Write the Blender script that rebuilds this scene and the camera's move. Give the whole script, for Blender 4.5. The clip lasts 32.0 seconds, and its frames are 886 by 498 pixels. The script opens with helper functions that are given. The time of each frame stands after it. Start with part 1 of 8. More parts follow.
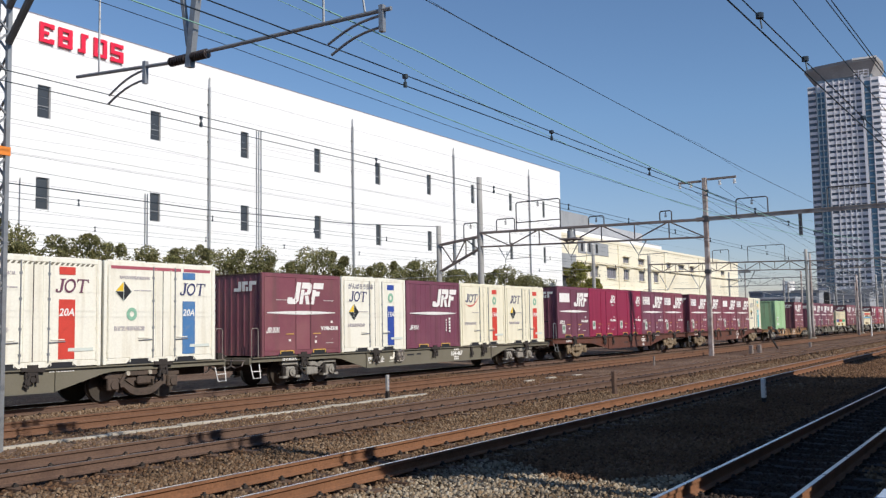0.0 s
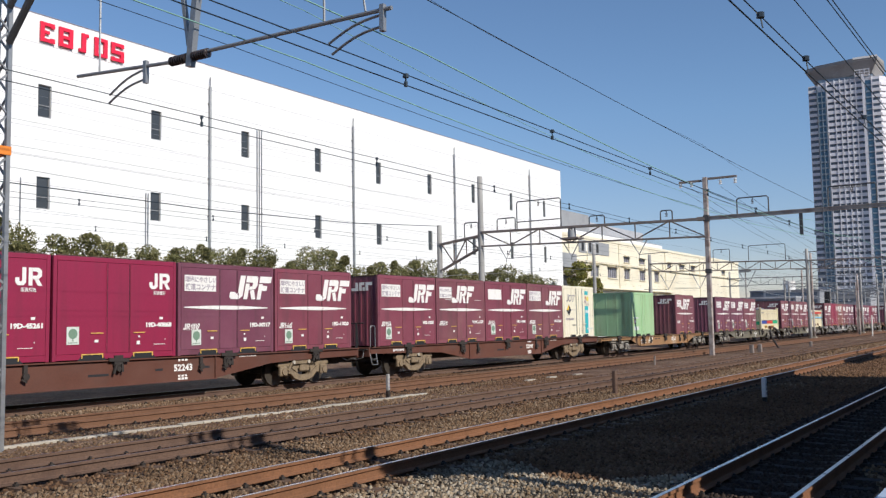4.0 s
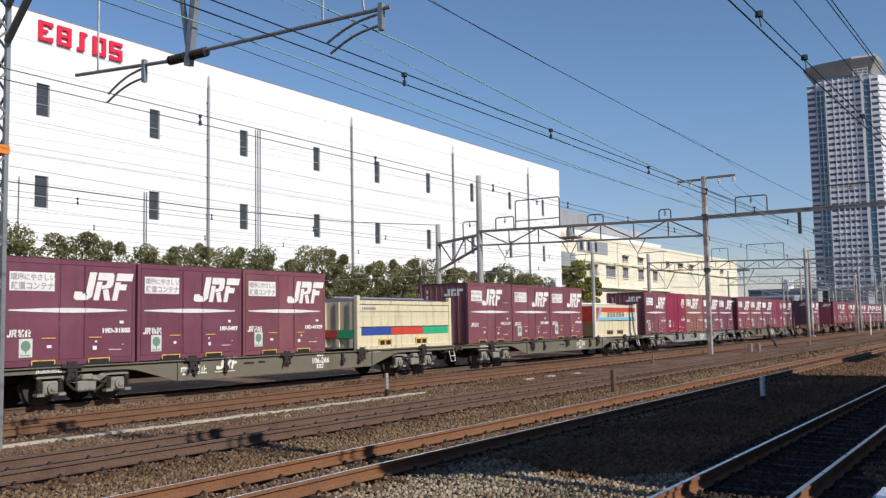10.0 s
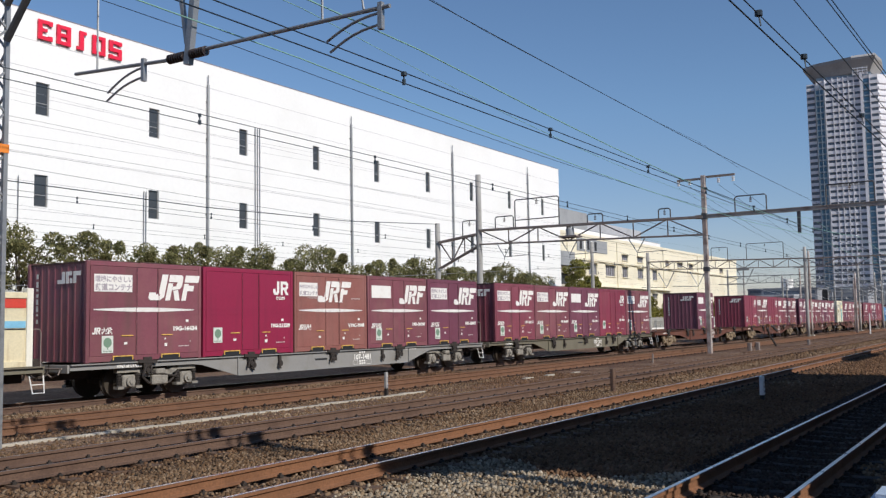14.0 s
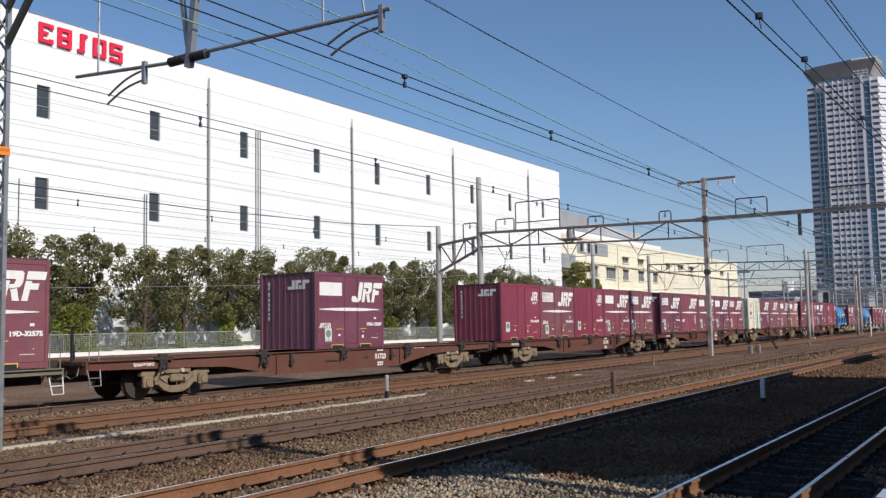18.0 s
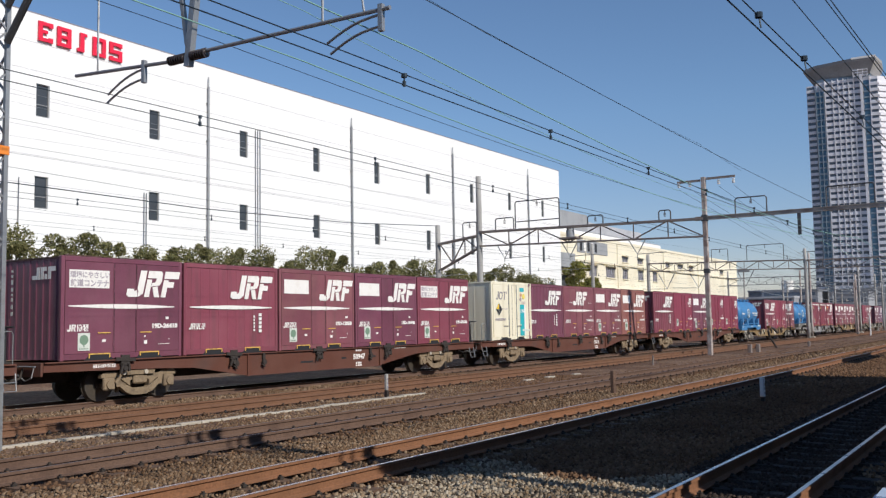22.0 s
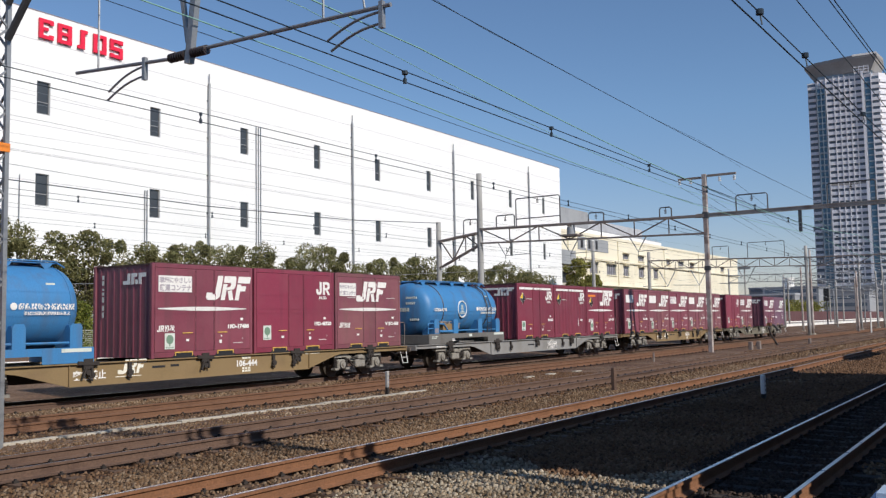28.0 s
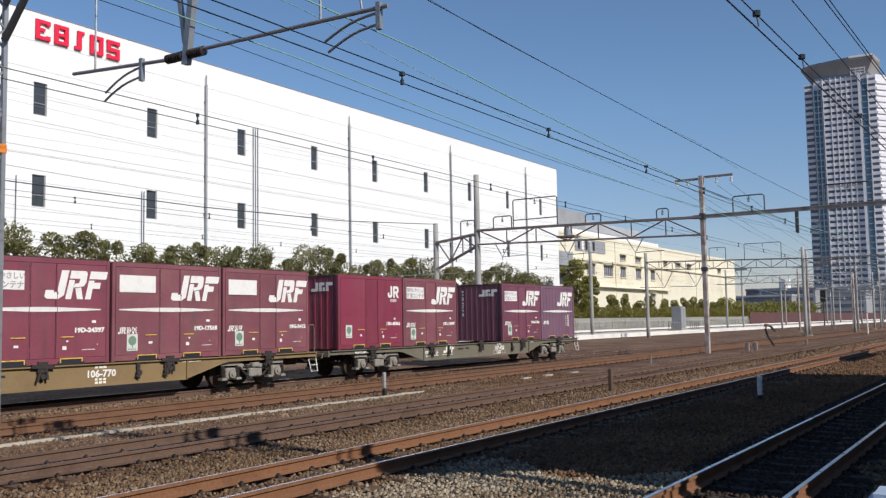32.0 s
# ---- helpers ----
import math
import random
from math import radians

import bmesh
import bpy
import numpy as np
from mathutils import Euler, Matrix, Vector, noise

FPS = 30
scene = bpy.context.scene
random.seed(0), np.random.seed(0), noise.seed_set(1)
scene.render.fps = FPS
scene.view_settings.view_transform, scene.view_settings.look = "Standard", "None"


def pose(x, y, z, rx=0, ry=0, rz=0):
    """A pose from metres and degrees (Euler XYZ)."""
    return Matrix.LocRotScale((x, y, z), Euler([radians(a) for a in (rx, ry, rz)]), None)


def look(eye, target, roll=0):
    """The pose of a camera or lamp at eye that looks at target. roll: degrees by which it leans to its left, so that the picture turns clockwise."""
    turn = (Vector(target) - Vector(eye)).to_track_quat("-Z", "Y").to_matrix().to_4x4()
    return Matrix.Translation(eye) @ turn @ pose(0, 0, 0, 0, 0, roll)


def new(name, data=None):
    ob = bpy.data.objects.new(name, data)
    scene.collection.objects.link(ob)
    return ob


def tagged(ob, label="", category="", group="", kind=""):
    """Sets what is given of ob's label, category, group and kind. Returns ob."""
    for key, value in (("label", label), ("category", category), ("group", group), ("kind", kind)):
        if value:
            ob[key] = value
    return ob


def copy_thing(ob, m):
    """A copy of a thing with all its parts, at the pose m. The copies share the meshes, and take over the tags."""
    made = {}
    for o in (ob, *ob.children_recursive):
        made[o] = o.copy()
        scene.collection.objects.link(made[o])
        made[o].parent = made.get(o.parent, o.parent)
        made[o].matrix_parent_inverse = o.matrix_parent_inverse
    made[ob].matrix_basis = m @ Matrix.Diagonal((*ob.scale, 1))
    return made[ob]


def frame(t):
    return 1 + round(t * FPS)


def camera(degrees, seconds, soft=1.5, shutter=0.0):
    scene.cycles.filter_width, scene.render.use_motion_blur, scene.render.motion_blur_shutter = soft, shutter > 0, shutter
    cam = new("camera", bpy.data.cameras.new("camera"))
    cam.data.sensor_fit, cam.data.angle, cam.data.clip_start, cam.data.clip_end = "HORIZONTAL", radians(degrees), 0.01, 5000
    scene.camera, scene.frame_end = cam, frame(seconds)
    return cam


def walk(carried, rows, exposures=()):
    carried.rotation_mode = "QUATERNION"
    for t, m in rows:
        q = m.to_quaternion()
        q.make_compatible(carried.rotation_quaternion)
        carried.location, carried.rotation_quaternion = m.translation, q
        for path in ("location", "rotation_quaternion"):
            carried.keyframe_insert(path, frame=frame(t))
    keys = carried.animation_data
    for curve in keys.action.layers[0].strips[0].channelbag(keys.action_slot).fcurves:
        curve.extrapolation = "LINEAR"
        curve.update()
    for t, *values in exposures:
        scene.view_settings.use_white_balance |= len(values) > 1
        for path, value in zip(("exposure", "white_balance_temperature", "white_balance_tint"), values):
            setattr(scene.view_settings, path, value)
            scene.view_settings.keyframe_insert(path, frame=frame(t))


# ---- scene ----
# ================= camera =================
# x runs along the tracks, y across them away from the platform, z = 0 is the top of the rails
EYE = Vector((0.0, 0.0, 1.66))
YAW, PITCH, FOCAL = 0.5704, 0.08215, 1624.35
cam = camera(51.529, 32.0, soft=1.3)


def view(dx, dy):
    """The held camera's pose, swayed by a few thousandths of a radian."""
    a, b = YAW + dx / FOCAL, PITCH + dy / FOCAL
    return look(EYE, EYE + Vector((math.cos(a) * math.cos(b), math.sin(a) * math.cos(b), math.sin(b))), -1.031)


walk(cam, [
    (0.0, view(1.6, 2.9)), (0.5, view(3.6, 3.3)), (1.0, view(3.1, 4.1)), (1.5, view(3.5, 4.6)), (2.0, view(5.0, 3.1)),
    (2.5, view(5.0, 1.6)), (3.0, view(2.0, 1.5)), (3.5, view(2.9, 2.0)), (5.5, view(1.4, 1.8)), (6.0, view(3.0, 3.1)),
    (6.5, view(2.9, 3.1)), (7.0, view(1.4, 1.3)), (7.5, view(0.4, 1.5)), (8.0, view(1.3, 1.5)), (8.5, view(1.3, 1.5)),
    (9.0, view(-0.1, 1.1)), (9.5, view(-0.2, 1.5)), (10.0, view(0.3, 0.1)), (10.5, view(2.8, 0.3)), (11.0, view(1.4, -0.4)),
    (11.5, view(0.0, -1.0)), (12.0, view(-1.1, 0.0)), (12.5, view(1.2, 0.0)), (13.0, view(0.0, 0.0)), (13.5, view(-0.2, -1.4)),
    (14.0, view(-0.5, -1.5)), (14.5, view(1.6, 0.1)), (16.5, view(3.4, 3.1)), (17.0, view(2.9, 4.1)), (17.5, view(2.0, 3.1)),
    (18.0, view(0.5, 3.1)), (18.5, view(-1.1, 3.1)), (19.0, view(-3.2, 3.1)), (19.5, view(-3.3, 3.1)), (20.0, view(-4.7, 1.6)),
    (20.5, view(-3.3, 1.5)), (21.0, view(-2.7, 1.5)), (21.5, view(-0.4, 1.5)), (22.0, view(-0.1, 1.5)), (22.5, view(1.1, 1.5)),
    (23.0, view(0.8, 1.5)), (23.5, view(0.3, 0.0)), (24.0, view(1.6, -1.5)), (24.5, view(2.9, -1.4)), (25.0, view(2.9, -1.5)),
    (25.5, view(1.4, -2.3)), (27.5, view(1.2, -4.6)), (28.0, view(1.3, -3.5)), (28.5, view(1.4, -3.6)), (29.0, view(0.0, -4.1)),
    (29.5, view(0.2, -3.8)), (30.0, view(-0.3, -3.1)), (30.5, view(-2.7, -3.1)), (31.0, view(-4.6, -3.3)), (31.5, view(-5.6, -3.1)),
    (32.0, view(-3.8, -1.5))],
     ((0.0, 0.08), (3.0, 0.16), (6.0, 0.08), (10.0, 0.06), (14.0, -0.01), (18.0, 0.02), (22.0, 0.06), (28.0, 0.04), (32.0, 0.03)))

# ================= world, sun =================
SUN_FROM = Vector((-0.175, -0.98, 0.70)).normalized()
world = bpy.data.worlds.new("world")
scene.world = world
world.use_nodes = True
wn, wl = world.node_tree.nodes, world.node_tree.links
sky = wn.new("ShaderNodeTexSky")
sky.sky_type, sky.sun_disc = "NISHITA", False
sky.sun_elevation = math.asin(SUN_FROM.z)
sky.sun_rotation = math.atan2(SUN_FROM.x, SUN_FROM.y)
sky.air_density, sky.dust_density, sky.ozone_density, sky.altitude = 1.0, 0.0, 4.0, 0
tone = wn.new("ShaderNodeMix")
tone.data_type, tone.blend_type = "RGBA", "MULTIPLY"
tone.inputs[0].default_value = 1.0
wl.new(sky.outputs[0], tone.inputs[6])
haze_at, haze_z, haze_up, haze = (wn.new(k) for k in ("ShaderNodeTexCoord", "ShaderNodeSeparateXYZ", "ShaderNodeMapRange", "ShaderNodeMix"))
haze_up.inputs[1].default_value, haze_up.inputs[2].default_value = 0.0, 0.22
haze.data_type = "RGBA"
haze.inputs[6].default_value, haze.inputs[7].default_value = (0.87, 0.75, 0.83, 1), (0.95, 1.0, 1.055, 1)
wl.new(haze_at.outputs["Generated"], haze_z.inputs[0])
wl.new(haze_z.outputs[2], haze_up.inputs[0])
wl.new(haze_up.outputs[0], haze.inputs[0])
wl.new(haze.outputs[2], tone.inputs[7])
wl.new(tone.outputs[2], wn["Background"].inputs[0])
wn["Background"].inputs[1].default_value = 0.101
sun = new("sun", bpy.data.lights.new("sun", "SUN"))
sun.data.energy, sun.data.angle, sun.data.color = 4.2, radians(0.53), (1.0, 0.94, 0.86)
sun.matrix_world = look(SUN_FROM * 50, (0, 0, 0))

# ================= materials =================


def mat(name, color, rough=0.7, metal=0.0, spread=0.15, scale=4.0, fine=60.0, bump=0.15, stain=None, stain_amount=0.35,
        random_tint=0.0, streak=False, spec=0.5, fade=None, scatter=False):
    """A painted or mineral surface: base colour with grain and stains at two scales, fine relief, uneven gloss."""
    m = bpy.data.materials.new(name)
    m.use_nodes = True
    n, l = m.node_tree.nodes, m.node_tree.links
    p = n["Principled BSDF"]
    p.inputs["Metallic"].default_value = metal
    p.inputs["Specular IOR Level"].default_value = spec
    tc = n.new("ShaderNodeTexCoord")
    big, small = n.new("ShaderNodeTexNoise"), n.new("ShaderNodeTexNoise")
    big.inputs["Scale"].default_value, small.inputs["Scale"].default_value = scale, fine
    big.inputs["Detail"].default_value, small.inputs["Detail"].default_value = 5, 3
    where = tc.outputs["Object"]
    if scatter:
        oi, off = n.new("ShaderNodeObjectInfo"), n.new("ShaderNodeVectorMath")
        off.operation = "MULTIPLY_ADD"
        off.inputs[1].default_value, off.inputs[2].default_value = (1, 1, 1), (0, 0, 0)
        sc = n.new("ShaderNodeVectorMath")
        sc.operation = "SCALE"
        sc.inputs[0].default_value = (37.0, 19.0, 11.0)
        l.new(oi.outputs["Random"], sc.inputs["Scale"])
        l.new(where, off.inputs[0])
        l.new(sc.outputs[0], off.inputs[2])
        where = off.outputs[0]
    if streak:
        mp = n.new("ShaderNodeMapping")
        mp.inputs["Scale"].default_value = (3.0, 3.0, 0.25)
        l.new(where, mp.inputs[0])
        l.new(mp.outputs[0], big.inputs["Vector"])
    else:
        l.new(where, big.inputs["Vector"])
    l.new(tc.outputs["Object"], small.inputs["Vector"])
    c = Vector(color)
    r1 = n.new("ShaderNodeValToRGB")
    r1.color_ramp.elements[0].position, r1.color_ramp.elements[1].position = 0.3, 0.7
    r1.color_ramp.elements[0].color = (*(c * (1 - spread)), 1)
    r1.color_ramp.elements[1].color = (*[min(1, v) for v in c * (1 + spread)], 1)
    l.new(small.outputs["Fac"], r1.inputs[0])
    mix = n.new("ShaderNodeMix")
    mix.data_type = "RGBA"
    r2 = n.new("ShaderNodeValToRGB")
    r2.color_ramp.elements[0].position, r2.color_ramp.elements[1].position = 0.5, 0.72
    r2.color_ramp.elements[0].color, r2.color_ramp.elements[1].color = (0, 0, 0, 1), (stain_amount,) * 3 + (1,)
    l.new(big.outputs["Fac"], r2.inputs[0])
    l.new(r2.outputs[0], mix.inputs[0])
    l.new(r1.outputs[0], mix.inputs[6])
    mix.inputs[7].default_value = (*(stain if stain else c * 0.55), 1)
    out = mix.outputs[2]
    if fade:
        wide, r3, mf = n.new("ShaderNodeTexNoise"), n.new("ShaderNodeValToRGB"), n.new("ShaderNodeMix")
        wide.inputs["Scale"].default_value, wide.inputs["Detail"].default_value = 0.9, 6
        wide.inputs["Roughness"].default_value = 0.62
        l.new(where, wide.inputs["Vector"])
        r3.color_ramp.elements[0].position, r3.color_ramp.elements[1].position = 0.42, 0.66
        r3.color_ramp.elements[1].color = (0.6, 0.6, 0.6, 1)
        l.new(wide.outputs["Fac"], r3.inputs[0])
        mf.data_type = "RGBA"
        l.new(r3.outputs[0], mf.inputs[0])
        l.new(out, mf.inputs[6])
        mf.inputs[7].default_value = (*fade, 1)
        out = mf.outputs[2]
    if random_tint:
        info, hs, mr = n.new("ShaderNodeObjectInfo"), n.new("ShaderNodeHueSaturation"), n.new("ShaderNodeMapRange")
        mr.inputs[3].default_value, mr.inputs[4].default_value = 1 - random_tint, 1 + random_tint
        l.new(info.outputs["Random"], mr.inputs[0])
        l.new(mr.outputs[0], hs.inputs["Value"])
        l.new(out, hs.inputs["Color"])
        out = hs.outputs[0]
    l.new(out, p.inputs["Base Color"])
    mr2 = n.new("ShaderNodeMapRange")
    mr2.inputs[3].default_value, mr2.inputs[4].default_value = max(0.05, rough - 0.12), min(1, rough + 0.12)
    l.new(big.outputs["Fac"], mr2.inputs[0])
    l.new(mr2.outputs[0], p.inputs["Roughness"])
    if bump:
        b = n.new("ShaderNodeBump")
        b.inputs["Strength"].default_value, b.inputs["Distance"].default_value = bump, 0.01
        l.new(small.outputs["Fac"], b.inputs["Height"])
        l.new(b.outputs[0], p.inputs["Normal"])
    return m


PURPLE = mat("container_purple", (0.214, 0.052, 0.076), 0.5, spread=0.08, scale=1.2, fine=25, bump=0.05, stain=(0.105, 0.05, 0.055), stain_amount=0.6, random_tint=0.10, streak=True, fade=(0.245, 0.078, 0.100), scatter=True)
PURPLE_FADED = mat("container_purple_faded", (0.200, 0.062, 0.082), 0.56, spread=0.08, scale=1.2, fine=25, bump=0.05, stain=(0.13, 0.07, 0.065), stain_amount=0.6, random_tint=0.10, streak=True, fade=(0.245, 0.105, 0.105), scatter=True)
PURPLE_DEEP = mat("container_purple_deep", (0.165, 0.050, 0.080), 0.48, spread=0.08, scale=1.2, fine=25, bump=0.05, stain=(0.10, 0.045, 0.05), stain_amount=0.6, random_tint=0.10, streak=True, fade=(0.205, 0.078, 0.108), scatter=True)
PURPLES = (PURPLE, PURPLE_FADED, PURPLE_DEEP)
CRIMSON = mat("container_crimson", (0.235, 0.036, 0.066), 0.48, spread=0.06, scale=1.2, fine=25, bump=0.04, stain=(0.12, 0.035, 0.048), stain_amount=0.5, random_tint=0.10, streak=True, fade=(0.24, 0.062, 0.082), scatter=True)
CRIMSON_VIVID = mat("container_crimson_vivid", (0.275, 0.022, 0.062), 0.4, spread=0.05, scale=1.2, fine=25, bump=0.03, stain=(0.16, 0.022, 0.045), stain_amount=0.4, streak=True, scatter=True)
CRIMSON_DEEP = mat("container_crimson_deep", (0.212, 0.036, 0.060), 0.48, spread=0.06, scale=1.2, fine=25, bump=0.04, stain=(0.11, 0.03, 0.045), stain_amount=0.5, random_tint=0.08, streak=True, fade=(0.205, 0.055, 0.075), scatter=True)
RUSSET = mat("container_russet", (0.265, 0.098, 0.082), 0.55, spread=0.1, scale=1.2, fine=25, bump=0.05, stain=(0.15, 0.075, 0.06), stain_amount=0.5, streak=True, fade=(0.30, 0.14, 0.12), scatter=True)
VIOLET = mat("container_violet", (0.175, 0.090, 0.135), 0.55, spread=0.08, scale=1.2, fine=25, bump=0.05, stain=(0.12, 0.06, 0.08), stain_amount=0.4, streak=True, fade=(0.20, 0.11, 0.15), scatter=True)
FENCEPALE = mat("pale_fence_wire", (0.50, 0.50, 0.42), 0.6, spread=0.1, bump=0)
BOXBLUE = mat("pale_blue_lid", (0.42, 0.52, 0.66), 0.5, spread=0.1, bump=0.05)
ROOFRUST = mat("container_roof_grime", (0.075, 0.038, 0.036), 0.85, spread=0.3, scale=3, fine=30, bump=0.2, stain=(0.16, 0.09, 0.06), stain_amount=0.7, scatter=True)
YELLOWBRIGHT = mat("diamond_yellow", (0.80, 0.52, 0.03), 0.55, spread=0.08, bump=0)
OLDSTEEL = mat("grimy_grey_steel", (0.15, 0.145, 0.135), 0.7, spread=0.15, scale=2, fine=30, bump=0.15, stain=(0.09, 0.07, 0.05), stain_amount=0.6)
CREAM = mat("container_cream", (0.80, 0.75, 0.58), 0.5, spread=0.05, scale=1.4, fine=25, bump=0.04, stain=(0.42, 0.33, 0.18), stain_amount=0.34, streak=True, scatter=True)
IVORY = mat("container_ivory", (0.82, 0.79, 0.68), 0.5, spread=0.05, scale=1.4, fine=25, bump=0.04, stain=(0.45, 0.36, 0.2), stain_amount=0.34, streak=True, scatter=True)
GREEN = mat("container_green", (0.34, 0.55, 0.29), 0.55, spread=0.07, scale=1.1, fine=25, bump=0.05, stain=(0.24, 0.24, 0.11), stain_amount=0.75, streak=True, fade=(0.40, 0.56, 0.33), scatter=True)
TANKBLUE = mat("tank_blue", (0.052, 0.205, 0.43), 0.50, spread=0.07, scale=1.1, fine=30, bump=0.03, stain=(0.09, 0.14, 0.22), stain_amount=0.6, streak=True, spec=0.4)
WHITE = mat("white_paint", (0.80, 0.78, 0.74), 0.6, spread=0.04, scale=5, fine=40, bump=0.03, stain=(0.6, 0.52, 0.45), stain_amount=0.3)
STICKER = mat("pale_sticker", (0.62, 0.66, 0.60), 0.6, spread=0.06, scale=6, fine=50, bump=0)
ECO = mat("eco_green", (0.17, 0.27, 0.19), 0.6, spread=0.15, scale=30, bump=0)
PALEINK = mat("faded_grey_ink", (0.40, 0.36, 0.39), 0.7, spread=0.1, bump=0)
GREYINK = mat("grey_ink", (0.24, 0.23, 0.27), 0.7, spread=0.05, bump=0)
SEAM = mat("door_seam_dark", (0.035, 0.014, 0.02), 0.7, spread=0.2, bump=0.05)
YELLOW = mat("yellow_paint", (0.70, 0.44, 0.10), 0.6, spread=0.2, scale=9, stain=(0.30, 0.18, 0.08), stain_amount=0.8)
MARKNAVY = mat("mark_navy", (0.045, 0.05, 0.14), 0.55, spread=0.1, bump=0)
MARKPLUM = mat("mark_plum", (0.16, 0.06, 0.10), 0.55, spread=0.1, bump=0)
FADEDRED = mat("faded_red_band", (0.38, 0.09, 0.12), 0.6, spread=0.15, bump=0)
EMBLEM = mat("pale_emblem_green", (0.26, 0.48, 0.34), 0.6, spread=0.15, scale=20, bump=0)
ORANGE = mat("orange_paint", (0.80, 0.24, 0.03), 0.5, spread=0.08, bump=0.03)
RED = mat("red_paint", (0.60, 0.060, 0.040), 0.5, spread=0.08, bump=0.02)
SIGNRED = mat("sign_red", (0.75, 0.012, 0.05), 0.45, spread=0.05, bump=0)
STEELBLUE = mat("steel_blue_paint", (0.07, 0.19, 0.40), 0.5, spread=0.08, bump=0, stain=(0.3, 0.3, 0.28))
OLDCREAM = mat("weathered_cream", (0.70, 0.62, 0.42), 0.6, spread=0.06, scale=2.0, fine=25, bump=0.05, stain=(0.36, 0.24, 0.11), stain_amount=0.6, streak=True, scatter=True)
BLUE = mat("blue_paint", (0.035, 0.075, 0.33), 0.5, spread=0.08, bump=0)
RUSSETDOT = mat("dot_russet", (0.55, 0.28, 0.16), 0.55, spread=0.08, bump=0)
YELLOWDOT = mat("dot_yellow", (0.80, 0.66, 0.14), 0.55, spread=0.08, bump=0)
GREYDOT = mat("dot_grey", (0.36, 0.30, 0.33), 0.55, spread=0.08, bump=0)
PALEDOT = mat("dot_pale", (0.66, 0.58, 0.50), 0.55, spread=0.08, bump=0)
TEAL = mat("teal_paint", (0.03, 0.42, 0.46), 0.5, spread=0.08, bump=0)
SKYBLUE = mat("sky_blue_paint", (0.22, 0.50, 0.68), 0.5, spread=0.08, bump=0)
LEAFGREEN = mat("green_paint", (0.03, 0.42, 0.20), 0.5, spread=0.08, bump=0)
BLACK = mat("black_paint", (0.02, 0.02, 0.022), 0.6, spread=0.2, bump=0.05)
BROWNFRAME = mat("wagon_brown", (0.115, 0.040, 0.024), 0.65, spread=0.14, scale=1.2, fine=30, bump=0.12, stain=(0.085, 0.05, 0.04), stain_amount=0.6, random_tint=0.1, fade=(0.145, 0.062, 0.042), scatter=True)
OLIVEFRAME = mat("wagon_olive_grey", (0.155, 0.140, 0.100), 0.65, spread=0.1, scale=1.2, fine=30, bump=0.1, stain=(0.10, 0.08, 0.055), stain_amount=0.5, fade=(0.185, 0.165, 0.125), scatter=True)
GREYFRAME = mat("wagon_grey", (0.26, 0.255, 0.245), 0.6, spread=0.08, scale=1.2, fine=30, bump=0.08, stain=(0.16, 0.14, 0.11), stain_amount=0.5, fade=(0.29, 0.28, 0.26), scatter=True)
OCHREFRAME = mat("wagon_ochre", (0.30, 0.165, 0.075), 0.65, spread=0.1, scale=1.2, fine=30, bump=0.1, stain=(0.19, 0.11, 0.055), stain_amount=0.5, fade=(0.33, 0.19, 0.09), scatter=True)
TANFRAME = mat("wagon_tan", (0.235, 0.160, 0.074), 0.65, spread=0.1, scale=1.2, fine=30, bump=0.1, stain=(0.15, 0.095, 0.05), stain_amount=0.5, fade=(0.27, 0.185, 0.09), scatter=True)
BOGIE = mat("bogie_grey_brown", (0.23, 0.170, 0.105), 0.8, spread=0.25, scale=5, fine=50, bump=0.3, stain=(0.09, 0.065, 0.045), stain_amount=0.7)
BOGIEDARK = mat("bogie_dark_brown", (0.085, 0.06, 0.045), 0.8, spread=0.25, scale=5, fine=50, bump=0.3, stain=(0.05, 0.04, 0.03), stain_amount=0.7)
BOGIE2 = mat("bogie_dusty_grey", (0.26, 0.24, 0.205), 0.8, spread=0.25, scale=5, fine=50, bump=0.3, stain=(0.06, 0.05, 0.045), stain_amount=0.7)
GRIME = mat("underframe_grime", (0.035, 0.028, 0.024), 0.85, spread=0.3, scale=4, fine=40, bump=0.3)
WHEELSTEEL = mat("wheel_steel", (0.10, 0.085, 0.07), 0.55, metal=0.6, spread=0.2, scale=6)
RAILTOP = mat("polished_rail_head", (0.80, 0.77, 0.74), 0.30, metal=1.0, spread=0.04, scale=2, fine=90, bump=0.015, stain=(0.5, 0.45, 0.40), stain_amount=0.15)
RAILDULL = mat("dull_rail_head", (0.20, 0.17, 0.16), 0.42, metal=0.7, spread=0.1, scale=2, fine=90, bump=0.06)
RAILBROWN = mat("brown_rusty_rail", (0.165, 0.082, 0.045), 0.9, spread=0.22, scale=3, fine=40, bump=0.3, stain=(0.10, 0.05, 0.03), stain_amount=0.6)
RAILRUST = mat("rusty_rail_side", (0.205, 0.094, 0.045), 0.9, spread=0.22, scale=3, fine=40, bump=0.3, stain=(0.13, 0.06, 0.03), stain_amount=0.6)
RAILDARK = mat("brown_rail_side", (0.125, 0.075, 0.052), 0.9, spread=0.22, scale=3, fine=40, bump=0.3, stain=(0.07, 0.04, 0.03), stain_amount=0.6)
SLEEPER = mat("sleeper_rust_dusted", (0.125, 0.074, 0.046), 0.95, spread=0.25, scale=4, fine=40, bump=0.4, stain=(0.08, 0.05, 0.035), stain_amount=0.6, random_tint=0.2)
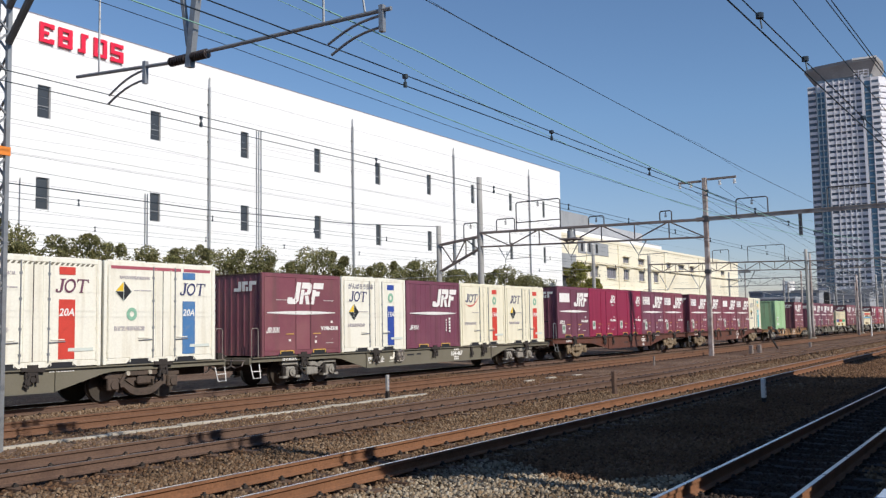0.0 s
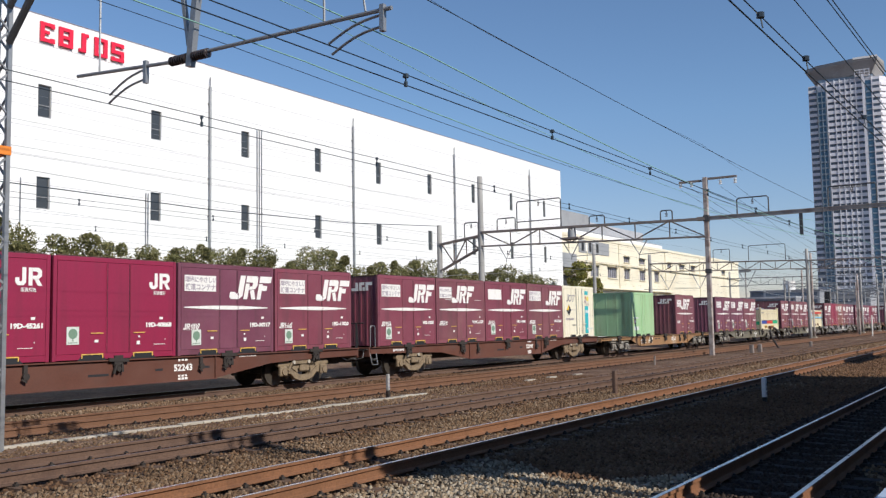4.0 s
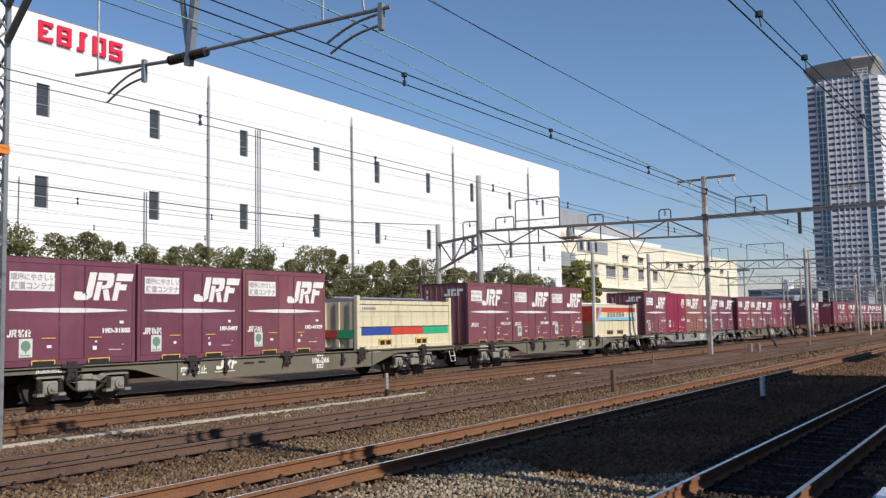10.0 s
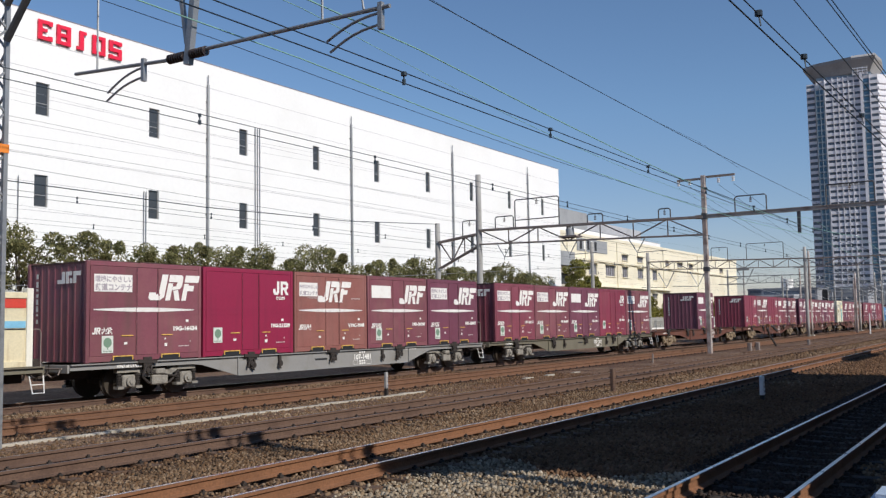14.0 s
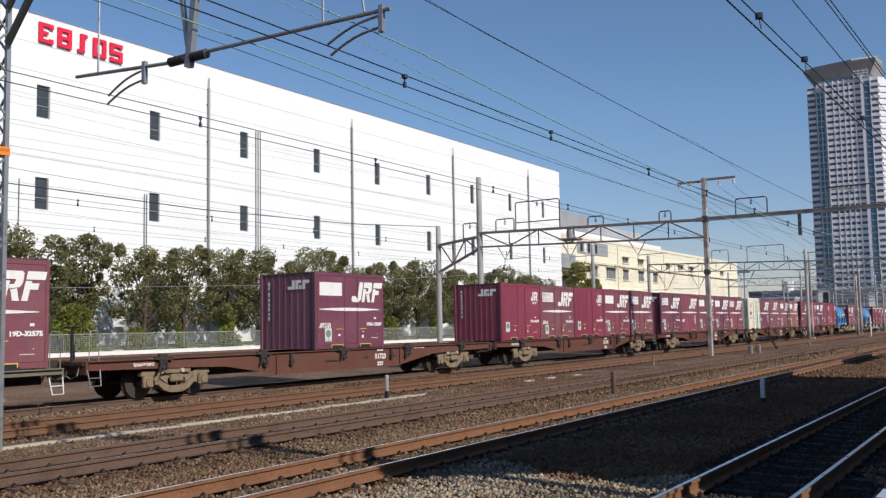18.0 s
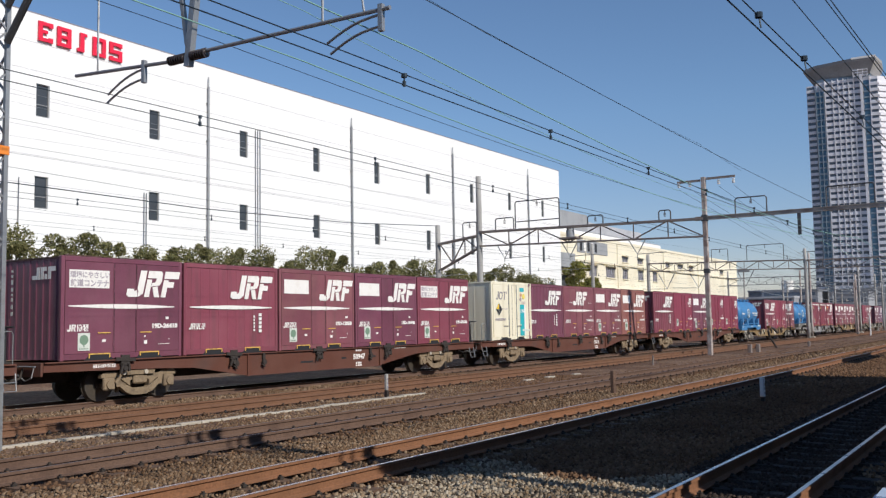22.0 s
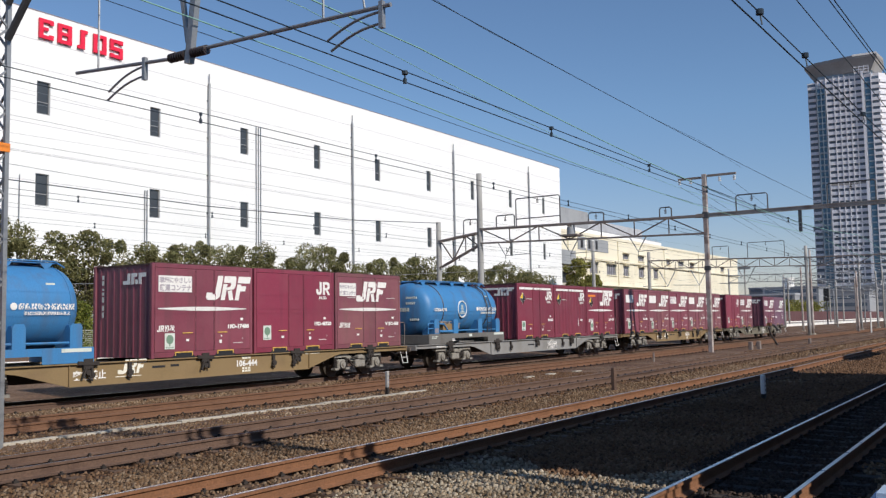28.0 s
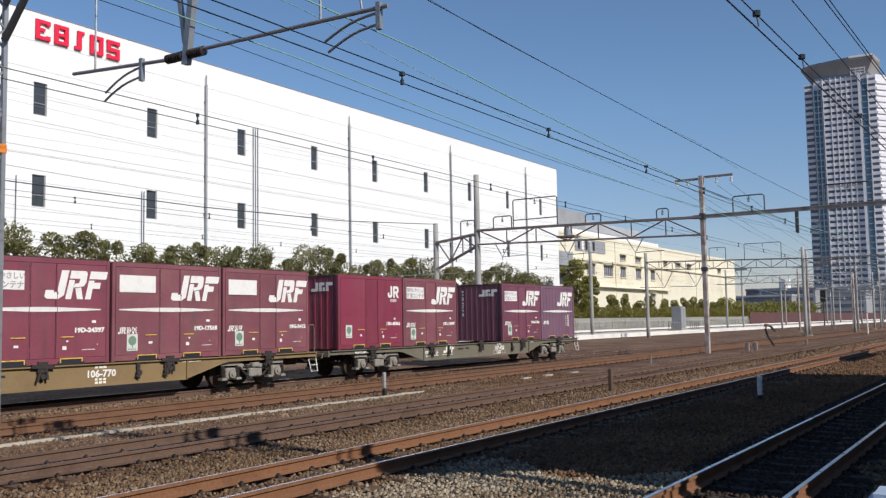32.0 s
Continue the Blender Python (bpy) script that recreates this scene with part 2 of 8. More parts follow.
CONCRETE = mat("pale_concrete", (0.42, 0.375, 0.305), 0.9, spread=0.12, scale=1.5, fine=30, bump=0.2, stain=(0.28, 0.24, 0.19), stain_amount=0.5, random_tint=0.12)
OLDCONCRETE = mat("weathered_grey_concrete", (0.30, 0.285, 0.26), 0.9, spread=0.12, scale=0.8, fine=12, bump=0.15, stain=(0.17, 0.155, 0.13), stain_amount=0.7, streak=True)
POLECONC = mat("pole_concrete", (0.36, 0.35, 0.33), 0.9, spread=0.1, scale=1.5, fine=30, bump=0.15, stain=(0.22, 0.2, 0.18), stain_amount=0.5, streak=True)
RUSTPOLE = mat("weathered_pole", (0.46, 0.41, 0.38), 0.9, spread=0.2, scale=1.6, fine=20, bump=0.25, stain=(0.13, 0.075, 0.055), stain_amount=1.0, fade=(0.22, 0.14, 0.11))
GALV = mat("galvanised_steel", (0.30, 0.31, 0.32), 0.5, metal=0.5, spread=0.12, scale=4, fine=50, bump=0.08, stain=(0.2, 0.18, 0.16), stain_amount=0.4)
DARKSTEEL = mat("dark_steel", (0.085, 0.085, 0.09), 0.55, metal=0.4, spread=0.2, scale=4, fine=50, bump=0.1)
BROWNSTEEL = mat("weathered_brown_steel", (0.27, 0.225, 0.20), 0.75, metal=0.2, spread=0.2, scale=4, fine=50, bump=0.15)
GIRDER = mat("grey_girder_paint", (0.36, 0.33, 0.31), 0.7, spread=0.15, scale=1.5, fine=40, bump=0.1, stain=(0.16, 0.10, 0.08), stain_amount=0.6)
WIRE = mat("dark_copper_wire", (0.03, 0.045, 0.06), 0.5, metal=0.5, spread=0.1, bump=0)
WIREGREEN = mat("verdigris_wire", (0.24, 0.45, 0.37), 0.6, metal=0.2, spread=0.1, bump=0)
PALEWIRE = mat("pale_aluminium_wire", (0.55, 0.58, 0.58), 0.5, metal=0.3, spread=0.1, bump=0)
INSUL = mat("brown_insulator", (0.045, 0.035, 0.035), 0.25, spread=0.1, bump=0)
INSULW = mat("white_insulator", (0.7, 0.7, 0.68), 0.25, spread=0.05, bump=0)
FACTORY = mat("white_facade", (0.80, 0.80, 0.79), 0.75, spread=0.02, scale=0.15, fine=3, bump=0.02, stain=(0.72, 0.72, 0.70), stain_amount=0.5)
FACTORYCREAM = mat("cream_facade", (0.75, 0.695, 0.545), 0.85, spread=0.04, scale=0.2, fine=4, bump=0.04, stain=(0.52, 0.43, 0.28), stain_amount=0.4)
ROOFGREY = mat("grey_cladding", (0.30, 0.31, 0.32), 0.7, spread=0.06, scale=0.4, fine=4, bump=0.03)
FRAMEGREY = mat("window_frame_grey", (0.30, 0.30, 0.30), 0.5, metal=0.3, spread=0.05, bump=0)
WHITEWALL = mat("whitewashed_concrete", (0.78, 0.76, 0.71), 0.85, spread=0.05, scale=0.6, fine=8, bump=0.05, stain=(0.55, 0.51, 0.44), stain_amount=0.5)
TOWERWALL = mat("tower_pale_cladding", (0.69, 0.685, 0.72), 0.7, spread=0.04, scale=0.08, fine=0.8, bump=0, stain=(0.62, 0.63, 0.68), stain_amount=0.4)
TOWERTINT = mat("tower_blue_grey_cladding", (0.20, 0.27, 0.33), 0.5, spread=0.06, scale=0.1, fine=1, bump=0)
TOWERCAP = mat("tower_crown", (0.30, 0.29, 0.28), 0.7, spread=0.06, scale=0.1, fine=1, bump=0)
BARK = mat("bark", (0.085, 0.06, 0.042), 0.95, spread=0.3, scale=6, fine=30, bump=0.5)
HEDGEBROWN = mat("reddish_fence", (0.105, 0.045, 0.045), 0.9, spread=0.2, scale=1, fine=10, bump=0.1)
CITYGREY = mat("distant_walls", (0.32, 0.33, 0.35), 0.85, spread=0.1, scale=0.1, fine=1, bump=0, random_tint=0.4)
BOARD = mat("marker_white_board", (0.74, 0.74, 0.72), 0.6, spread=0.05, bump=0.02)


def glass_mat(name, color, rough=0.08):
    m = bpy.data.materials.new(name)
    m.use_nodes = True
    n, l = m.node_tree.nodes, m.node_tree.links
    p = n["Principled BSDF"]
    tc, no, r = n.new("ShaderNodeTexCoord"), n.new("ShaderNodeTexNoise"), n.new("ShaderNodeValToRGB")
    no.inputs["Scale"].default_value = 0.6
    c = Vector(color)
    r.color_ramp.elements[0].color, r.color_ramp.elements[1].color = (*(c * 0.6), 1), (*(c * 1.5), 1)
    l.new(tc.outputs["Object"], no.inputs["Vector"])
    l.new(no.outputs["Fac"], r.inputs[0])
    l.new(r.outputs[0], p.inputs["Base Color"])
    p.inputs["Roughness"].default_value = rough
    p.inputs["Specular IOR Level"].default_value = 0.6
    return m


GLASS = glass_mat("dark_window_glass", (0.05, 0.055, 0.06), 0.25)
HAZEGLASS = glass_mat("curtained_glass", (0.26, 0.25, 0.29), 0.3)
TOWERGLASS = glass_mat("tower_blue_glass", (0.07, 0.16, 0.25), 0.12)
TOWERDARK = glass_mat("tower_window_glass", (0.095, 0.12, 0.155), 0.2)


def island_mat(name, colors, rough=0.9, translucent=0.0):
    """Stones or leaves: each loose piece takes its own colour out of a ramp."""
    m = bpy.data.materials.new(name)
    m.use_nodes = True
    n, l = m.node_tree.nodes, m.node_tree.links
    p = n["Principled BSDF"]
    g, r = n.new("ShaderNodeNewGeometry"), n.new("ShaderNodeValToRGB")
    e = r.color_ramp.elements
    while len(e) < len(colors):
        e.new(0.5)
    for i, c in enumerate(colors):
        e[i].position, e[i].color = i / (len(colors) - 1), (*c, 1)
    l.new(g.outputs["Random Per Island"], r.inputs[0])
    tc, no, mx = n.new("ShaderNodeTexCoord"), n.new("ShaderNodeTexNoise"), n.new("ShaderNodeMix")
    no.inputs["Scale"].default_value = 0.5
    l.new(tc.outputs["Object"], no.inputs["Vector"])
    mx.data_type, mx.blend_type = "RGBA", "MULTIPLY"
    r2 = n.new("ShaderNodeValToRGB")
    r2.color_ramp.elements[0].position, r2.color_ramp.elements[1].position = 0.35, 0.65
    r2.color_ramp.elements[0].color, r2.color_ramp.elements[1].color = (0.7, 0.66, 0.62, 1), (1, 1, 1, 1)
    l.new(no.outputs["Fac"], r2.inputs[0])
    mx.inputs[0].default_value = 1.0
    l.new(r.outputs[0], mx.inputs[6])
    l.new(r2.outputs[0], mx.inputs[7])
    l.new(mx.outputs[2], p.inputs["Base Color"])
    p.inputs["Roughness"].default_value = rough
    p.inputs["Specular IOR Level"].default_value = 0.3
    if translucent:
        tr, ad = n.new("ShaderNodeBsdfTranslucent"), n.new("ShaderNodeMixShader")
        l.new(mx.outputs[2], tr.inputs[0])
        ad.inputs[0].default_value = translucent
        l.new(p.outputs[0], ad.inputs[1])
        l.new(tr.outputs[0], ad.inputs[2])
        l.new(ad.outputs[0], n["Material Output"].inputs[0])
    return m


STONES = island_mat("ballast_stone", [(0.096, 0.060, 0.035), (0.178, 0.112, 0.064), (0.245, 0.165, 0.100), (0.142, 0.087, 0.049), (0.33, 0.245, 0.165), (0.195, 0.112, 0.056), (0.115, 0.068, 0.038)])
# the canopy's shade over the nearest track, put into the stones' colour
STONES_SHADE = island_mat("oil_dark_stone", [(0.030, 0.022, 0.018), (0.055, 0.038, 0.030), (0.080, 0.056, 0.044), (0.042, 0.030, 0.024)])
# sunlight put into the colour of the stones outside the canopy's shadow
STONES_SUNLIT = island_mat("pale_new_stone", [(0.155, 0.118, 0.078), (0.29, 0.235, 0.165), (0.40, 0.34, 0.25), (0.21, 0.16, 0.108), (0.50, 0.44, 0.345), (0.31, 0.22, 0.13), (0.12, 0.085, 0.055)])
# brake dust in the tracks; also painted shade between the first two
STONES_RUST_SHADE = island_mat("rust_dusted_stone", [(0.070, 0.039, 0.022), (0.140, 0.076, 0.040), (0.199, 0.115, 0.063), (0.105, 0.058, 0.031), (0.234, 0.144, 0.085), (0.152, 0.078, 0.038)])
LEAVES = island_mat("tree_leaf", [(0.075, 0.080, 0.032), (0.168, 0.168, 0.066), (0.265, 0.25, 0.105), (0.115, 0.12, 0.047), (0.36, 0.33, 0.155)], 0.65, translucent=0.3)
LEAVES2 = island_mat("shrub_leaf", [(0.12, 0.16, 0.025), (0.20, 0.24, 0.04), (0.27, 0.29, 0.06)], 0.75, translucent=0.2)
LEAVES3 = island_mat("autumn_leaf", [(0.13, 0.14, 0.035), (0.25, 0.25, 0.06), (0.33, 0.30, 0.08), (0.19, 0.175, 0.05), (0.29, 0.30, 0.075)], 0.8, translucent=0.25)
LEAVES4 = island_mat("hedge_leaf", [(0.17, 0.16, 0.036), (0.27, 0.25, 0.058), (0.34, 0.305, 0.075)], 0.8, translucent=0.4)


def ground_mat(name="ballast_bed", tone=1.0):
    m = bpy.data.materials.new(name)
    m.use_nodes = True
    n, l = m.node_tree.nodes, m.node_tree.links
    p = n["Principled BSDF"]
    tc = n.new("ShaderNodeTexCoord")
    vor, n1, n2 = n.new("ShaderNodeTexVoronoi"), n.new("ShaderNodeTexNoise"), n.new("ShaderNodeTexNoise")
    vor.inputs["Scale"].default_value, n1.inputs["Scale"].default_value, n2.inputs["Scale"].default_value = 16, 0.35, 7
    for t in (vor, n1, n2):
        l.new(tc.outputs["Object"], t.inputs["Vector"])
    sep = n.new("ShaderNodeSeparateColor")
    l.new(vor.outputs["Color"], sep.inputs[0])
    r1 = n.new("ShaderNodeValToRGB")
    e = r1.color_ramp.elements
    e[0].color, e[1].color = (0.108, 0.066, 0.041, 1), (0.39, 0.255, 0.160, 1)
    e.new(0.5).color = (0.235, 0.143, 0.089, 1)
    l.new(sep.outputs[0], r1.inputs[0])
    r2 = n.new("ShaderNodeValToRGB")
    r2.color_ramp.elements[0].position, r2.color_ramp.elements[1].position = 0.38, 0.62
    r2.color_ramp.elements[0].color, r2.color_ramp.elements[1].color = (0.62 * tone, 0.48 * tone, 0.38 * tone, 1), (tone, tone * 0.97, tone * 0.93, 1)
    l.new(n1.outputs["Fac"], r2.inputs[0])
    mx = n.new("ShaderNodeMix")
    mx.data_type, mx.blend_type = "RGBA", "MULTIPLY"
    mx.inputs[0].default_value = 1
    l.new(r1.outputs[0], mx.inputs[6])
    l.new(r2.outputs[0], mx.inputs[7])
    l.new(mx.outputs[2], p.inputs["Base Color"])
    p.inputs["Roughness"].default_value = 0.95
    b = n.new("ShaderNodeBump")
    b.inputs["Strength"].default_value, b.inputs["Distance"].default_value = 0.9, 0.05
    l.new(vor.outputs["Distance"], b.inputs["Height"])
    l.new(b.outputs[0], p.inputs["Normal"])
    return m


BALLAST = ground_mat(tone=0.78)
BALLAST_RUST = ground_mat("brake_dusted_ballast", 0.50)
# near-black bed colour: painted shade beneath the train and on the first track
BALLAST_SHADE = ground_mat("oil_dark_ballast", 0.11)
GRASS = mat("lawn", (0.085, 0.12, 0.028), 0.95, spread=0.35, scale=0.8, fine=25, bump=0.5, stain=(0.12, 0.12, 0.04), stain_amount=0.5)
ASPHALT = mat("pale_road", (0.42, 0.41, 0.40), 0.9, spread=0.08, scale=0.5, fine=20, bump=0.1)

# ================= building helpers =================


def box(bm, x0, x1, y0, y1, z0, z1, mi=0):
    v = [bm.verts.new(c) for c in ((x0, y0, z0), (x1, y0, z0), (x1, y1, z0), (x0, y1, z0), (x0, y0, z1), (x1, y0, z1), (x1, y1, z1), (x0, y1, z1))]
    for f in ((0, 3, 2, 1), (4, 5, 6, 7), (0, 1, 5, 4), (1, 2, 6, 5), (2, 3, 7, 6), (3, 0, 4, 7)):
        bm.faces.new([v[i] for i in f]).material_index = mi
    return v


def beam(bm, a, b, w, h=None):
    """A square bar from a to b."""
    a, b = Vector(a), Vector(b)
    h = h or w
    d = (b - a).normalized()
    s = d.cross(Vector((0, 0, 1)))
    s = s.normalized() if s.length > 1e-4 else Vector((1, 0, 0))
    u = s.cross(d).normalized()
    va = [bm.verts.new(a + s * w / 2 * i + u * h / 2 * j) for i, j in ((-1, -1), (1, -1), (1, 1), (-1, 1))]
    vb = [bm.verts.new(b + s * w / 2 * i + u * h / 2 * j) for i, j in ((-1, -1), (1, -1), (1, 1), (-1, 1))]
    bm.faces.new(va[::-1])
    bm.faces.new(vb)
    for i in range(4):
        bm.faces.new((va[i], va[(i + 1) % 4], vb[(i + 1) % 4], vb[i]))


def rod(bm, pts, r, seg=6, r2=None):
    """A round bar through the points."""
    pts = [Vector(p) for p in pts]
    rings = []
    for i, p in enumerate(pts):
        d = (pts[min(i + 1, len(pts) - 1)] - pts[max(i - 1, 0)]).normalized()
        s = d.cross(Vector((0, 0, 1)))
        s = s.normalized() if s.length > 1e-3 else Vector((1, 0, 0))
        u = s.cross(d).normalized()
        rr = r if r2 is None else r + (r2 - r) * i / (len(pts) - 1)
        rings.append([bm.verts.new(p + s * rr * math.cos(2 * math.pi * k / seg) + u * rr * math.sin(2 * math.pi * k / seg)) for k in range(seg)])
    for a, b in zip(rings, rings[1:]):
        for k in range(seg):
            bm.faces.new((a[k], a[(k + 1) % seg], b[(k + 1) % seg], b[k]))
    bm.faces.new(rings[0][::-1])
    bm.faces.new(rings[-1])


def disc(bm, c, r, depth, axis="y", seg=20, r2=None):
    """A short cylinder, or cone, about an axis."""
    c = Vector(c)
    ring = []
    for e, rr in ((-0.5, r), (0.5, r if r2 is None else r2)):
        rg = []
        for k in range(seg):
            a, b = rr * math.cos(2 * math.pi * k / seg), rr * math.sin(2 * math.pi * k / seg)
            rg.append(bm.verts.new(c + Vector({"y": (a, e * depth, b), "x": (e * depth, a, b), "z": (a, b, e * depth)}[axis])))
        ring.append(rg)
    for k in range(seg):
        bm.faces.new((ring[0][k], ring[0][(k + 1) % seg], ring[1][(k + 1) % seg], ring[1][k]))
    bm.faces.new(ring[0][::-1])
    bm.faces.new(ring[1])


def prism(bm, poly, y0, y1):
    """An outline in x and z, given depth from y0 to y1."""
    a = [bm.verts.new((x, y0, z)) for x, z in poly]
    b = [bm.verts.new((x, y1, z)) for x, z in poly]
    bm.faces.new(a)
    bm.faces.new(b[::-1])
    for i in range(len(poly)):
        j = (i + 1) % len(poly)
        bm.faces.new((a[j], a[i], b[i], b[j]))


def bevel(bm, w=0.01, seg=1):
    bmesh.ops.bevel(bm, geom=bm.edges[:], offset=w, segments=seg, affect="EDGES", clamp_overlap=True)


def finish(bm, name, material, smooth=False):
    bmesh.ops.recalc_face_normals(bm, faces=bm.faces[:])
    me = bpy.data.meshes.new(name)
    bm.to_mesh(me)
    bm.free()
    for m in material if isinstance(material, (list, tuple)) else [material]:
        me.materials.append(m)
    if smooth:
        me.polygons.foreach_set("use_smooth", [True] * len(me.polygons))
    return me


def part(name, bm, material, parent, label="", smooth=False):
    ob = new(name, finish(bm, name, material, smooth))
    ob.parent = parent
    return tagged(ob, label) if label else ob


def quick(name, parent, material, *boxes, label="", bev=0):
    bm = bmesh.new()
    for b in boxes:
        box(bm, *b)
    if bev:
        bevel(bm, bev)
    return part(name, bm, material, parent, label)


def thing(name, label, category, group="", kind="", m=None):
    ob = tagged(new(name), label, category, group, kind)
    if m is not None:
        ob.matrix_basis = m
    return ob


def solo(name, bm, material, label, category, group="", kind="", smooth=False):
    return tagged(new(name, finish(bm, name, material, smooth)), label, category, group, kind)


def lettering(name, body, size, material, parent, x, y, z, align="LEFT", label="", wide=1.0, bold=0.006):
    """Flat painted letters on a face that looks towards -y; x, z is the start of the baseline."""
    cu = bpy.data.curves.new("lettering", "FONT")
    cu.body, cu.size, cu.align_x, cu.resolution_u, cu.offset = body, size, align, 2, bold
    tmp = bpy.data.objects.new("lettering", cu)
    me = bpy.data.meshes.new_from_object(tmp)
    bpy.data.objects.remove(tmp)
    me.materials.clear()
    me.materials.append(material)
    me.transform(Matrix.Translation((x, y, z)) @ Matrix.Rotation(radians(90), 4, "X") @ Matrix.Diagonal((wide, 1, 1, 1)))
    ob = new(name, me)
    ob.parent = parent
    return tagged(ob, label) if label else ob
TRACK_Y = 20.84            # centre line of the train's track
# ================= ground and tracks =================
BED = -0.215               # top of the ballast between the sleepers
GAUGE = 0.5665             # half the distance between the rail heads' middles
TRACKS = (("track_1", 2.59, "bright"), ("track_2", 7.35, "bright"), ("track_3", 11.04, "dull"), ("track_4", 15.85, "rust"), ("track_5", TRACK_Y, "worn"))

bm = bmesh.new()
ys = [-400, -30, 1.0, 4.2, 5.4, 9.0, 9.4, 12.6, 13.4, 17.5, 19.2, 22.5, 27, 44, 48.0, 56, 64, 150, 4000]
zs = [0, 0, 0.0, 0.0, -0.06, 0.0, 0.0, 0.0, 0.04, 0.0, -0.09, -0.10, 0.0, 0.25, 0.42, 0.42, 0.42, 0.42, 0.42]
xs = [-600, -60, -20, 0, 20, 40, 60, 90, 130, 200, 400, 900, 4800]
grid = [[bm.verts.new((x, y, BED + z)) for y, z in zip(ys, zs)] for x in xs]
for a, b in zip(grid, grid[1:]):
    for j in range(len(ys) - 1):
        bm.faces.new((a[j], b[j], b[j + 1], a[j + 1]))
solo("ground", bm, BALLAST, "brown stony railway ballast ground", "ground", kind="structure")

RAIL_SECTION = ((-0.0635, -0.153), (0.0635, -0.153), (0.0635, -0.142), (0.012, -0.122), (0.008, -0.118), (0.008, -0.045), (0.0325, -0.035), (0.0325, -0.004), (0.024, 0.0), (0.018, 0.0006),
                (-0.018, 0.0006), (-0.024, 0.0), (-0.0325, -0.004), (-0.0325, -0.035), (-0.008, -0.045), (-0.008, -0.118), (-0.012, -0.122), (-0.0635, -0.142))


def rail(parent, y, x0, x1, look_of):
    bm = bmesh.new()
    a = [bm.verts.new((x0, y + dy, z)) for dy, z in RAIL_SECTION]
    b = [bm.verts.new((x1, y + dy, z)) for dy, z in RAIL_SECTION]
    for i in range(len(a)):
        j = (i + 1) % len(a)
        bm.faces.new((a[i], a[j], b[j], b[i])).material_index = 1 if i == 9 or (i in (8, 10) and look_of == "bright") else 2 if i in (7, 8, 10, 11) else 0
    bm.faces.new(a)
    bm.faces.new(b)
    mats = {"bright": (RAILRUST, RAILTOP, RAILDARK), "dull": (RAILDARK, RAILDULL, RAILDARK), "rust": (RAILBROWN, RAILBROWN, RAILBROWN), "worn": (RAILDARK, RAILTOP, RAILDARK)}[look_of]
    part("rail", bm, mats, parent)


def sleeper_mesh():
    bm = bmesh.new()
    for x0, x1, z in ((-0.11, 0.11, -0.34), (-0.095, 0.095, -0.168)):
        for y in (-1.0, -0.55, 0.0, 0.55, 1.0):
            dz = -0.03 if abs(y) < 0.1 and z > -0.2 else 0
            bm.verts.new((x0, y, z + dz)), bm.verts.new((x1, y, z + dz))
    v = list(bm.verts)
    for i in range(4):
        a, b = 2 * i, 2 * i + 2
        bm.faces.new((v[a], v[a + 1], v[b + 1], v[b]))
        bm.faces.new((v[10 + a], v[10 + b], v[10 + b + 1], v[10 + a + 1]))
        bm.faces.new((v[a], v[b], v[10 + b], v[10 + a]))
        bm.faces.new((v[a + 1], v[10 + a + 1], v[10 + b + 1], v[b + 1]))
    bm.faces.new((v[0], v[10], v[11], v[1]))
    bm.faces.new((v[8], v[9], v[19], v[18]))
    return finish(bm, "sleeper", SLEEPER)


SLEEPER_MESH = sleeper_mesh()
track_things = {}
for name, y, how in TRACKS:
    tr = tagged(new(name), {"bright": "railway track with polished rail heads and rusty webs", "dull": "dull brown railway track", "rust": "rust-covered little-used railway track", "worn": "railway track with worn brown rails under the train"}[how], "railway track", kind="structure")
    track_things[name] = tr
    tr.location.z = -0.11 if name == "track_5" else 0.0
    for s in (-1, 1):
        rail(tr, y + s * GAUGE, -40, 420, how)
    bm = bmesh.new()
    rr = random.Random(3)
    for i in range(int(180 / 0.62)):
        x = -12 + i * 0.62
        for s in (-1, 1):
            for e in (-1, 1):
                yy = y + s * GAUGE + e * 0.085
                box(bm, x - 0.03, x + 0.03, yy - 0.025, yy + 0.025, -0.168, -0.135)
                box(bm, x - 0.012, x + 0.012, yy - 0.015, yy + 0.015, -0.135, -0.115)
    tagged(part("rail_clips", bm, GRIME, tr), kind="stuff")

# bed sheets: first and fifth tracks carry shade in their colour, the others brake dust
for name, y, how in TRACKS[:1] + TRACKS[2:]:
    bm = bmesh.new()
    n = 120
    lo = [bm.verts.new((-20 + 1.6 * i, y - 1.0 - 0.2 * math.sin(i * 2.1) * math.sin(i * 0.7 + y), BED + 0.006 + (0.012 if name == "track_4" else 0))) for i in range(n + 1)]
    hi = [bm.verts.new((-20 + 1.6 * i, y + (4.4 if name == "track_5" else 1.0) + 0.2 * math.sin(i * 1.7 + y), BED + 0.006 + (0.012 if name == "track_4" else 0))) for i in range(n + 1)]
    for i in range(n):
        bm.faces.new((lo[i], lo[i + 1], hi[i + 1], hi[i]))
    part("dusted_bed", bm, BALLAST_SHADE if name in ("track_1", "track_5") else BALLAST_RUST, track_things[name], "dark ballast with brake dust and painted-in shade")

# stones of the ballast, each a small uneven block
STONE_V = np.array([(-1, -1, -0.6), (1, -0.8, -0.6), (0.9, 1, -0.6), (-0.8, 0.9, -0.6), (-0.6, -0.7, 0.5), (0.7, -0.5, 0.7), (0.5, 0.7, 0.45), (-0.7, 0.5, 0.65)])
STONE_F = np.array([(4, 5, 6, 7), (0, 1, 5, 4), (1, 2, 6, 5), (2, 3, 7, 6), (3, 0, 4, 7)])


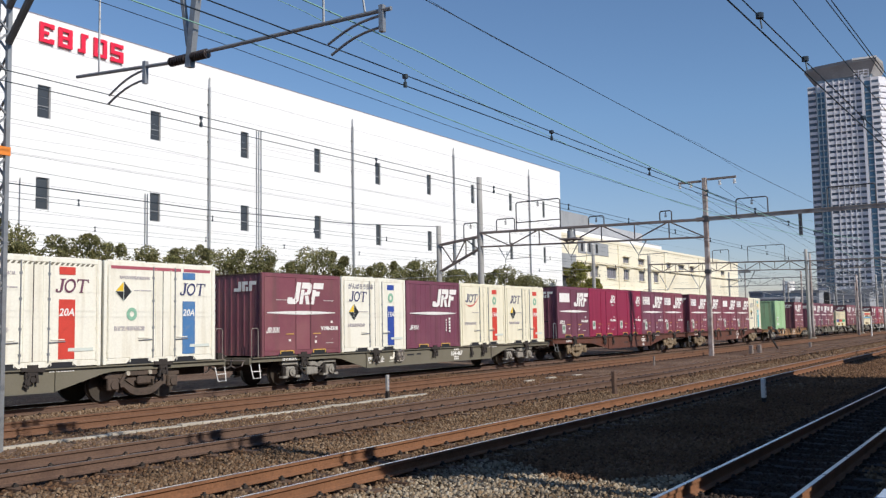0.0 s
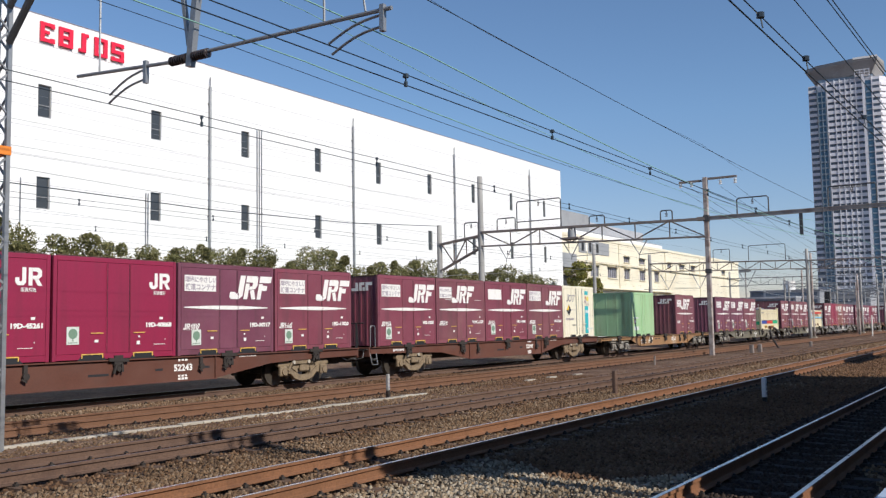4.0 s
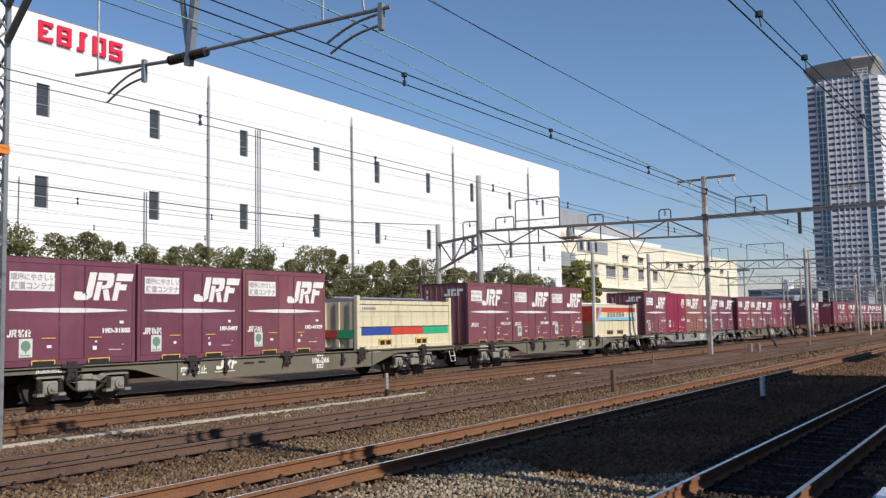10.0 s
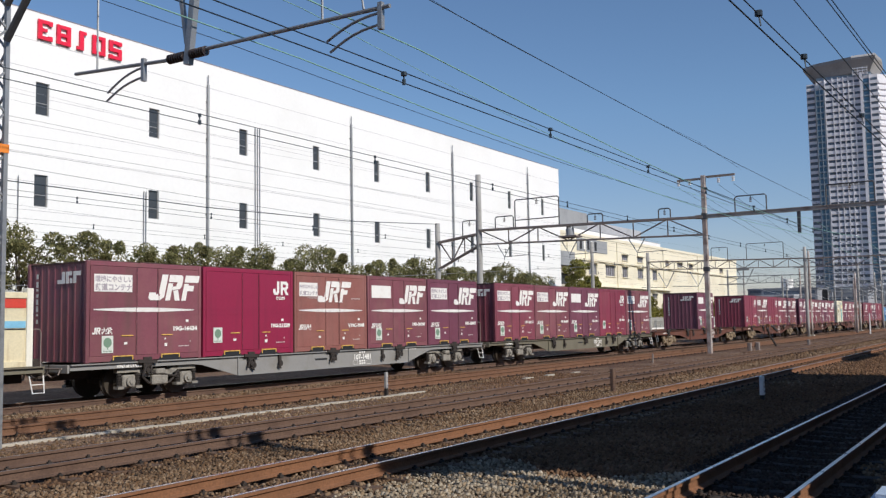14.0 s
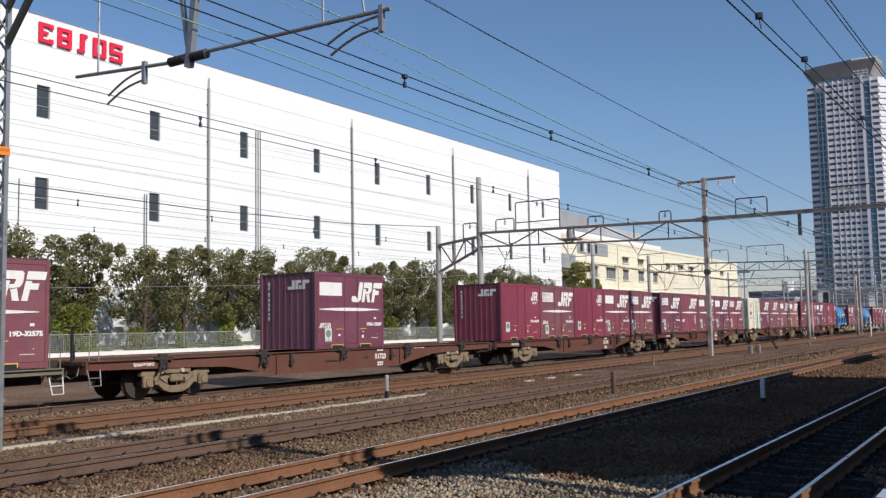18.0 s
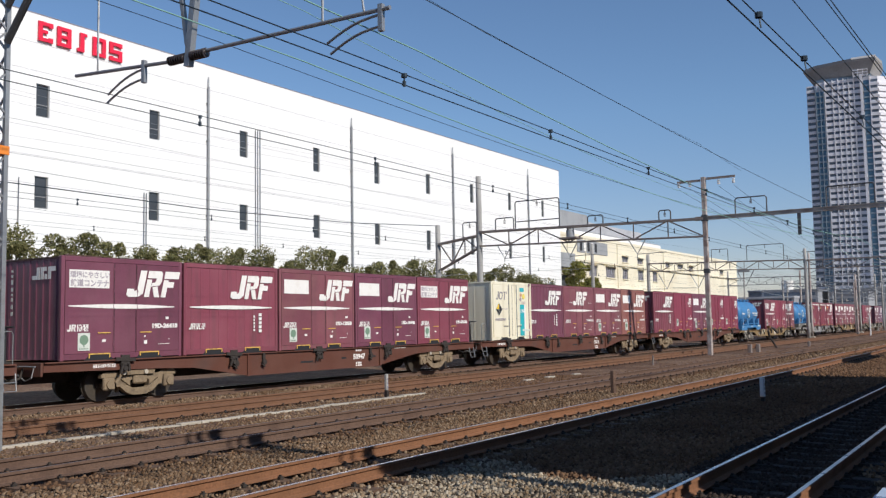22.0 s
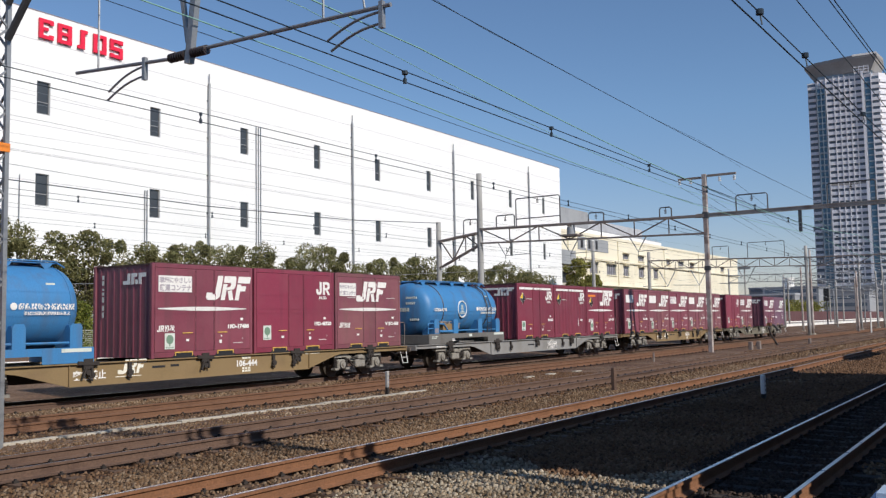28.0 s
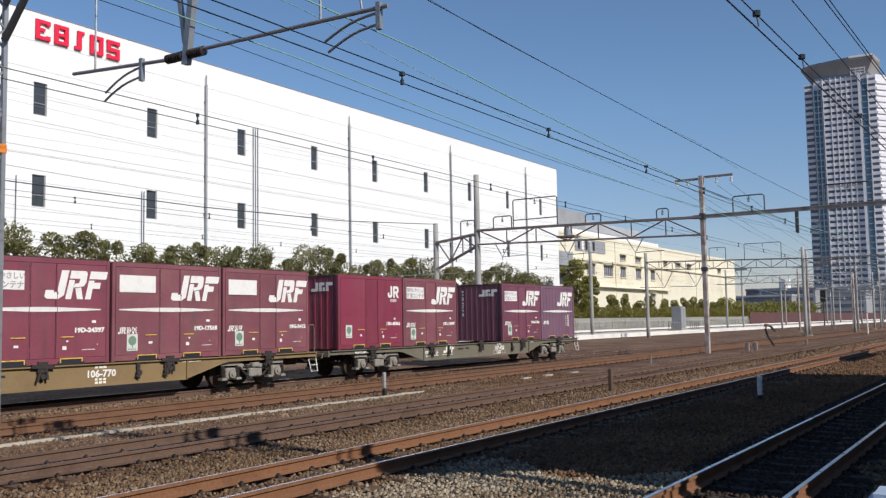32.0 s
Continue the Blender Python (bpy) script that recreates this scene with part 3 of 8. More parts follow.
def stones(name, areas, label, material=None, lift=0.0, dusted=None):
    rng = np.random.default_rng(5)
    V, F, base = [], [], 0
    for x0, x1, y0, y1, n, size in areas:
        px, py = rng.uniform(x0, x1, n), rng.uniform(y0, y1, n)
        keep = np.ones(n, bool)
        for _, ty, _ in TRACKS:
            for s in (-1, 1):
                keep &= np.abs(py - ty - s * GAUGE) > 0.10
            on = (np.abs(py - ty) < 1.02) & (np.abs((px + 12 + 0.31) % 0.62 - 0.31) < 0.10)
            keep &= ~on | (rng.uniform(0, 1, n) < 0.22)
        if dusted is not None:
            dark_zone = np.zeros(n, bool)
            for _, ty, how in TRACKS:
                if how != "bright" or ty < 4:
                    dark_zone |= np.abs(py - ty) < 0.95 + 0.25 * np.sin(px * 1.7 + ty) * np.sin(px * 0.63)
            dark_zone |= (px > 25 + 3 * np.sin(py * 1.3)) & ((py < 8.1) | (py > 9.9))
            # paler stones where sun falls, darker ones from the canopy's shadow edge on
            sunlit = (px < 10.6 + 0.5 * np.sin(py * 2.3)) & (py > 3.45) & (py < 6.5)
            dark_zone |= ~sunlit & (px > 10) & (px < 27) & (py > 3.3) & (py < 6.4)
            # nearest track's stones, coloured darker to deepen the canopy shade
            bed_shade = dark_zone & (py < 3.75) & ~sunlit
            keep &= {0: ~dark_zone & ~sunlit, 1: dark_zone & ~sunlit & ~bed_shade, 2: sunlit, 3: bed_shade}[dusted]
        px, py = px[keep], py[keep]
        n = len(px)
        sc = size * rng.uniform(0.55, 1.25, n)
        ang = rng.uniform(0, 2 * np.pi, n)
        v = STONE_V[None] * (1 + rng.uniform(-0.3, 0.3, (n, 8, 3))) * sc[:, None, None]
        c, s = np.cos(ang)[:, None], np.sin(ang)[:, None]
        vx, vy = v[..., 0] * c - v[..., 1] * s, v[..., 0] * s + v[..., 1] * c
        tilt = rng.uniform(-0.5, 0.5, (n, 1))
        vz = v[..., 2] + tilt * vx
        hz = BED + lift + sc * 0.25 + rng.uniform(-0.01, 0.045, n)
        on = np.zeros(n, bool)
        for _, ty, _ in TRACKS:
            on |= (np.abs(py - ty) < 1.0) & (np.abs((px + 12 + 0.31) % 0.62 - 0.31) < 0.10)
        hz = np.where(on, -0.160 + sc * 0.4, hz)
        V.append(np.stack([vx + px[:, None], vy + py[:, None], vz + hz[:, None]], 2).reshape(-1, 3))
        F.append((STONE_F[None] + (base + 8 * np.arange(n))[:, None, None]).reshape(-1, 4))
        base += 8 * n
    V, F = np.concatenate(V), np.concatenate(F)
    me = bpy.data.meshes.new(name)
    me.vertices.add(len(V))
    me.vertices.foreach_set("co", V.ravel())
    me.loops.add(F.size)
    me.loops.foreach_set("vertex_index", F.ravel())
    me.polygons.add(len(F))
    me.polygons.foreach_set("loop_start", np.arange(0, F.size, 4))
    me.polygons.foreach_set("loop_total", np.full(len(F), 4))
    me.update(calc_edges=True)
    me.materials.append(material or STONES)
    return tagged(new(name, me), label, "ballast", kind="stuff")


STONE_AREAS = ((4, 14, 1.0, 9.6, 52000, 0.019), (14, 26, 1.2, 13.0, 46000, 0.022), (26, 46, 2.5, 13, 26000, 0.030), (5, 14, 9.6, 19.2, 30000, 0.020), (14, 30, 13.0, 19.3, 18000, 0.026), (46, 80, 5, 13, 7000, 0.055))
stones("ballast_stones", STONE_AREAS, "loose brown and grey ballast stones", dusted=0)
stones("dusted_stones", STONE_AREAS, "dark ballast stones with brake dust and painted-in canopy shade", STONES_RUST_SHADE, dusted=1)
stones("oily_stones", STONE_AREAS, "ballast stones of the nearest track, coloured dark for shade", STONES_SHADE, dusted=3)
stones("clean_stones", STONE_AREAS, "pale ballast stones between two tracks, sunlight in their colour", STONES_SUNLIT, dusted=2)

# covered cable trough of short concrete lids
tr_thing = tagged(new("cable_trough"), "pale concrete cable trough with short lids", "cable trough", kind="structure")
lid = bmesh.new()
box(lid, -0.259, 0.259, -0.085, 0.085, -0.10, 0.0)
bevel(lid, 0.012)
lid_mesh = finish(lid, "trough_lid", CONCRETE)
rr = random.Random(7)
for i in range(50):
    x = 4.6 + i * 0.53
    if x > 20.5 and rr.random() < 0.6:
        continue
    o = new("trough_lid", lid_mesh)
    o.parent = tr_thing
    o.matrix_basis = pose(x, 14.02, -0.14 + rr.uniform(-0.012, 0.012), rr.uniform(-1, 1), rr.uniform(-0.8, 0.8), rr.uniform(-1.2, 1.2))

# ================= white factory =================
FY = 58.0                  # plane of the factory's front


def wall_with_openings(bm, y, x0, x1, z0, z1, holes, depth=0.25):
    """A wall sheet facing -y with rectangular openings and their reveals."""
    xs = sorted({x0, x1, *[h[0] for h in holes], *[h[1] for h in holes]})
    zs = sorted({z0, z1, *[h[2] for h in holes], *[h[3] for h in holes]})
    vs = {}

    def v(x, yy, z):
        k = (round(x, 4), round(yy, 4), round(z, 4))
        if k not in vs:
            vs[k] = bm.verts.new((x, yy, z))
        return vs[k]
    for xa, xb in zip(xs, xs[1:]):
        for za, zb in zip(zs, zs[1:]):
            cx, cz = (xa + xb) / 2, (za + zb) / 2
            inside = [h for h in holes if h[0] < cx < h[1] and h[2] < cz < h[3]]
            if not inside:
                bm.faces.new((v(xa, y, za), v(xb, y, za), v(xb, y, zb), v(xa, y, zb)))
    for h in holes:
        a, b, c, d = h
        p = [(a, c), (b, c), (b, d), (a, d)]
        for (xa, za), (xb, zb) in zip(p, p[1:] + p[:1]):
            q = [v(*t) for t in ((xa, y, za), (xb, y, zb), (xb, y + depth, zb), (xa, y + depth, za))]
            bm.faces.new(q)


def plate_union(bm, rects, y0, y1):
    """Rectangles in x and z fused into one plate between y0 and y1."""
    xs = sorted({round(c, 4) for r in rects for c in r[:2]})
    zs = sorted({round(c, 4) for r in rects for c in r[2:]})
    full = {(i, j) for i in range(len(xs) - 1) for j in range(len(zs) - 1)
            if any(r[0] < (xs[i] + xs[i + 1]) / 2 < r[1] and r[2] < (zs[j] + zs[j + 1]) / 2 < r[3] for r in rects)}
    vs = {}

    def v(i, j, k):
        if (i, j, k) not in vs:
            vs[i, j, k] = bm.verts.new((xs[i], (y0, y1)[k], zs[j]))
        return vs[i, j, k]
    for i, j in full:
        for k in (0, 1):
            bm.faces.new((v(i, j, k), v(i + 1, j, k), v(i + 1, j + 1, k), v(i, j + 1, k)))
        for (di, dj), (a, b) in (((-1, 0), ((0, 0), (0, 1))), ((1, 0), ((1, 0), (1, 1))), ((0, -1), ((0, 0), (1, 0))), ((0, 1), ((0, 1), (1, 1)))):
            if (i + di, j + dj) not in full:
                bm.faces.new((v(i + a[0], j + a[1], 0), v(i + b[0], j + b[1], 0), v(i + b[0], j + b[1], 1), v(i + a[0], j + a[1], 1)))


factory = thing("factory_building", "large white factory with rows of narrow windows and downpipes", "building")
holes = []
for i in range(-3, 9):
    for z0, z1 in ((16.79, 19.13), (10.30, 12.56), (3.8, 6.05)):
        holes.append((37.93 + 9.82 * i, 38.98 + 9.82 * i - 0.035 * max(i, 0), z0, z1))
bm = bmesh.new()
wall_with_openings(bm, FY, 0.0, 122.44, 0.1, 24.1, holes)
part("front_wall", bm, FACTORY, factory)
bm = bmesh.new()
box(bm, 0.0, 122.40, FY + 0.45, FY + 55, 0.1, 23.7)
part("core", bm, FACTORY, factory)
quick("end_wall", factory, FACTORY, (122.20, 122.43, FY + 0.004, FY + 55, 0.1, 24.1))
quick("end_wall", factory, FACTORY, (0.0, 0.25, FY + 0.004, FY + 55, 0.1, 24.1))
bm = bmesh.new()
box(bm, -0.02, 122.5, FY - 0.03, FY + 0.46, 24.1, 24.16)
part("parapet_cap", bm, GREYINK, factory)
pane = bmesh.new()
box(pane, 0, 1, 0.16, 0.19, 0, 1)
pane_mesh = finish(pane, "pane", GLASS)
fr = bmesh.new()
for b in ((0, 0.07, 0.10, 0.22, 0, 1), (0.93, 1, 0.10, 0.22, 0, 1), (0.07, 0.93, 0.10, 0.22, 0, 0.03), (0.07, 0.93, 0.10, 0.22, 0.97, 1), (0.07, 0.93, 0.11, 0.20, 0.36, 0.385)):
    box(fr, *b)
frame_mesh = finish(fr, "window_frame", FRAMEGREY)
for a, b, c, d in holes:
    w = new("window")
    w.parent = factory
    for nm, me in (("pane", pane_mesh), ("window_frame", frame_mesh)):
        o = new(nm, me)
        o.parent = w
        o.matrix_basis = Matrix.LocRotScale((a, FY, c), None, (b - a, 1, d - c))
for x in (53.78, 73.21, 92.71, 112.22, 34.3, 14.8):
    bm = bmesh.new()
    rod(bm, [(x, FY - 0.18, 0.2), (x, FY - 0.18, 22.2)], 0.10, 8)
    rod(bm, [(x, FY - 0.18, 22.2), (x, FY - 0.18, 23.05)], 0.045, 6)
    for k in range(7):
        box(bm, x - 0.14, x + 0.14, FY - 0.20, FY, 1.5 + 3.2 * k, 1.58 + 3.2 * k)
    part("downpipe", bm, GALV, factory, "grey rainwater downpipe")
for x, z in ((59.44, 19.5), (59.72, 19.5), (60.01, 19.6), (36.69, 12.3), (47.23, 12.4), (47.45, 12.4)):
    bm = bmesh.new()
    rod(bm, [(x, FY - 0.10, 0.2), (x, FY - 0.10, z)], 0.035, 6)
    part("conduit", bm, GALV, factory)
# horizontal cladding joints
bm = bmesh.new()
for i in range(1, 12):
    z = 2.0 * i
    for a, b in zip([0.0] + [h[1] for h in holes if h[2] < z < h[3]], [h[0] for h in holes if h[2] < z < h[3]] + [122.4]):
        box(bm, a, b, FY - 0.008, FY + 0.004, z, z + 0.018)
part("cladding_joint", bm, GREYINK, factory)
# big red sign of five blocky shapes
sign = thing("factory_sign", "five large red block shapes mounted on the white wall", "sign")
RING = ((0.05, 0.30, 0, 1), (0.70, 0.95, 0, 1), (0.30, 0.70, 0, 0.18), (0.30, 0.70, 0.82, 1))
for i, blocks in enumerate((RING[:1] + RING[2:] + ((0.30, 0.62, 0.42, 0.58), (0.70, 0.95, 0, 0.24), (0.70, 0.95, 0.76, 1)), RING + ((0.30, 0.70, 0.42, 0.58),), ((0.36, 0.64, 0, 1), (0.18, 0.36, 0, 0.16), (0.64, 0.82, 0.84, 1)), RING,
                            RING[2:] + ((0.05, 0.95, 0.40, 0.60), (0.05, 0.30, 0.60, 1), (0.70, 0.95, 0, 0.40), (0.05, 0.30, 0, 0.22), (0.70, 0.95, 0.78, 1)))):
    bm = bmesh.new()
    plate_union(bm, [(37.86 + 1.48 * i + a * 1.25, 37.86 + 1.48 * i + b * 1.25, 22.20 + c * 1.42, 22.20 + d * 1.42) for a, b, c, d in blocks], FY - 0.20, FY - 0.06)
    part("sign_block", bm, SIGNRED, sign)

# ================= cream works building and its neighbours =================
works = thing("works_building", "cream three-storey works building with pale window bands", "building")
CY = 62.0
cx0, cx1, cxm, ctop = 123.0, 232.3, 151.5, 16.1
holes2 = [(x, x + w, 12.5, 13.45) for x, w in ((156.4, 2.8), (164.0, 2.9), (179.6, 2.3), (187.0, 3.3), (194.6, 2.7), (205.4, 2.2), (217.5, 2.8))]
holes2 += [(x, x + w, 9.45, 11.28) for x, w in ((134.6, 3.4), (141.6, 3.4), (148.8, 4.2), (156.5, 2.6), (164.1, 2.8), (172.0, 2.5))]
holes2 += [(171.6, 174.3, 5.8, 6.7), (134.6, 138.0, 2.6, 5.2), (141.6, 145.0, 2.6, 5.2)]
bm = bmesh.new()
wall_with_openings(bm, CY, cx0, cx1, 0.1, ctop, holes2, 0.3)
part("front_wall", bm, FACTORYCREAM, works)
bm = bmesh.new()
box(bm, cx0, cx1 - 0.05, CY + 0.5, CY + 30, 0.1, ctop - 0.3)
box(bm, cx0, cx0 + 0.2, CY + 0.004, CY + 30, 0.1, ctop)
box(bm, cx1 - 0.2, cx1 - 0.002, CY + 0.004, CY + 30, 0.1, ctop)
part("core", bm, FACTORYCREAM, works)
quick("string_course", works, FACTORYCREAM, (cx0, cx1, CY - 0.35, CY - 0.002, 11.7, 11.95))
quick("cornice", works, FACTORYCREAM, (cx0, cx1, CY - 0.12, CY - 0.002, 15.6, 16.05))
quick("canopy", works, FACTORYCREAM, (cx0 + 10, cxm + 30, CY - 0.9, CY - 0.002, 7.4, 7.6))
works_pane = bmesh.new()
box(works_pane, 0, 1, 0.16, 0.19, 0, 1)
works_pane_mesh = finish(works_pane, "pane", HAZEGLASS)
for a, b, c, d in holes2:
    w = new("window")
    w.parent = works
    for nm, me in (("pane", works_pane_mesh), ("window_frame", frame_mesh)):
        o = new(nm, me)
        o.parent = w
        o.matrix_basis = Matrix.LocRotScale((a, CY, c), None, (b - a, 1.2, d - c))
    n = max(2, round((b - a) / 0.9))
    for k in range(1, n):
        quick("mullion", w, FRAMEGREY, (a + (b - a) * k / n - 0.05, a + (b - a) * k / n + 0.05, CY + 0.10, CY + 0.18, c + 0.06, d - 0.06))
    quick("sill", w, FACTORYCREAM, (a - 0.15, b + 0.15, CY - 0.22, CY - 0.003, c - 0.16, c - 0.02))
    quick("hood", w, FACTORYCREAM, (a - 0.25, b + 0.25, CY - 0.55, CY - 0.003, d + 0.08, d + 0.20))
for x in (133.2, 140.2, 154.0, 178.2, 200.5):
    bm = bmesh.new()
    rod(bm, [(x, CY - 0.10, 0.4), (x, CY - 0.10, 15.5)], 0.09, 6)
    part("downpipe", bm, FACTORYCREAM, works)
quick("stair_bay", works, CONCRETE, (123.2, 132.6, CY - 1.6, CY - 0.02, 0.4, 3.4), (123.2, 132.6, CY - 1.6, CY - 0.02, 6.3, 7.4), (123.2, 132.6, CY - 1.6, CY - 0.02, 9.2, 10.15), (132.2, 132.6, CY - 1.58, CY - 0.02, 3.4, 9.2), label="pale concrete gallery floors")
# dark panels put the shade of the open gallery floors into colour
quick("gallery_void", works, GLASS, (123.3, 132.2, CY - 0.5, CY - 0.03, 3.42, 6.28), (123.3, 132.2, CY - 0.5, CY - 0.03, 7.42, 9.18), label="dark panels standing for the shaded gallery openings")
quick("louvre_panel", works, ROOFGREY, (137.0, 149.5, CY - 0.10, CY - 0.004, 13.2, 15.3), label="grey louvre panel")
for k in range(5):
    quick("louvre_slot", works, WHITE if k % 2 else BLACK, (138.0 + 1.5 * k, 138.8 + 1.5 * k, CY - 0.16, CY - 0.104, 13.5, 15.0))
quick("roof_vent", works, ROOFGREY, *[(124.5 + 1.3 * k, 125.4 + 1.3 * k, CY - 0.5, CY - 0.01, 12.6, 14.6) for k in range(3)])
bm = bmesh.new()
box(bm, 124.2, 131.0, CY - 2.4, CY - 0.02, 10.2, 12.4)
bevel(bm, 0.05)
part("roof_plant", bm, ROOFGREY, works, "grey rooftop plant housing")
hall = thing("storage_hall", "white low hall with grey roof cladding behind the works", "building")
quick("wall", hall, FACTORY, (180.0, 265.5, 93.0, 120.0, 0.2, 24.2))
quick("roof", hall, ROOFGREY, (180.0, 265.0, 93.4, 120.0, 24.2, 24.5))
quick("cladding_block", hall, ROOFGREY, (225.0, 276.0, 121.0, 150.0, 0.2, 36.6))
quick("cladding_block", hall, CITYGREY, (276.0, 330.0, 123.0, 150.0, 0.2, 35.0))
# ================= tower block =================
TOW = thing("tower_block", "tall residential tower with pale window grid and flared crown", "building")
TX, TY = 511.5, 78.2
TOW.matrix_basis = pose(TX, TY, 0.15, 0, 0, -86.0)
FLOOR, ZB, NF = 3.17, 7.0, 38
bm = bmesh.new()
box(bm, -12.4, 17.2, 0.0, 34, 0, 126)
box(bm, -17.3, -12.41, 1.0, 30, 0, 125.0)
part("core", bm, TOWERWALL, TOW)
bm = bmesh.new()
v = [[bm.verts.new((x, y, z)) for z in (0, 126)] for x, y in ((17.21, 0.6), (24.0, 8.0), (24.0, 30.0), (17.21, 33.0))]
for i in range(4):
    bm.faces.new((v[i][0], v[(i + 1) % 4][0], v[(i + 1) % 4][1], v[i][1]))
bm.faces.new([c[1] for c in v])
part("corner_wing", bm, TOWERWALL, TOW)


def tower_bay(x0, x1, y, top, glazed, sill, tint, ribs=()):
    """A bay of stacked storeys: glass set back behind pale parapet bands, one window to each storey."""
    slab = bmesh.new()
    box(slab, x0, x1, y - 0.9, y - 0.02, 0, sill)
    slab_mesh = finish(slab, "parapet", tint)
    mesh = bmesh.new()
    box(mesh, x0 + 0.15, x1 - 0.15, y - 0.12, y - 0.01, sill, FLOOR)
    shared = finish(mesh, "window", glazed)
    for k in range(NF):
        if ZB + (k + 1) * FLOOR < top:
            for nm, me in (("window", shared), ("parapet", slab_mesh)):
                o = new(nm, me)
                o.parent = TOW
                o.location = (0, 0, ZB + k * FLOOR)
    for x in ribs:
        quick("pier", TOW, tint, (x - 0.16, x + 0.16, y - 1.15, y - 0.02, 2, top))


tower_bay(-17.2, -13.2, 0.95, 124.6, TOWERDARK, 1.55, TOWERWALL)
tower_bay(-12.6, -8.6, -0.1, 123.5, TOWERGLASS, 0.85, TOWERTINT, (-12.6, -10.6, -8.75))
for x0, x1 in ((-7.9, -4.6), (-4.2, -1.9), (-1.5, 0.7), (1.1, 3.2), (3.6, 5.7), (6.1, 9.0)):
    tower_bay(x0, x1, -0.1, 126.5, TOWERDARK, 1.75, TOWERWALL, (x0 - 0.2,))
quick("pier", TOW, TOWERWALL, (8.9, 10.1, -1.9, -0.02, 0, 127.5))
tower_bay(10.3, 13.4, -0.05, 126.5, TOWERGLASS, 0.75, TOWERTINT)
tower_bay(13.7, 17.2, -0.1, 126.5, TOWERDARK, 1.65, TOWERWALL, (13.5,))
wing = bmesh.new()
for k in range(NF - 1):
    z = ZB + k * FLOOR
    prism(wing, [(17.4, z), (24.2, z), (24.2, z + 1.5), (17.4, z + 1.5)], 0.0, 0.6)
bmesh.ops.rotate(wing, cent=(17.3, 0.5, 0), matrix=Matrix.Rotation(radians(47), 3, "Z"), verts=wing.verts[:])
part("wing_parapet", wing, TOWERWALL, TOW)
quick("transfer_storey", TOW, TOWERCAP, (-7.9, 9.0, -1.2, -1.16, ZB + 19 * FLOOR + 1.8, ZB + 19 * FLOOR + 2.6))
bm = bmesh.new()
outline = ((5.4, -2.0), (16.9, -2.0), (19.2, 12.0), (18.8, 28.0), (10.0, 38.0), (-9.0, 34.0), (-18.4, 22.0), (-19.4, 9.0), (-13.0, 3.0))
inner = [(1.5 + (x - 1.5) * 0.80, 18 + (y - 18) * 0.86, 128.2) for x, y in outline]
lo = [bm.verts.new(p) for p in inner]
mid = [bm.verts.new((x, y, 134.6)) for x, y in outline]
hi = [bm.verts.new((x, y, 136.2)) for x, y in outline]
for a, b in ((lo, mid), (mid, hi)):
    for i in range(9):
        bm.faces.new((a[i], a[(i + 1) % 9], b[(i + 1) % 9], b[i]))
bm.faces.new(hi)
bm.faces.new(lo[::-1])
part("crown", bm, TOWERCAP, TOW, "grey flared crown")
quick("crown_coping", TOW, WHITE, (5.4, 16.9, -2.25, -2.02, 135.5, 136.5))
quick("neck", TOW, TOWERTINT, (-12.2, 14.0, 2.5, 33, 123.0, 128.15))
quick("plant_deck", TOW, TOWERWALL, (5.8, 12.8, -1.6, -0.1, 126.6, 127.2), (5.8, 12.8, -1.7, -1.5, 128.2, 128.6), (5.8, 12.8, -1.7, -1.5, 129.6, 130.0))
for x in (5.9, 8.2, 10.5, 12.7):
    quick("pier", TOW, TOWERWALL, (x - 0.15, x + 0.15, -1.9, -1.71, 126.6, 130.2))

# ================= lineside beyond the train =================
bm = bmesh.new()
box(bm, -60, 420, 49.7, 50.0, -0.1, 0.46)
solo("kerb_wall", bm, WHITEWALL, "long low whitish concrete wall below the fence", "wall", kind="structure")
bm = bmesh.new()
box(bm, -60, 420, 36.0, 36.3, -0.25, 0.34)
solo("track_edge_wall", bm, WHITEWALL, "long low white concrete wall beyond the tracks", "wall", kind="structure")
bm = bmesh.new()
box(bm, 60, 420, 44.0, 48.0, 0.06, 0.16)
solo("service_road", bm, ASPHALT, "pale service road beside the tracks", "road", kind="structure")
bm = bmesh.new()
for a, b in ((-40, 122), (122, 420)):
    v = [bm.verts.new(p) for p in ((a, 51.4, 0.50), (b, 51.4, 0.50), (b, 56.5, 1.6 if a > 0 else 0.7), (a, 56.5, 1.6 if a > 0 else 0.7))]
    bm.faces.new(v)
solo("lawn", bm, GRASS, "rough green lawn bank at the factory's foot", "lawn", kind="structure")
bm = bmesh.new()
box(bm, 106, 204, 50.9, 51.2, 0.2, 2.05)
solo("retaining_wall", bm, OLDCONCRETE, "plain weathered grey concrete wall below the hedge", "wall", kind="structure")
fence = tagged(new("mesh_fence"), "grey-green wire mesh fence on steel posts", "fence", kind="structure")
bm = bmesh.new()
for i in range(120):
    box(bm, -20 + i * 2.4, -19.94 + i * 2.4, 50.6, 50.66, 0.2, 1.62)
part("posts", bm, GALV, fence)
bm = bmesh.new()
for i in range(2300):
    x = -20 + i * 0.125
    box(bm, x, x + 0.010, 50.62, 50.63, 0.3, 1.56)
for k in range(11):
    box(bm, -20, 268, 50.615, 50.625, 0.3 + 0.125 * k, 0.310 + 0.125 * k)
rod(bm, [(-20, 50.62, 1.57), (268, 50.62, 1.57)], 0.022, 5)
part("mesh", bm, FENCEPALE, fence)
# ================= overhead line =================
PORTALS = (8.38, 43.97, 90.0)
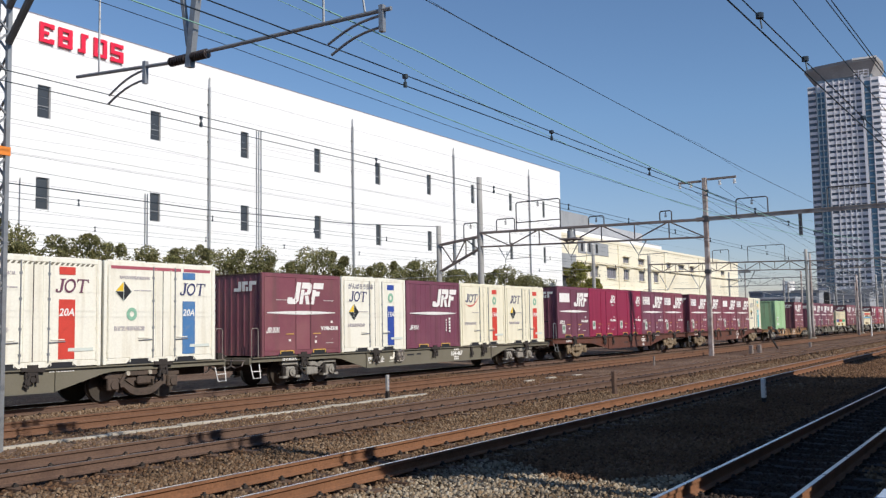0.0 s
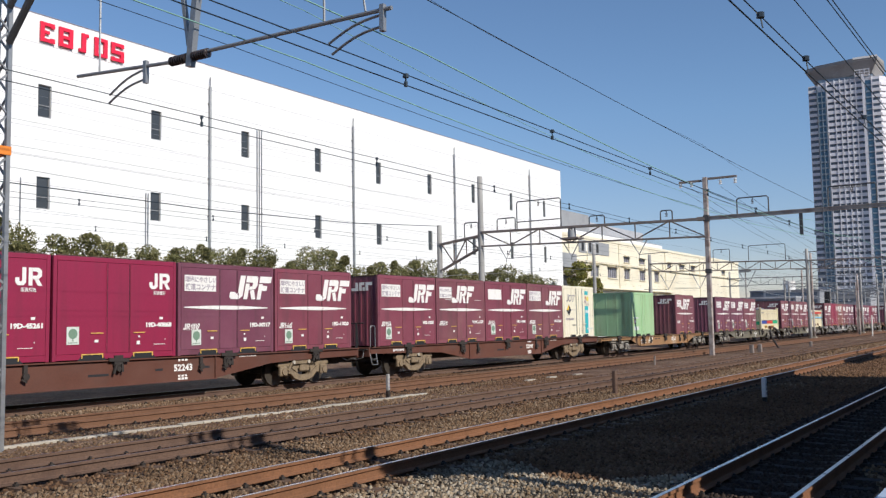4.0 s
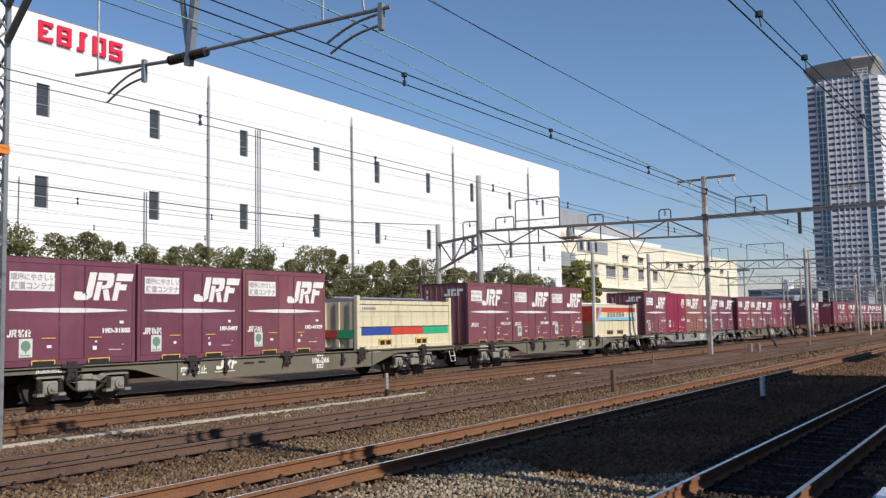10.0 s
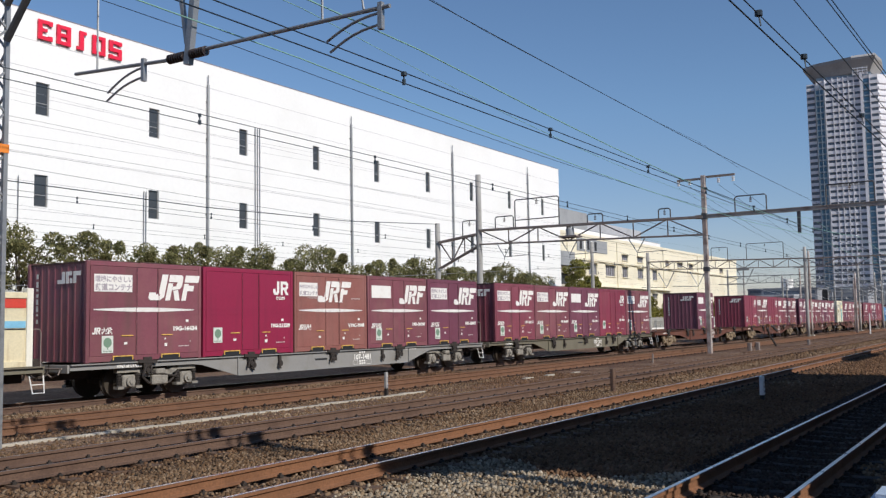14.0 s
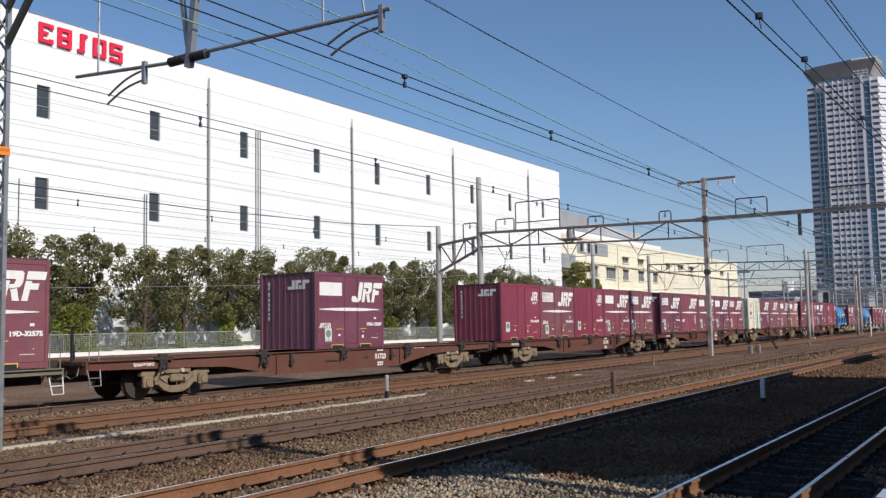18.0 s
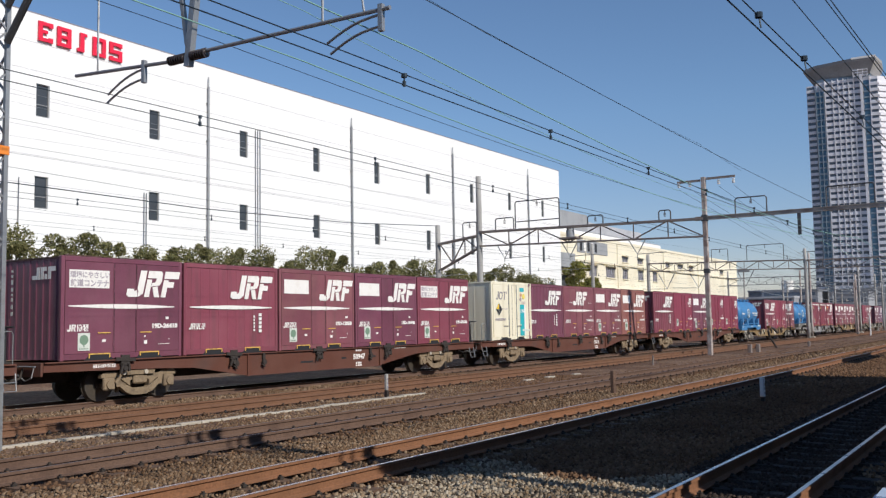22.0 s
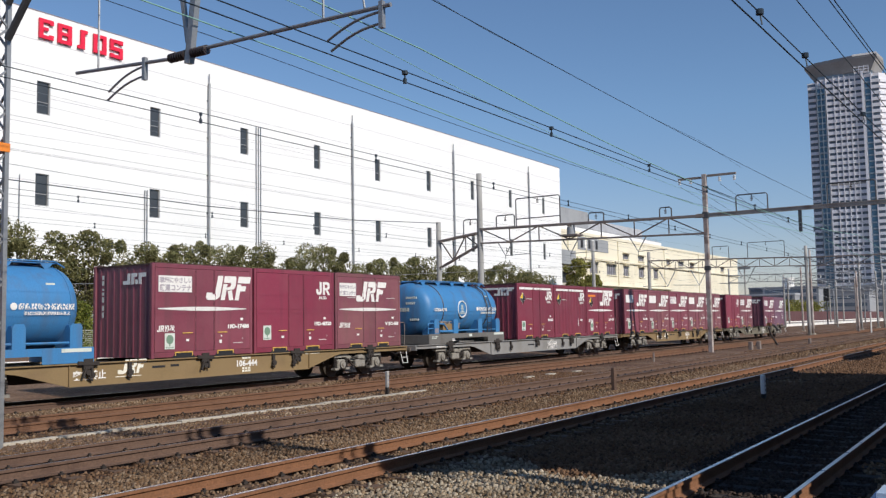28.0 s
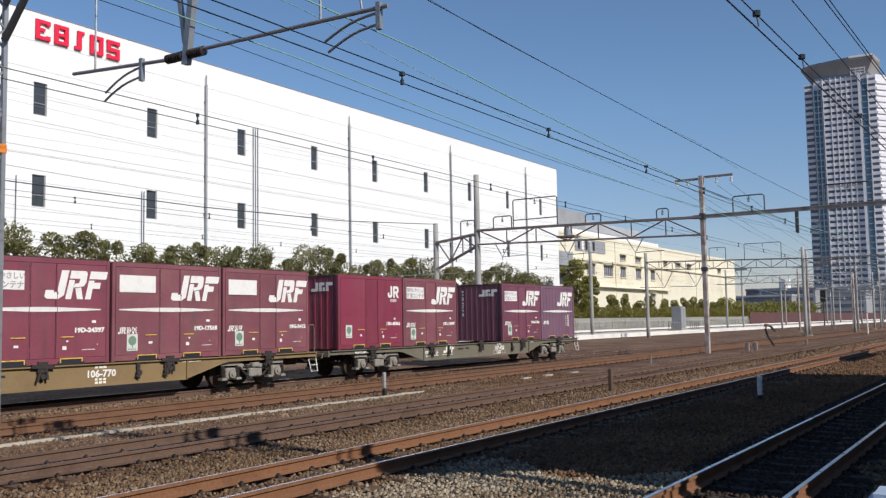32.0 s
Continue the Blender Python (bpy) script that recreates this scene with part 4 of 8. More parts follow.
FARTHER = Matrix.Translation(EYE) @ Matrix.Scale(1.1264, 4) @ Matrix.Translation(-EYE)   # the second portal's true place, from its drawn plan


def set_farther(obs):
    for ob in obs:
        if ob.data:
            ob.data.transform(FARTHER)



def lattice_mast(name, label, x, y, w, z1, material, z0=BED - 0.1):
    ob = thing(name, label, "lattice mast", "line masts")
    for sx in (-1, 1):
        for sy in (-1, 1):
            bm = bmesh.new()
            cx, cy = x + sx * w / 2, y + sy * w / 2
            box(bm, cx - 0.035, cx + 0.035, cy - 0.035, cy + 0.035, z0, z1)
            part("chord", bm, material, ob)
    n = int((z1 - z0) / (w * 1.0))
    h = (z1 - z0) / n
    for i in range(n):
        bm = bmesh.new()
        a, b = z0 + i * h, z0 + (i + 1) * h
        s = 1 if i % 2 else -1
        for e in (-1, 1):
            beam(bm, (x - s * w / 2, y + e * w / 2, a), (x + s * w / 2, y + e * w / 2, b), 0.03, 0.03)
            beam(bm, (x + e * w / 2, y - s * w / 2, a), (x + e * w / 2, y + s * w / 2, b), 0.03, 0.03)
        part("lacing", bm, material, ob)
    return ob


def round_pole(name, label, x, y, z1, r0, r1, material, z0=BED - 0.1):
    ob = thing(name, label, "line pole", "line masts")
    bm = bmesh.new()
    rod(bm, [(x, y, z0 + (z1 - z0) * i / 6) for i in range(7)], r0, 14, r1)
    part("shaft", bm, material, ob, smooth=True)
    bm = bmesh.new()
    box(bm, x - r0 * 1.7, x + r0 * 1.7, y - r0 * 1.7, y + r0 * 1.7, z0, z0 + 0.16)
    bevel(bm, 0.02)
    part("footing", bm, CONCRETE, ob)
    return ob


def truss(name, label, x, y0, y1, za0, za1, zb0, zb1, bays, material):
    """A portal beam across the tracks: two chords with posts and diagonals."""
    ob = thing(name, label, "portal beam", "portal beams")
    for dx in (-0.12, 0.12):
        bm = bmesh.new()
        beam(bm, (x + dx, y0, za0), (x + dx, y1, za1), 0.09, 0.11)
        part("top_chord", bm, material, ob)
        bm = bmesh.new()
        beam(bm, (x + dx, y0, zb0), (x + dx, y1, zb1), 0.06, 0.07)
        part("bottom_chord", bm, material, ob)
    for i in range(bays):
        f, g = i / bays, (i + 1) / bays
        ya, yb = y0 + (y1 - y0) * f, y0 + (y1 - y0) * g
        za, zb = zb0 + (zb1 - zb0) * f, za0 + (za1 - za0) * g
        bm = bmesh.new()
        beam(bm, (x, ya, za), (x, yb, zb), 0.06, 0.06) if i % 2 == 0 else beam(bm, (x, ya, za0 + (za1 - za0) * f), (x, yb, zb0 + (zb1 - zb0) * g), 0.06, 0.06)
        part("diagonal", bm, material, ob)
        bm = bmesh.new()
        beam(bm, (x, yb, zb0 + (zb1 - zb0) * g), (x, yb, zb), 0.05, 0.05)
        part("strut", bm, material, ob)
    return ob


def hoop(parent, x, y0, y1, z0, z1, material=None):
    bm = bmesh.new()
    c = 0.08
    rod(bm, [(x, y0, z0), (x, y0, z1 - c), (x, y0 + c, z1), (x, y1 - c, z1), (x, y1, z1 - c), (x, y1, z0)], 0.033, 6)
    part("hoop", bm, material or DARKSTEEL, parent)
    bm = bmesh.new()
    ym = (y0 + y1) / 2
    rod(bm, [(x, ym, z1), (x, ym, z1 - 0.12)], 0.02, 5)
    for k in range(3):
        disc(bm, (x, ym, z1 - 0.15 - 0.07 * k), 0.06, 0.035, "z", 10)
    part("insulator", bm, INSUL, parent)


# first portal, close to the camera: lattice mast, cross pipe and drop bracket
mast = lattice_mast("lattice_mast", "grey lattice steel mast with an orange band", 8.26, 13.86, 0.34, 9.6, GALV)
quick("orange_band", mast, ORANGE, (8.26 - 0.215, 8.26 + 0.215, 13.86 - 0.215, 13.86 + 0.215, 4.50, 4.64), label="orange paint band")
quick("number_plate", mast, WHITE, (8.03, 8.27, 13.60, 13.62, 2.55, 2.78), label="small white plate")
quick("plate_mark", mast, BLACK, (8.08, 8.12, 13.592, 13.60, 2.60, 2.73), (8.17, 8.21, 13.592, 13.60, 2.60, 2.73))
bm = bmesh.new()
rod(bm, [(8.38, 13.62, 6.32), (8.38, 12.35, 7.7)], 0.06, 8)
rod(bm, [(8.38, 13.62, 6.9), (8.38, 12.9, 7.7)], 0.05, 8)
part("brace", bm, DARKSTEEL, mast)
bm = bmesh.new()
rod(bm, [(8.36, 12.62, 6.98), (8.30, 12.50, 6.90), (8.36, 12.40, 6.98), (8.40, 12.5, 7.02), (8.36, 12.62, 6.98)], 0.018, 5)
part("cable_clamp", bm, DARKSTEEL, mast)
truss("portal_beam", "grey lattice portal beam across the tracks", 8.38, -3.0, 13.8, 9.3, 9.3, 8.4, 8.4, 16, GALV)
shed_pole = round_pole("line_pole", "stout round concrete line pole beside the shed", 8.34, -3.1, 11.4, 0.15, 0.125, POLECONC)
bm = bmesh.new()
for x in (7.74, 7.98):
    rod(bm, [(x, -3.1, BED), (x, -3.1, 10.9)], 0.035, 6)
part("cable_pipe", bm, GALV, shed_pole)
pull = thing("pull_off_bar", "grey pull-off pipe with ribbed insulators and steady arms", "line bracket")
bm = bmesh.new()
rod(bm, [(8.38, 11.83, 5.47), (8.38, 9.78, 5.33)], 0.027, 8)
rod(bm, [(8.38, 9.05, 5.36), (8.38, 6.04, 5.325)], 0.027, 8)
part("pipe", bm, GALV, pull)
for ya, yb in ((9.78, 9.45), (9.35, 9.05)):
    bm = bmesh.new()
    n = 7
    rod(bm, [(8.38, ya, 5.335), (8.38, yb, 5.335)], 0.045, 8)
    for k in range(n):
        y = ya + (yb - ya) * (k + 0.5) / n
        disc(bm, (8.38, y, 5.335), 0.066, 0.022, "y", 14)
    part("insulator", bm, INSUL, pull)
bm = bmesh.new()
beam(bm, (8.38, 9.40, 5.20), (8.38, 9.16, 7.0), 0.09, 0.10)
beam(bm, (8.38, 9.16, 7.0), (8.38, 9.05, 8.42), 0.09, 0.10)
beam(bm, (8.38, 9.42, 5.5), (8.38, 9.70, 7.1), 0.05, 0.06)
beam(bm, (8.38, 9.70, 7.1), (8.38, 9.95, 8.42), 0.05, 0.06)
part("drop_bracket", bm, GALV, pull, "pale V-shaped drop bracket")
bm = bmesh.new()
for y, z in ((11.32, 5.46), (7.05, 5.36)):
    rod(bm, [(8.38, y, z), (8.38, y, 8.4)], 0.016, 5)
rod(bm, [(8.38, 6.42, 5.36), (8.38, 6.62, 6.6), (8.38, 6.62, 8.4)], 0.014, 5)
rod(bm, [(8.38, 9.2, 6.09), (8.38, 9.2, 8.4)], 0.012, 5)
part("hanger", bm, GALV, pull)
for yc, z0, ye1, ze1, ye2, ze2 in ((10.30, 5.38, 11.08, 5.07, 11.10, 4.95), (6.17, 5.33, 6.98, 5.07, 6.93, 4.93)):
    bm = bmesh.new()
    box(bm, 8.35, 8.41, yc - 0.03, yc + 0.03, z0 - 0.26, z0 + 0.06)
    part("clamp", bm, GALV, pull)
    bm = bmesh.new()
    for ye, ze, zz in ((ye1, ze1, z0 - 0.06), (ye2, ze2, z0 - 0.20)):
        pts = []
        for i in range(7):
            f = i / 6
            pts.append((8.38, yc + 0.03 + (ye - yc - 0.03) * f, zz + (ze - zz) * f + 0.05 * math.sin(math.pi * f)))
        rod(bm, pts, 0.016, 6)
    part("steady_arm", bm, GALV, pull)

# second portal
earlier = set(bpy.data.objects)
X = PORTALS[1]
p1 = thing("line_pole", "weathered brown and grey portal pole with cross arm", "line pole", "line masts")
bm = bmesh.new()
box(bm, X - 0.105, X + 0.105, 13.035, 13.245, BED - 0.1, 8.6)
bevel(bm, 0.02)
part("shaft", bm, RUSTPOLE, p1)
quick("cross_arm", p1, BROWNSTEEL, (X - 0.06, X + 0.06, 11.62, 12.98, 8.46, 8.56))
quick("cross_arm", p1, BROWNSTEEL, (X - 0.06, X + 0.06, 13.30, 14.42, 8.40, 8.50))
quick("pole_clamp", p1, DARKSTEEL, (X - 0.13, X + 0.13, 13.01, 13.27, 3.95, 4.15))
quick("pole_clamp", p1, DARKSTEEL, (X - 0.13, X + 0.13, 13.01, 13.27, 6.45, 6.75))
for y in (11.7, 12.4, 13.8, 14.35):
    bm = bmesh.new()
    for k in range(3):
        disc(bm, (X, y, 8.38 - 0.08 * k), 0.07, 0.05, "z", 10)
    part("insulator", bm, INSULW, p1)
round_pole("line_pole", "tall round grey concrete pole", X, 25.78, 9.94, 0.19, 0.15, POLECONC)
round_pole("line_pole", "round grey concrete pole at the portal's end", X, 28.54, 7.4, 0.17, 0.14, POLECONC)
t1 = truss("portal_beam", "dark lattice portal beam across the tracks", X, 13.2, 25.7, 6.58, 6.80, 5.72, 6.02, 7, BROWNSTEEL)
for y0, y1, z1 in ((14.83, 15.43, 7.15), (18.40, 19.25, 7.19), (20.86, 23.49, 8.31), (23.60, 24.73, 7.47)):
    hoop(t1, X, y0, y1, 6.66 + (y0 - 13) * 0.015, z1)
bm = bmesh.new()
rod(bm, [(X, 20.86, 7.2), (X, 23.49, 7.2)], 0.03, 5)
part("cross_rail", bm, DARKSTEEL, t1)
t1b = truss("portal_beam", "short lattice bracket between two poles", X, 25.9, 28.4, 6.6, 6.3, 5.9, 4.8, 3, BROWNSTEEL)
hoop(t1b, X, 25.95, 26.85, 6.3, 7.4)
for y, z in ((20.3, 5.9), (24.2, 6.0), (16.6, 5.8)):
    bm = bmesh.new()
    rod(bm, [(X, y - 0.45, z), (X, y, z - 0.75), (X, y + 0.45, z)], 0.03, 6)
    rod(bm, [(X, y, z - 0.75), (X, y - 1.5, z - 0.72)], 0.02, 6)
    rod(bm, [(X, y, z - 0.75), (X, y, z - 0.95)], 0.02, 6)
    part("drop_bracket", bm, GALV, t1)
t2 = thing("portal_beam", "dark steel I-section portal beam across the near tracks", "portal beam", "portal beams")
bm = bmesh.new()
for z0, z1, w in ((6.50, 6.525, 0.08), (6.525, 6.66, 0.025), (6.66, 6.69, 0.08)):
    box(bm, X - w, X + w, -3.0, 13.6, z0, z1)
part("girder", bm, GIRDER, t2)
bm = bmesh.new()
box(bm, X - 0.07, X + 0.07, 8.74, 8.88, 5.50, 6.50)
part("drop_post", bm, DARKSTEEL, t2)
hoop(t2, X, 10.22, 11.67, 6.7, 7.44)
hoop(t2, X, 5.6, 7.6, 6.7, 7.6)
round_pole("line_pole", "round grey concrete pole beside the near track", X, -2.9, 8.5, 0.18, 0.15, POLECONC)
tr = new("transformer")
tagged(tr, "grey pole transformer with dark bushings on a steel platform", "transformer")
bm = bmesh.new()
box(bm, 43.6, 44.4, 19.75, 20.75, 6.05, 6.14)
part("platform", bm, BROWNSTEEL, tr)
bm = bmesh.new()
disc(bm, (X, 20.25, 6.33), 0.22, 0.38, "z", 16)
part("drum", bm, ROOFGREY, tr)
for y in (20.08, 20.25, 20.42):
    bm = bmesh.new()
    rod(bm, [(X, y, 6.52), (X, y, 6.74)], 0.035, 6)
    part("bushing", bm, DARKSTEEL, tr)

set_farther(set(bpy.data.objects) - earlier)

# third portal and further ones down the line
X = PORTALS[2]
round_pole("line_pole", "round grey concrete portal pole", X, 17.7, 8.2, 0.17, 0.14, POLECONC)
round_pole("line_pole", "round grey concrete pole beyond the train", X, 32.9, 8.5, 0.19, 0.16, POLECONC)
round_pole("line_pole", "tall pale concrete pole beyond the train", X, 39.0, 10.0, 0.20, 0.17, POLECONC)
t3 = truss("portal_beam", "dark lattice portal beam farther down the line", X, 17.8, 32.9, 7.15, 7.55, 6.35, 6.75, 11, BROWNSTEEL)
hoop(t3, X, 19.59, 23.0, 7.2, 8.8)
hoop(t3, X, 24.8, 26.4, 7.3, 8.6)
for y in (23.2, 27.8, 31.0):
    bm = bmesh.new()
    rod(bm, [(X, y - 0.8, 6.4), (X, y, 4.9), (X, y + 0.8, 6.4)], 0.05, 6)
    rod(bm, [(X, y, 4.9), (X, y + 2.6, 5.0)], 0.035, 6)
    part("drop_bracket", bm, GALV, t3)
truss("portal_beam", "dark lattice portal beam over the near tracks", X, 2.0, 17.6, 7.0, 7.1, 6.2, 6.3, 11, BROWNSTEEL)
round_pole("line_pole", "round grey concrete pole beside the track", X, 1.8, 8.0, 0.22, 0.2, POLECONC)
for X, ya, yb, zt in ((200.0, 18.0, 34.0, 8.4), (245.0, 21.0, 40.0, 8.8), (310.0, 27.0, 47.0, 9.0), (132.0, 19.4, 36.5, 8.6), (150.0, 19.8, 33.0, 8.2), (176.0, 20.5, 38.0, 8.6), (222.0, 21.5, 39.0, 8.6), (270.0, 26.0, 44.0, 8.6)):
    round_pole("line_pole", "distant grey line pole beside the tracks", X, ya, zt, 0.15, 0.12, POLECONC)
    round_pole("line_pole", "distant grey line pole beside the tracks", X, yb, zt, 0.15, 0.12, POLECONC)
    tq = truss("portal_beam", "distant lattice portal beam across the tracks", X, ya, yb, zt - 1.2, zt - 1.0, zt - 2.2, zt - 2.0, 8, GALV)
    hoop(tq, X, ya + 2, ya + 5, zt - 1.1, zt + 0.3)

# more line poles down the line, with arms, and a signal
for x, y, h, r, m in ((125.4, 25.4, 8.0, 0.13, RUSTPOLE), (158.8, 26.9, 7.4, 0.13, POLECONC), (105.4, 15.8, 6.3, 0.13, RUSTPOLE), (101.5, 19.6, 8.6, 0.14, RUSTPOLE), (210.0, 31.0, 9.0, 0.15, POLECONC), (188.0, 22.5, 9.5, 0.15, POLECONC), (146.0, 18.4, 8.6, 0.14, POLECONC), (240.0, 24.0, 9.6, 0.17, POLECONC), (168.0, 14.6, 8.8, 0.15, POLECONC), (189.7, 36.9, 9.4, 0.16, POLECONC), (184.0, 31.6, 6.3, 0.12, GALV), (116.2, 17.6, 5.9, 0.09, RUSTPOLE), (286.0, 42.2, 8.4, 0.16, GALV), (230.0, 33.0, 9.6, 0.16, GALV), (205.0, 25.5, 9.0, 0.14, GALV), (255.0, 33.5, 9.2, 0.17, GALV), (310.0, 38.0, 9.4, 0.18, GALV)):
    lp = round_pole("line_pole", "slim weathered line pole with a bracket arm", x, y, h, r, r * 0.8, m)
    bm = bmesh.new()
    rod(bm, [(x, y, h - 1.3), (x, y - 2.6, h - 1.0)], 0.045, 6)
    rod(bm, [(x, y, h - 2.2), (x, y - 2.4, h - 1.1)], 0.035, 6)
    part("bracket_arm", bm, GALV, lp)
    bm = bmesh.new()
    for k in range(4):
        disc(bm, (x, y - 2.4, h - 1.1 - 0.12 * k), 0.08, 0.08, "z", 8)
    part("insulator", bm, INSULW, lp)
    bm = bmesh.new()
    rod(bm, [(x, y - 0.7, h + 0.1), (x, y + 0.7, h + 0.1)], 0.05, 6)
    part("top_arm", bm, GALV, lp)
solo_post = bmesh.new()
rod(solo_post, [(104.7, 14.5, BED - 0.05), (104.7, 14.5, 1.95)], 0.07, 8)
solo("post", solo_post, WHITE, "short white lineside post", "post")
sig = thing("railway_signal", "dark railway colour-light signal on a slim post", "signal")
bm = bmesh.new()
rod(bm, [(196.0, 35.0, BED - 0.05), (196.0, 35.0, 7.0)], 0.13, 8)
part("post", bm, DARKSTEEL, sig)
bm = bmesh.new()
box(bm, 195.7, 195.95, 34.5, 35.5, 4.6, 7.2)
bevel(bm, 0.08)
part("head", bm, BLACK, sig)
lampost = thing("yard_lamp", "tall slim yard lamp post with a short cross head", "lamp post")
bm = bmesh.new()
rod(bm, [(157.5, 40.9, BED - 0.05), (157.5, 40.9, 10.0)], 0.16, 8, 0.11)
part("post", bm, POLECONC, lampost)
bm = bmesh.new()
box(bm, 157.3, 157.7, 39.9, 41.9, 9.7, 10.15)
part("head", bm, GALV, lampost)

# wires
SPAN = 41.1


def wire(name, label, pts, r, material=None):
    bm = bmesh.new()
    rod(bm, pts, r, 5)
    return solo(name, bm, material or WIRE, label, "overhead wire", "overhead wires", smooth=True)


def sag(y, low, high, x0=-27.2, x1=150.0, dy=0.0):
    pts, x = [], x0
    while x <= x1:
        f = ((x - 8.38) % SPAN) / SPAN
        k = ((x - 8.38) / SPAN)
        zz = 2 * abs(k / 2 - math.floor(k / 2 + 0.5))
        pts.append((x, y + dy * (2 * zz - 1), low + (high - low) * (2 * f - 1) ** 2))
        x += SPAN / 12
    return pts


for y, zc, r in ((7.02, 4.93, 0.0085), (11.08, 4.94, 0.0070), (15.55, 4.95, 0.003), (20.84, 4.98, 0.006), (26.0, 5.0, 0.004), (31.5, 5.0, 0.004)):
    wire("contact_wire", "dark contact wire over a track", sag(y, zc - 0.02, zc), r)
    wire("auxiliary_wire", "dark auxiliary wire above the contact wire", sag(y, zc + 0.11, zc + 0.15), r)
    if y > 7.5:
        wire("messenger_wire", "sagging messenger wire above a track", sag(y, *{11.08: (6.15, 6.46), 15.55: (5.45, 5.62), 20.84: (5.48, 5.86)}.get(y, (zc + 0.30, zc + 0.9))), r * 0.9)
    bm = bmesh.new()
    rr = random.Random(int(y))
    for i in range(0 if 15 < y < 16 else 22 if y < 22 else 14):
        x = 10.15 + i * 4.6 + rr.uniform(-0.3, 0.3)
        rod(bm, [(x, y, zc + 0.13), (x, y, zc)], 0.012, 5)
        disc(bm, (x, y, zc + 0.125), 0.042 if y < 8 else 0.027, 0.05, "z", 8)
        disc(bm, (x, y, zc + 0.01), 0.026, 0.07, "z", 8)
    if bm.verts:
        tagged(solo("wire_hangers", bm, WIRE, "small dark hangers between two wires", "wire hangers"), kind="stuff")
wire("messenger_wire", "greenish sagging messenger wire above a track", sag(7.05, 5.0, 5.62), 0.010, WIREGREEN)
wire("messenger_wire", "greenish sagging messenger wire above a track", sag(9.2, 5.38, 5.82), 0.010, WIREGREEN)
wire("messenger_wire", "faint greenish wire high over the tracks", sag(9.2, 5.75, 6.72), 0.006, WIREGREEN)
wire("feeder_wire", "thin dark feeder wire beside the tracks", sag(7.05, 6.16, 6.34), 0.007)
earlier = set(bpy.data.objects)
wire("feeder_wire", "thin dark feeder wire beside the tracks", [(-27, 10.5, 8.95), (8.4, 10.5, 8.92), (18.5, 10.6, 8.58), (29.8, 10.6, 8.48), (35.3, 10.65, 8.56), (43.9, 11.3, 8.70)], 0.005)
wire("feeder_wire", "thick dark sheathed cable between poles", [(-20, 28.5, 6.9), (17.8, 28.5, 6.67), (26.2, 28.5, 6.62), (35.7, 28.5, 6.84), (43.9, 28.5, 7.35)], 0.019)
for z0, z1, z2 in ((9.1, 8.95, 9.5), (8.72, 8.57, 9.1), (7.66, 7.78, 8.2)):
    wire("feeder_wire", "thin grey feeder wire beyond the train", [(-20, 25.9, z0 + 0.3), (16.2, 25.9, z0), (22.5, 25.9, z1), (43.9, 25.8, z2)], 0.004, GALV)
set_farther(set(bpy.data.objects) - earlier)
wire("feeder_wire", "thin grey cable low along the fence", [(-20, 49.2, 4.0), (10, 49.2, 3.95), (30.6, 49.2, 4.28), (36.9, 49.2, 4.48), (51.4, 49.2, 5.02), (90, 39.2, 7.4)], 0.02, GALV)
for y, z, r in ((14.35, 8.1, 0.009), (13.8, 8.1, 0.009), (12.4, 8.1, 0.009), (11.7, 8.1, 0.009)):
    wire("feeder_wire", "dark feeder wire on the cross arm", [(49.53, y * 1.1264, z + 0.8), (64, y + 1.6, z - 0.5), (90, y + 4.4, z - 0.3), (132, y + 5.5, z - 0.4)], 0.008)
for y0, y1, z0, z1, r in ((24.5, 26.0, 6.9, 7.1, 0.016), (22.5, 24.2, 6.0, 5.6, 0.014), (20.0, 22.6, 7.9, 7.2, 0.016), (17.7, 19.6, 8.0, 8.2, 0.016), (15.6, 18.4, 6.6, 7.4, 0.014), (18.8, 21.0, 5.2, 5.4, 0.014), (12.0, 15.0, 6.2, 7.6, 0.016)):
    pts = []
    for k in range(13):
        f = k / 12
        pts.append((90 + 150 * f, y0 + (y1 - y0) * f, z0 + (z1 - z0) * f - 0.7 * abs(math.sin(3 * math.pi * f))))
    wire("feeder_wire", "pale distant overhead wire between portals", pts, r, GALV)
for k in range(9):
    y0, z0 = 13.0 + 1.5 * k, 4.9 + 0.55 * (k * 5 % 7)
    pts = [(92 + 170 * i / 15, y0 + 9.5 * i / 15, z0 + 0.4 * i / 15 - 0.6 * abs(math.sin(4 * math.pi * i / 15))) for i in range(16)]
    wire("feeder_wire", "pale distant overhead wire over the far tracks", pts, 0.018, PALEWIRE)
# the near track's wires, zigzagging a little
for name, label, x0, y0, x1, y1, z, r in (
        ("contact_wire", "dark contact wire over the first track", 9.4, 2.47, 17.2, 2.30, 4.95, 0.010),
        ("auxiliary_wire", "dark auxiliary wire over the first track", 9.92, 2.45, 17.2, 2.29, 5.10, 0.008),
        ("messenger_wire", "dark messenger wire over the first track", 11.73, 2.29, 14.85, 2.24, 5.60, 0.007),
        ("feeder_wire", "thin dark feeder wire over the first track", 13.49, 2.20, 17.25, 2.11, 6.10, 0.008),
        ("feeder_wire", "thin dark feeder wire over the first track", 13.54, 2.14, 17.71, 2.05, 6.10, 0.008)):
    g = (y1 - y0) / (x1 - x0)
    wire(name, label, [(-20, y0 + g * (-8 - x0), z), (8.38, y0 + g * (8.38 - x0), z), (26, y0 + g * (26 - x0), z), (44, 2.1, z), (90, 5.5, z)], r)
bm = bmesh.new()
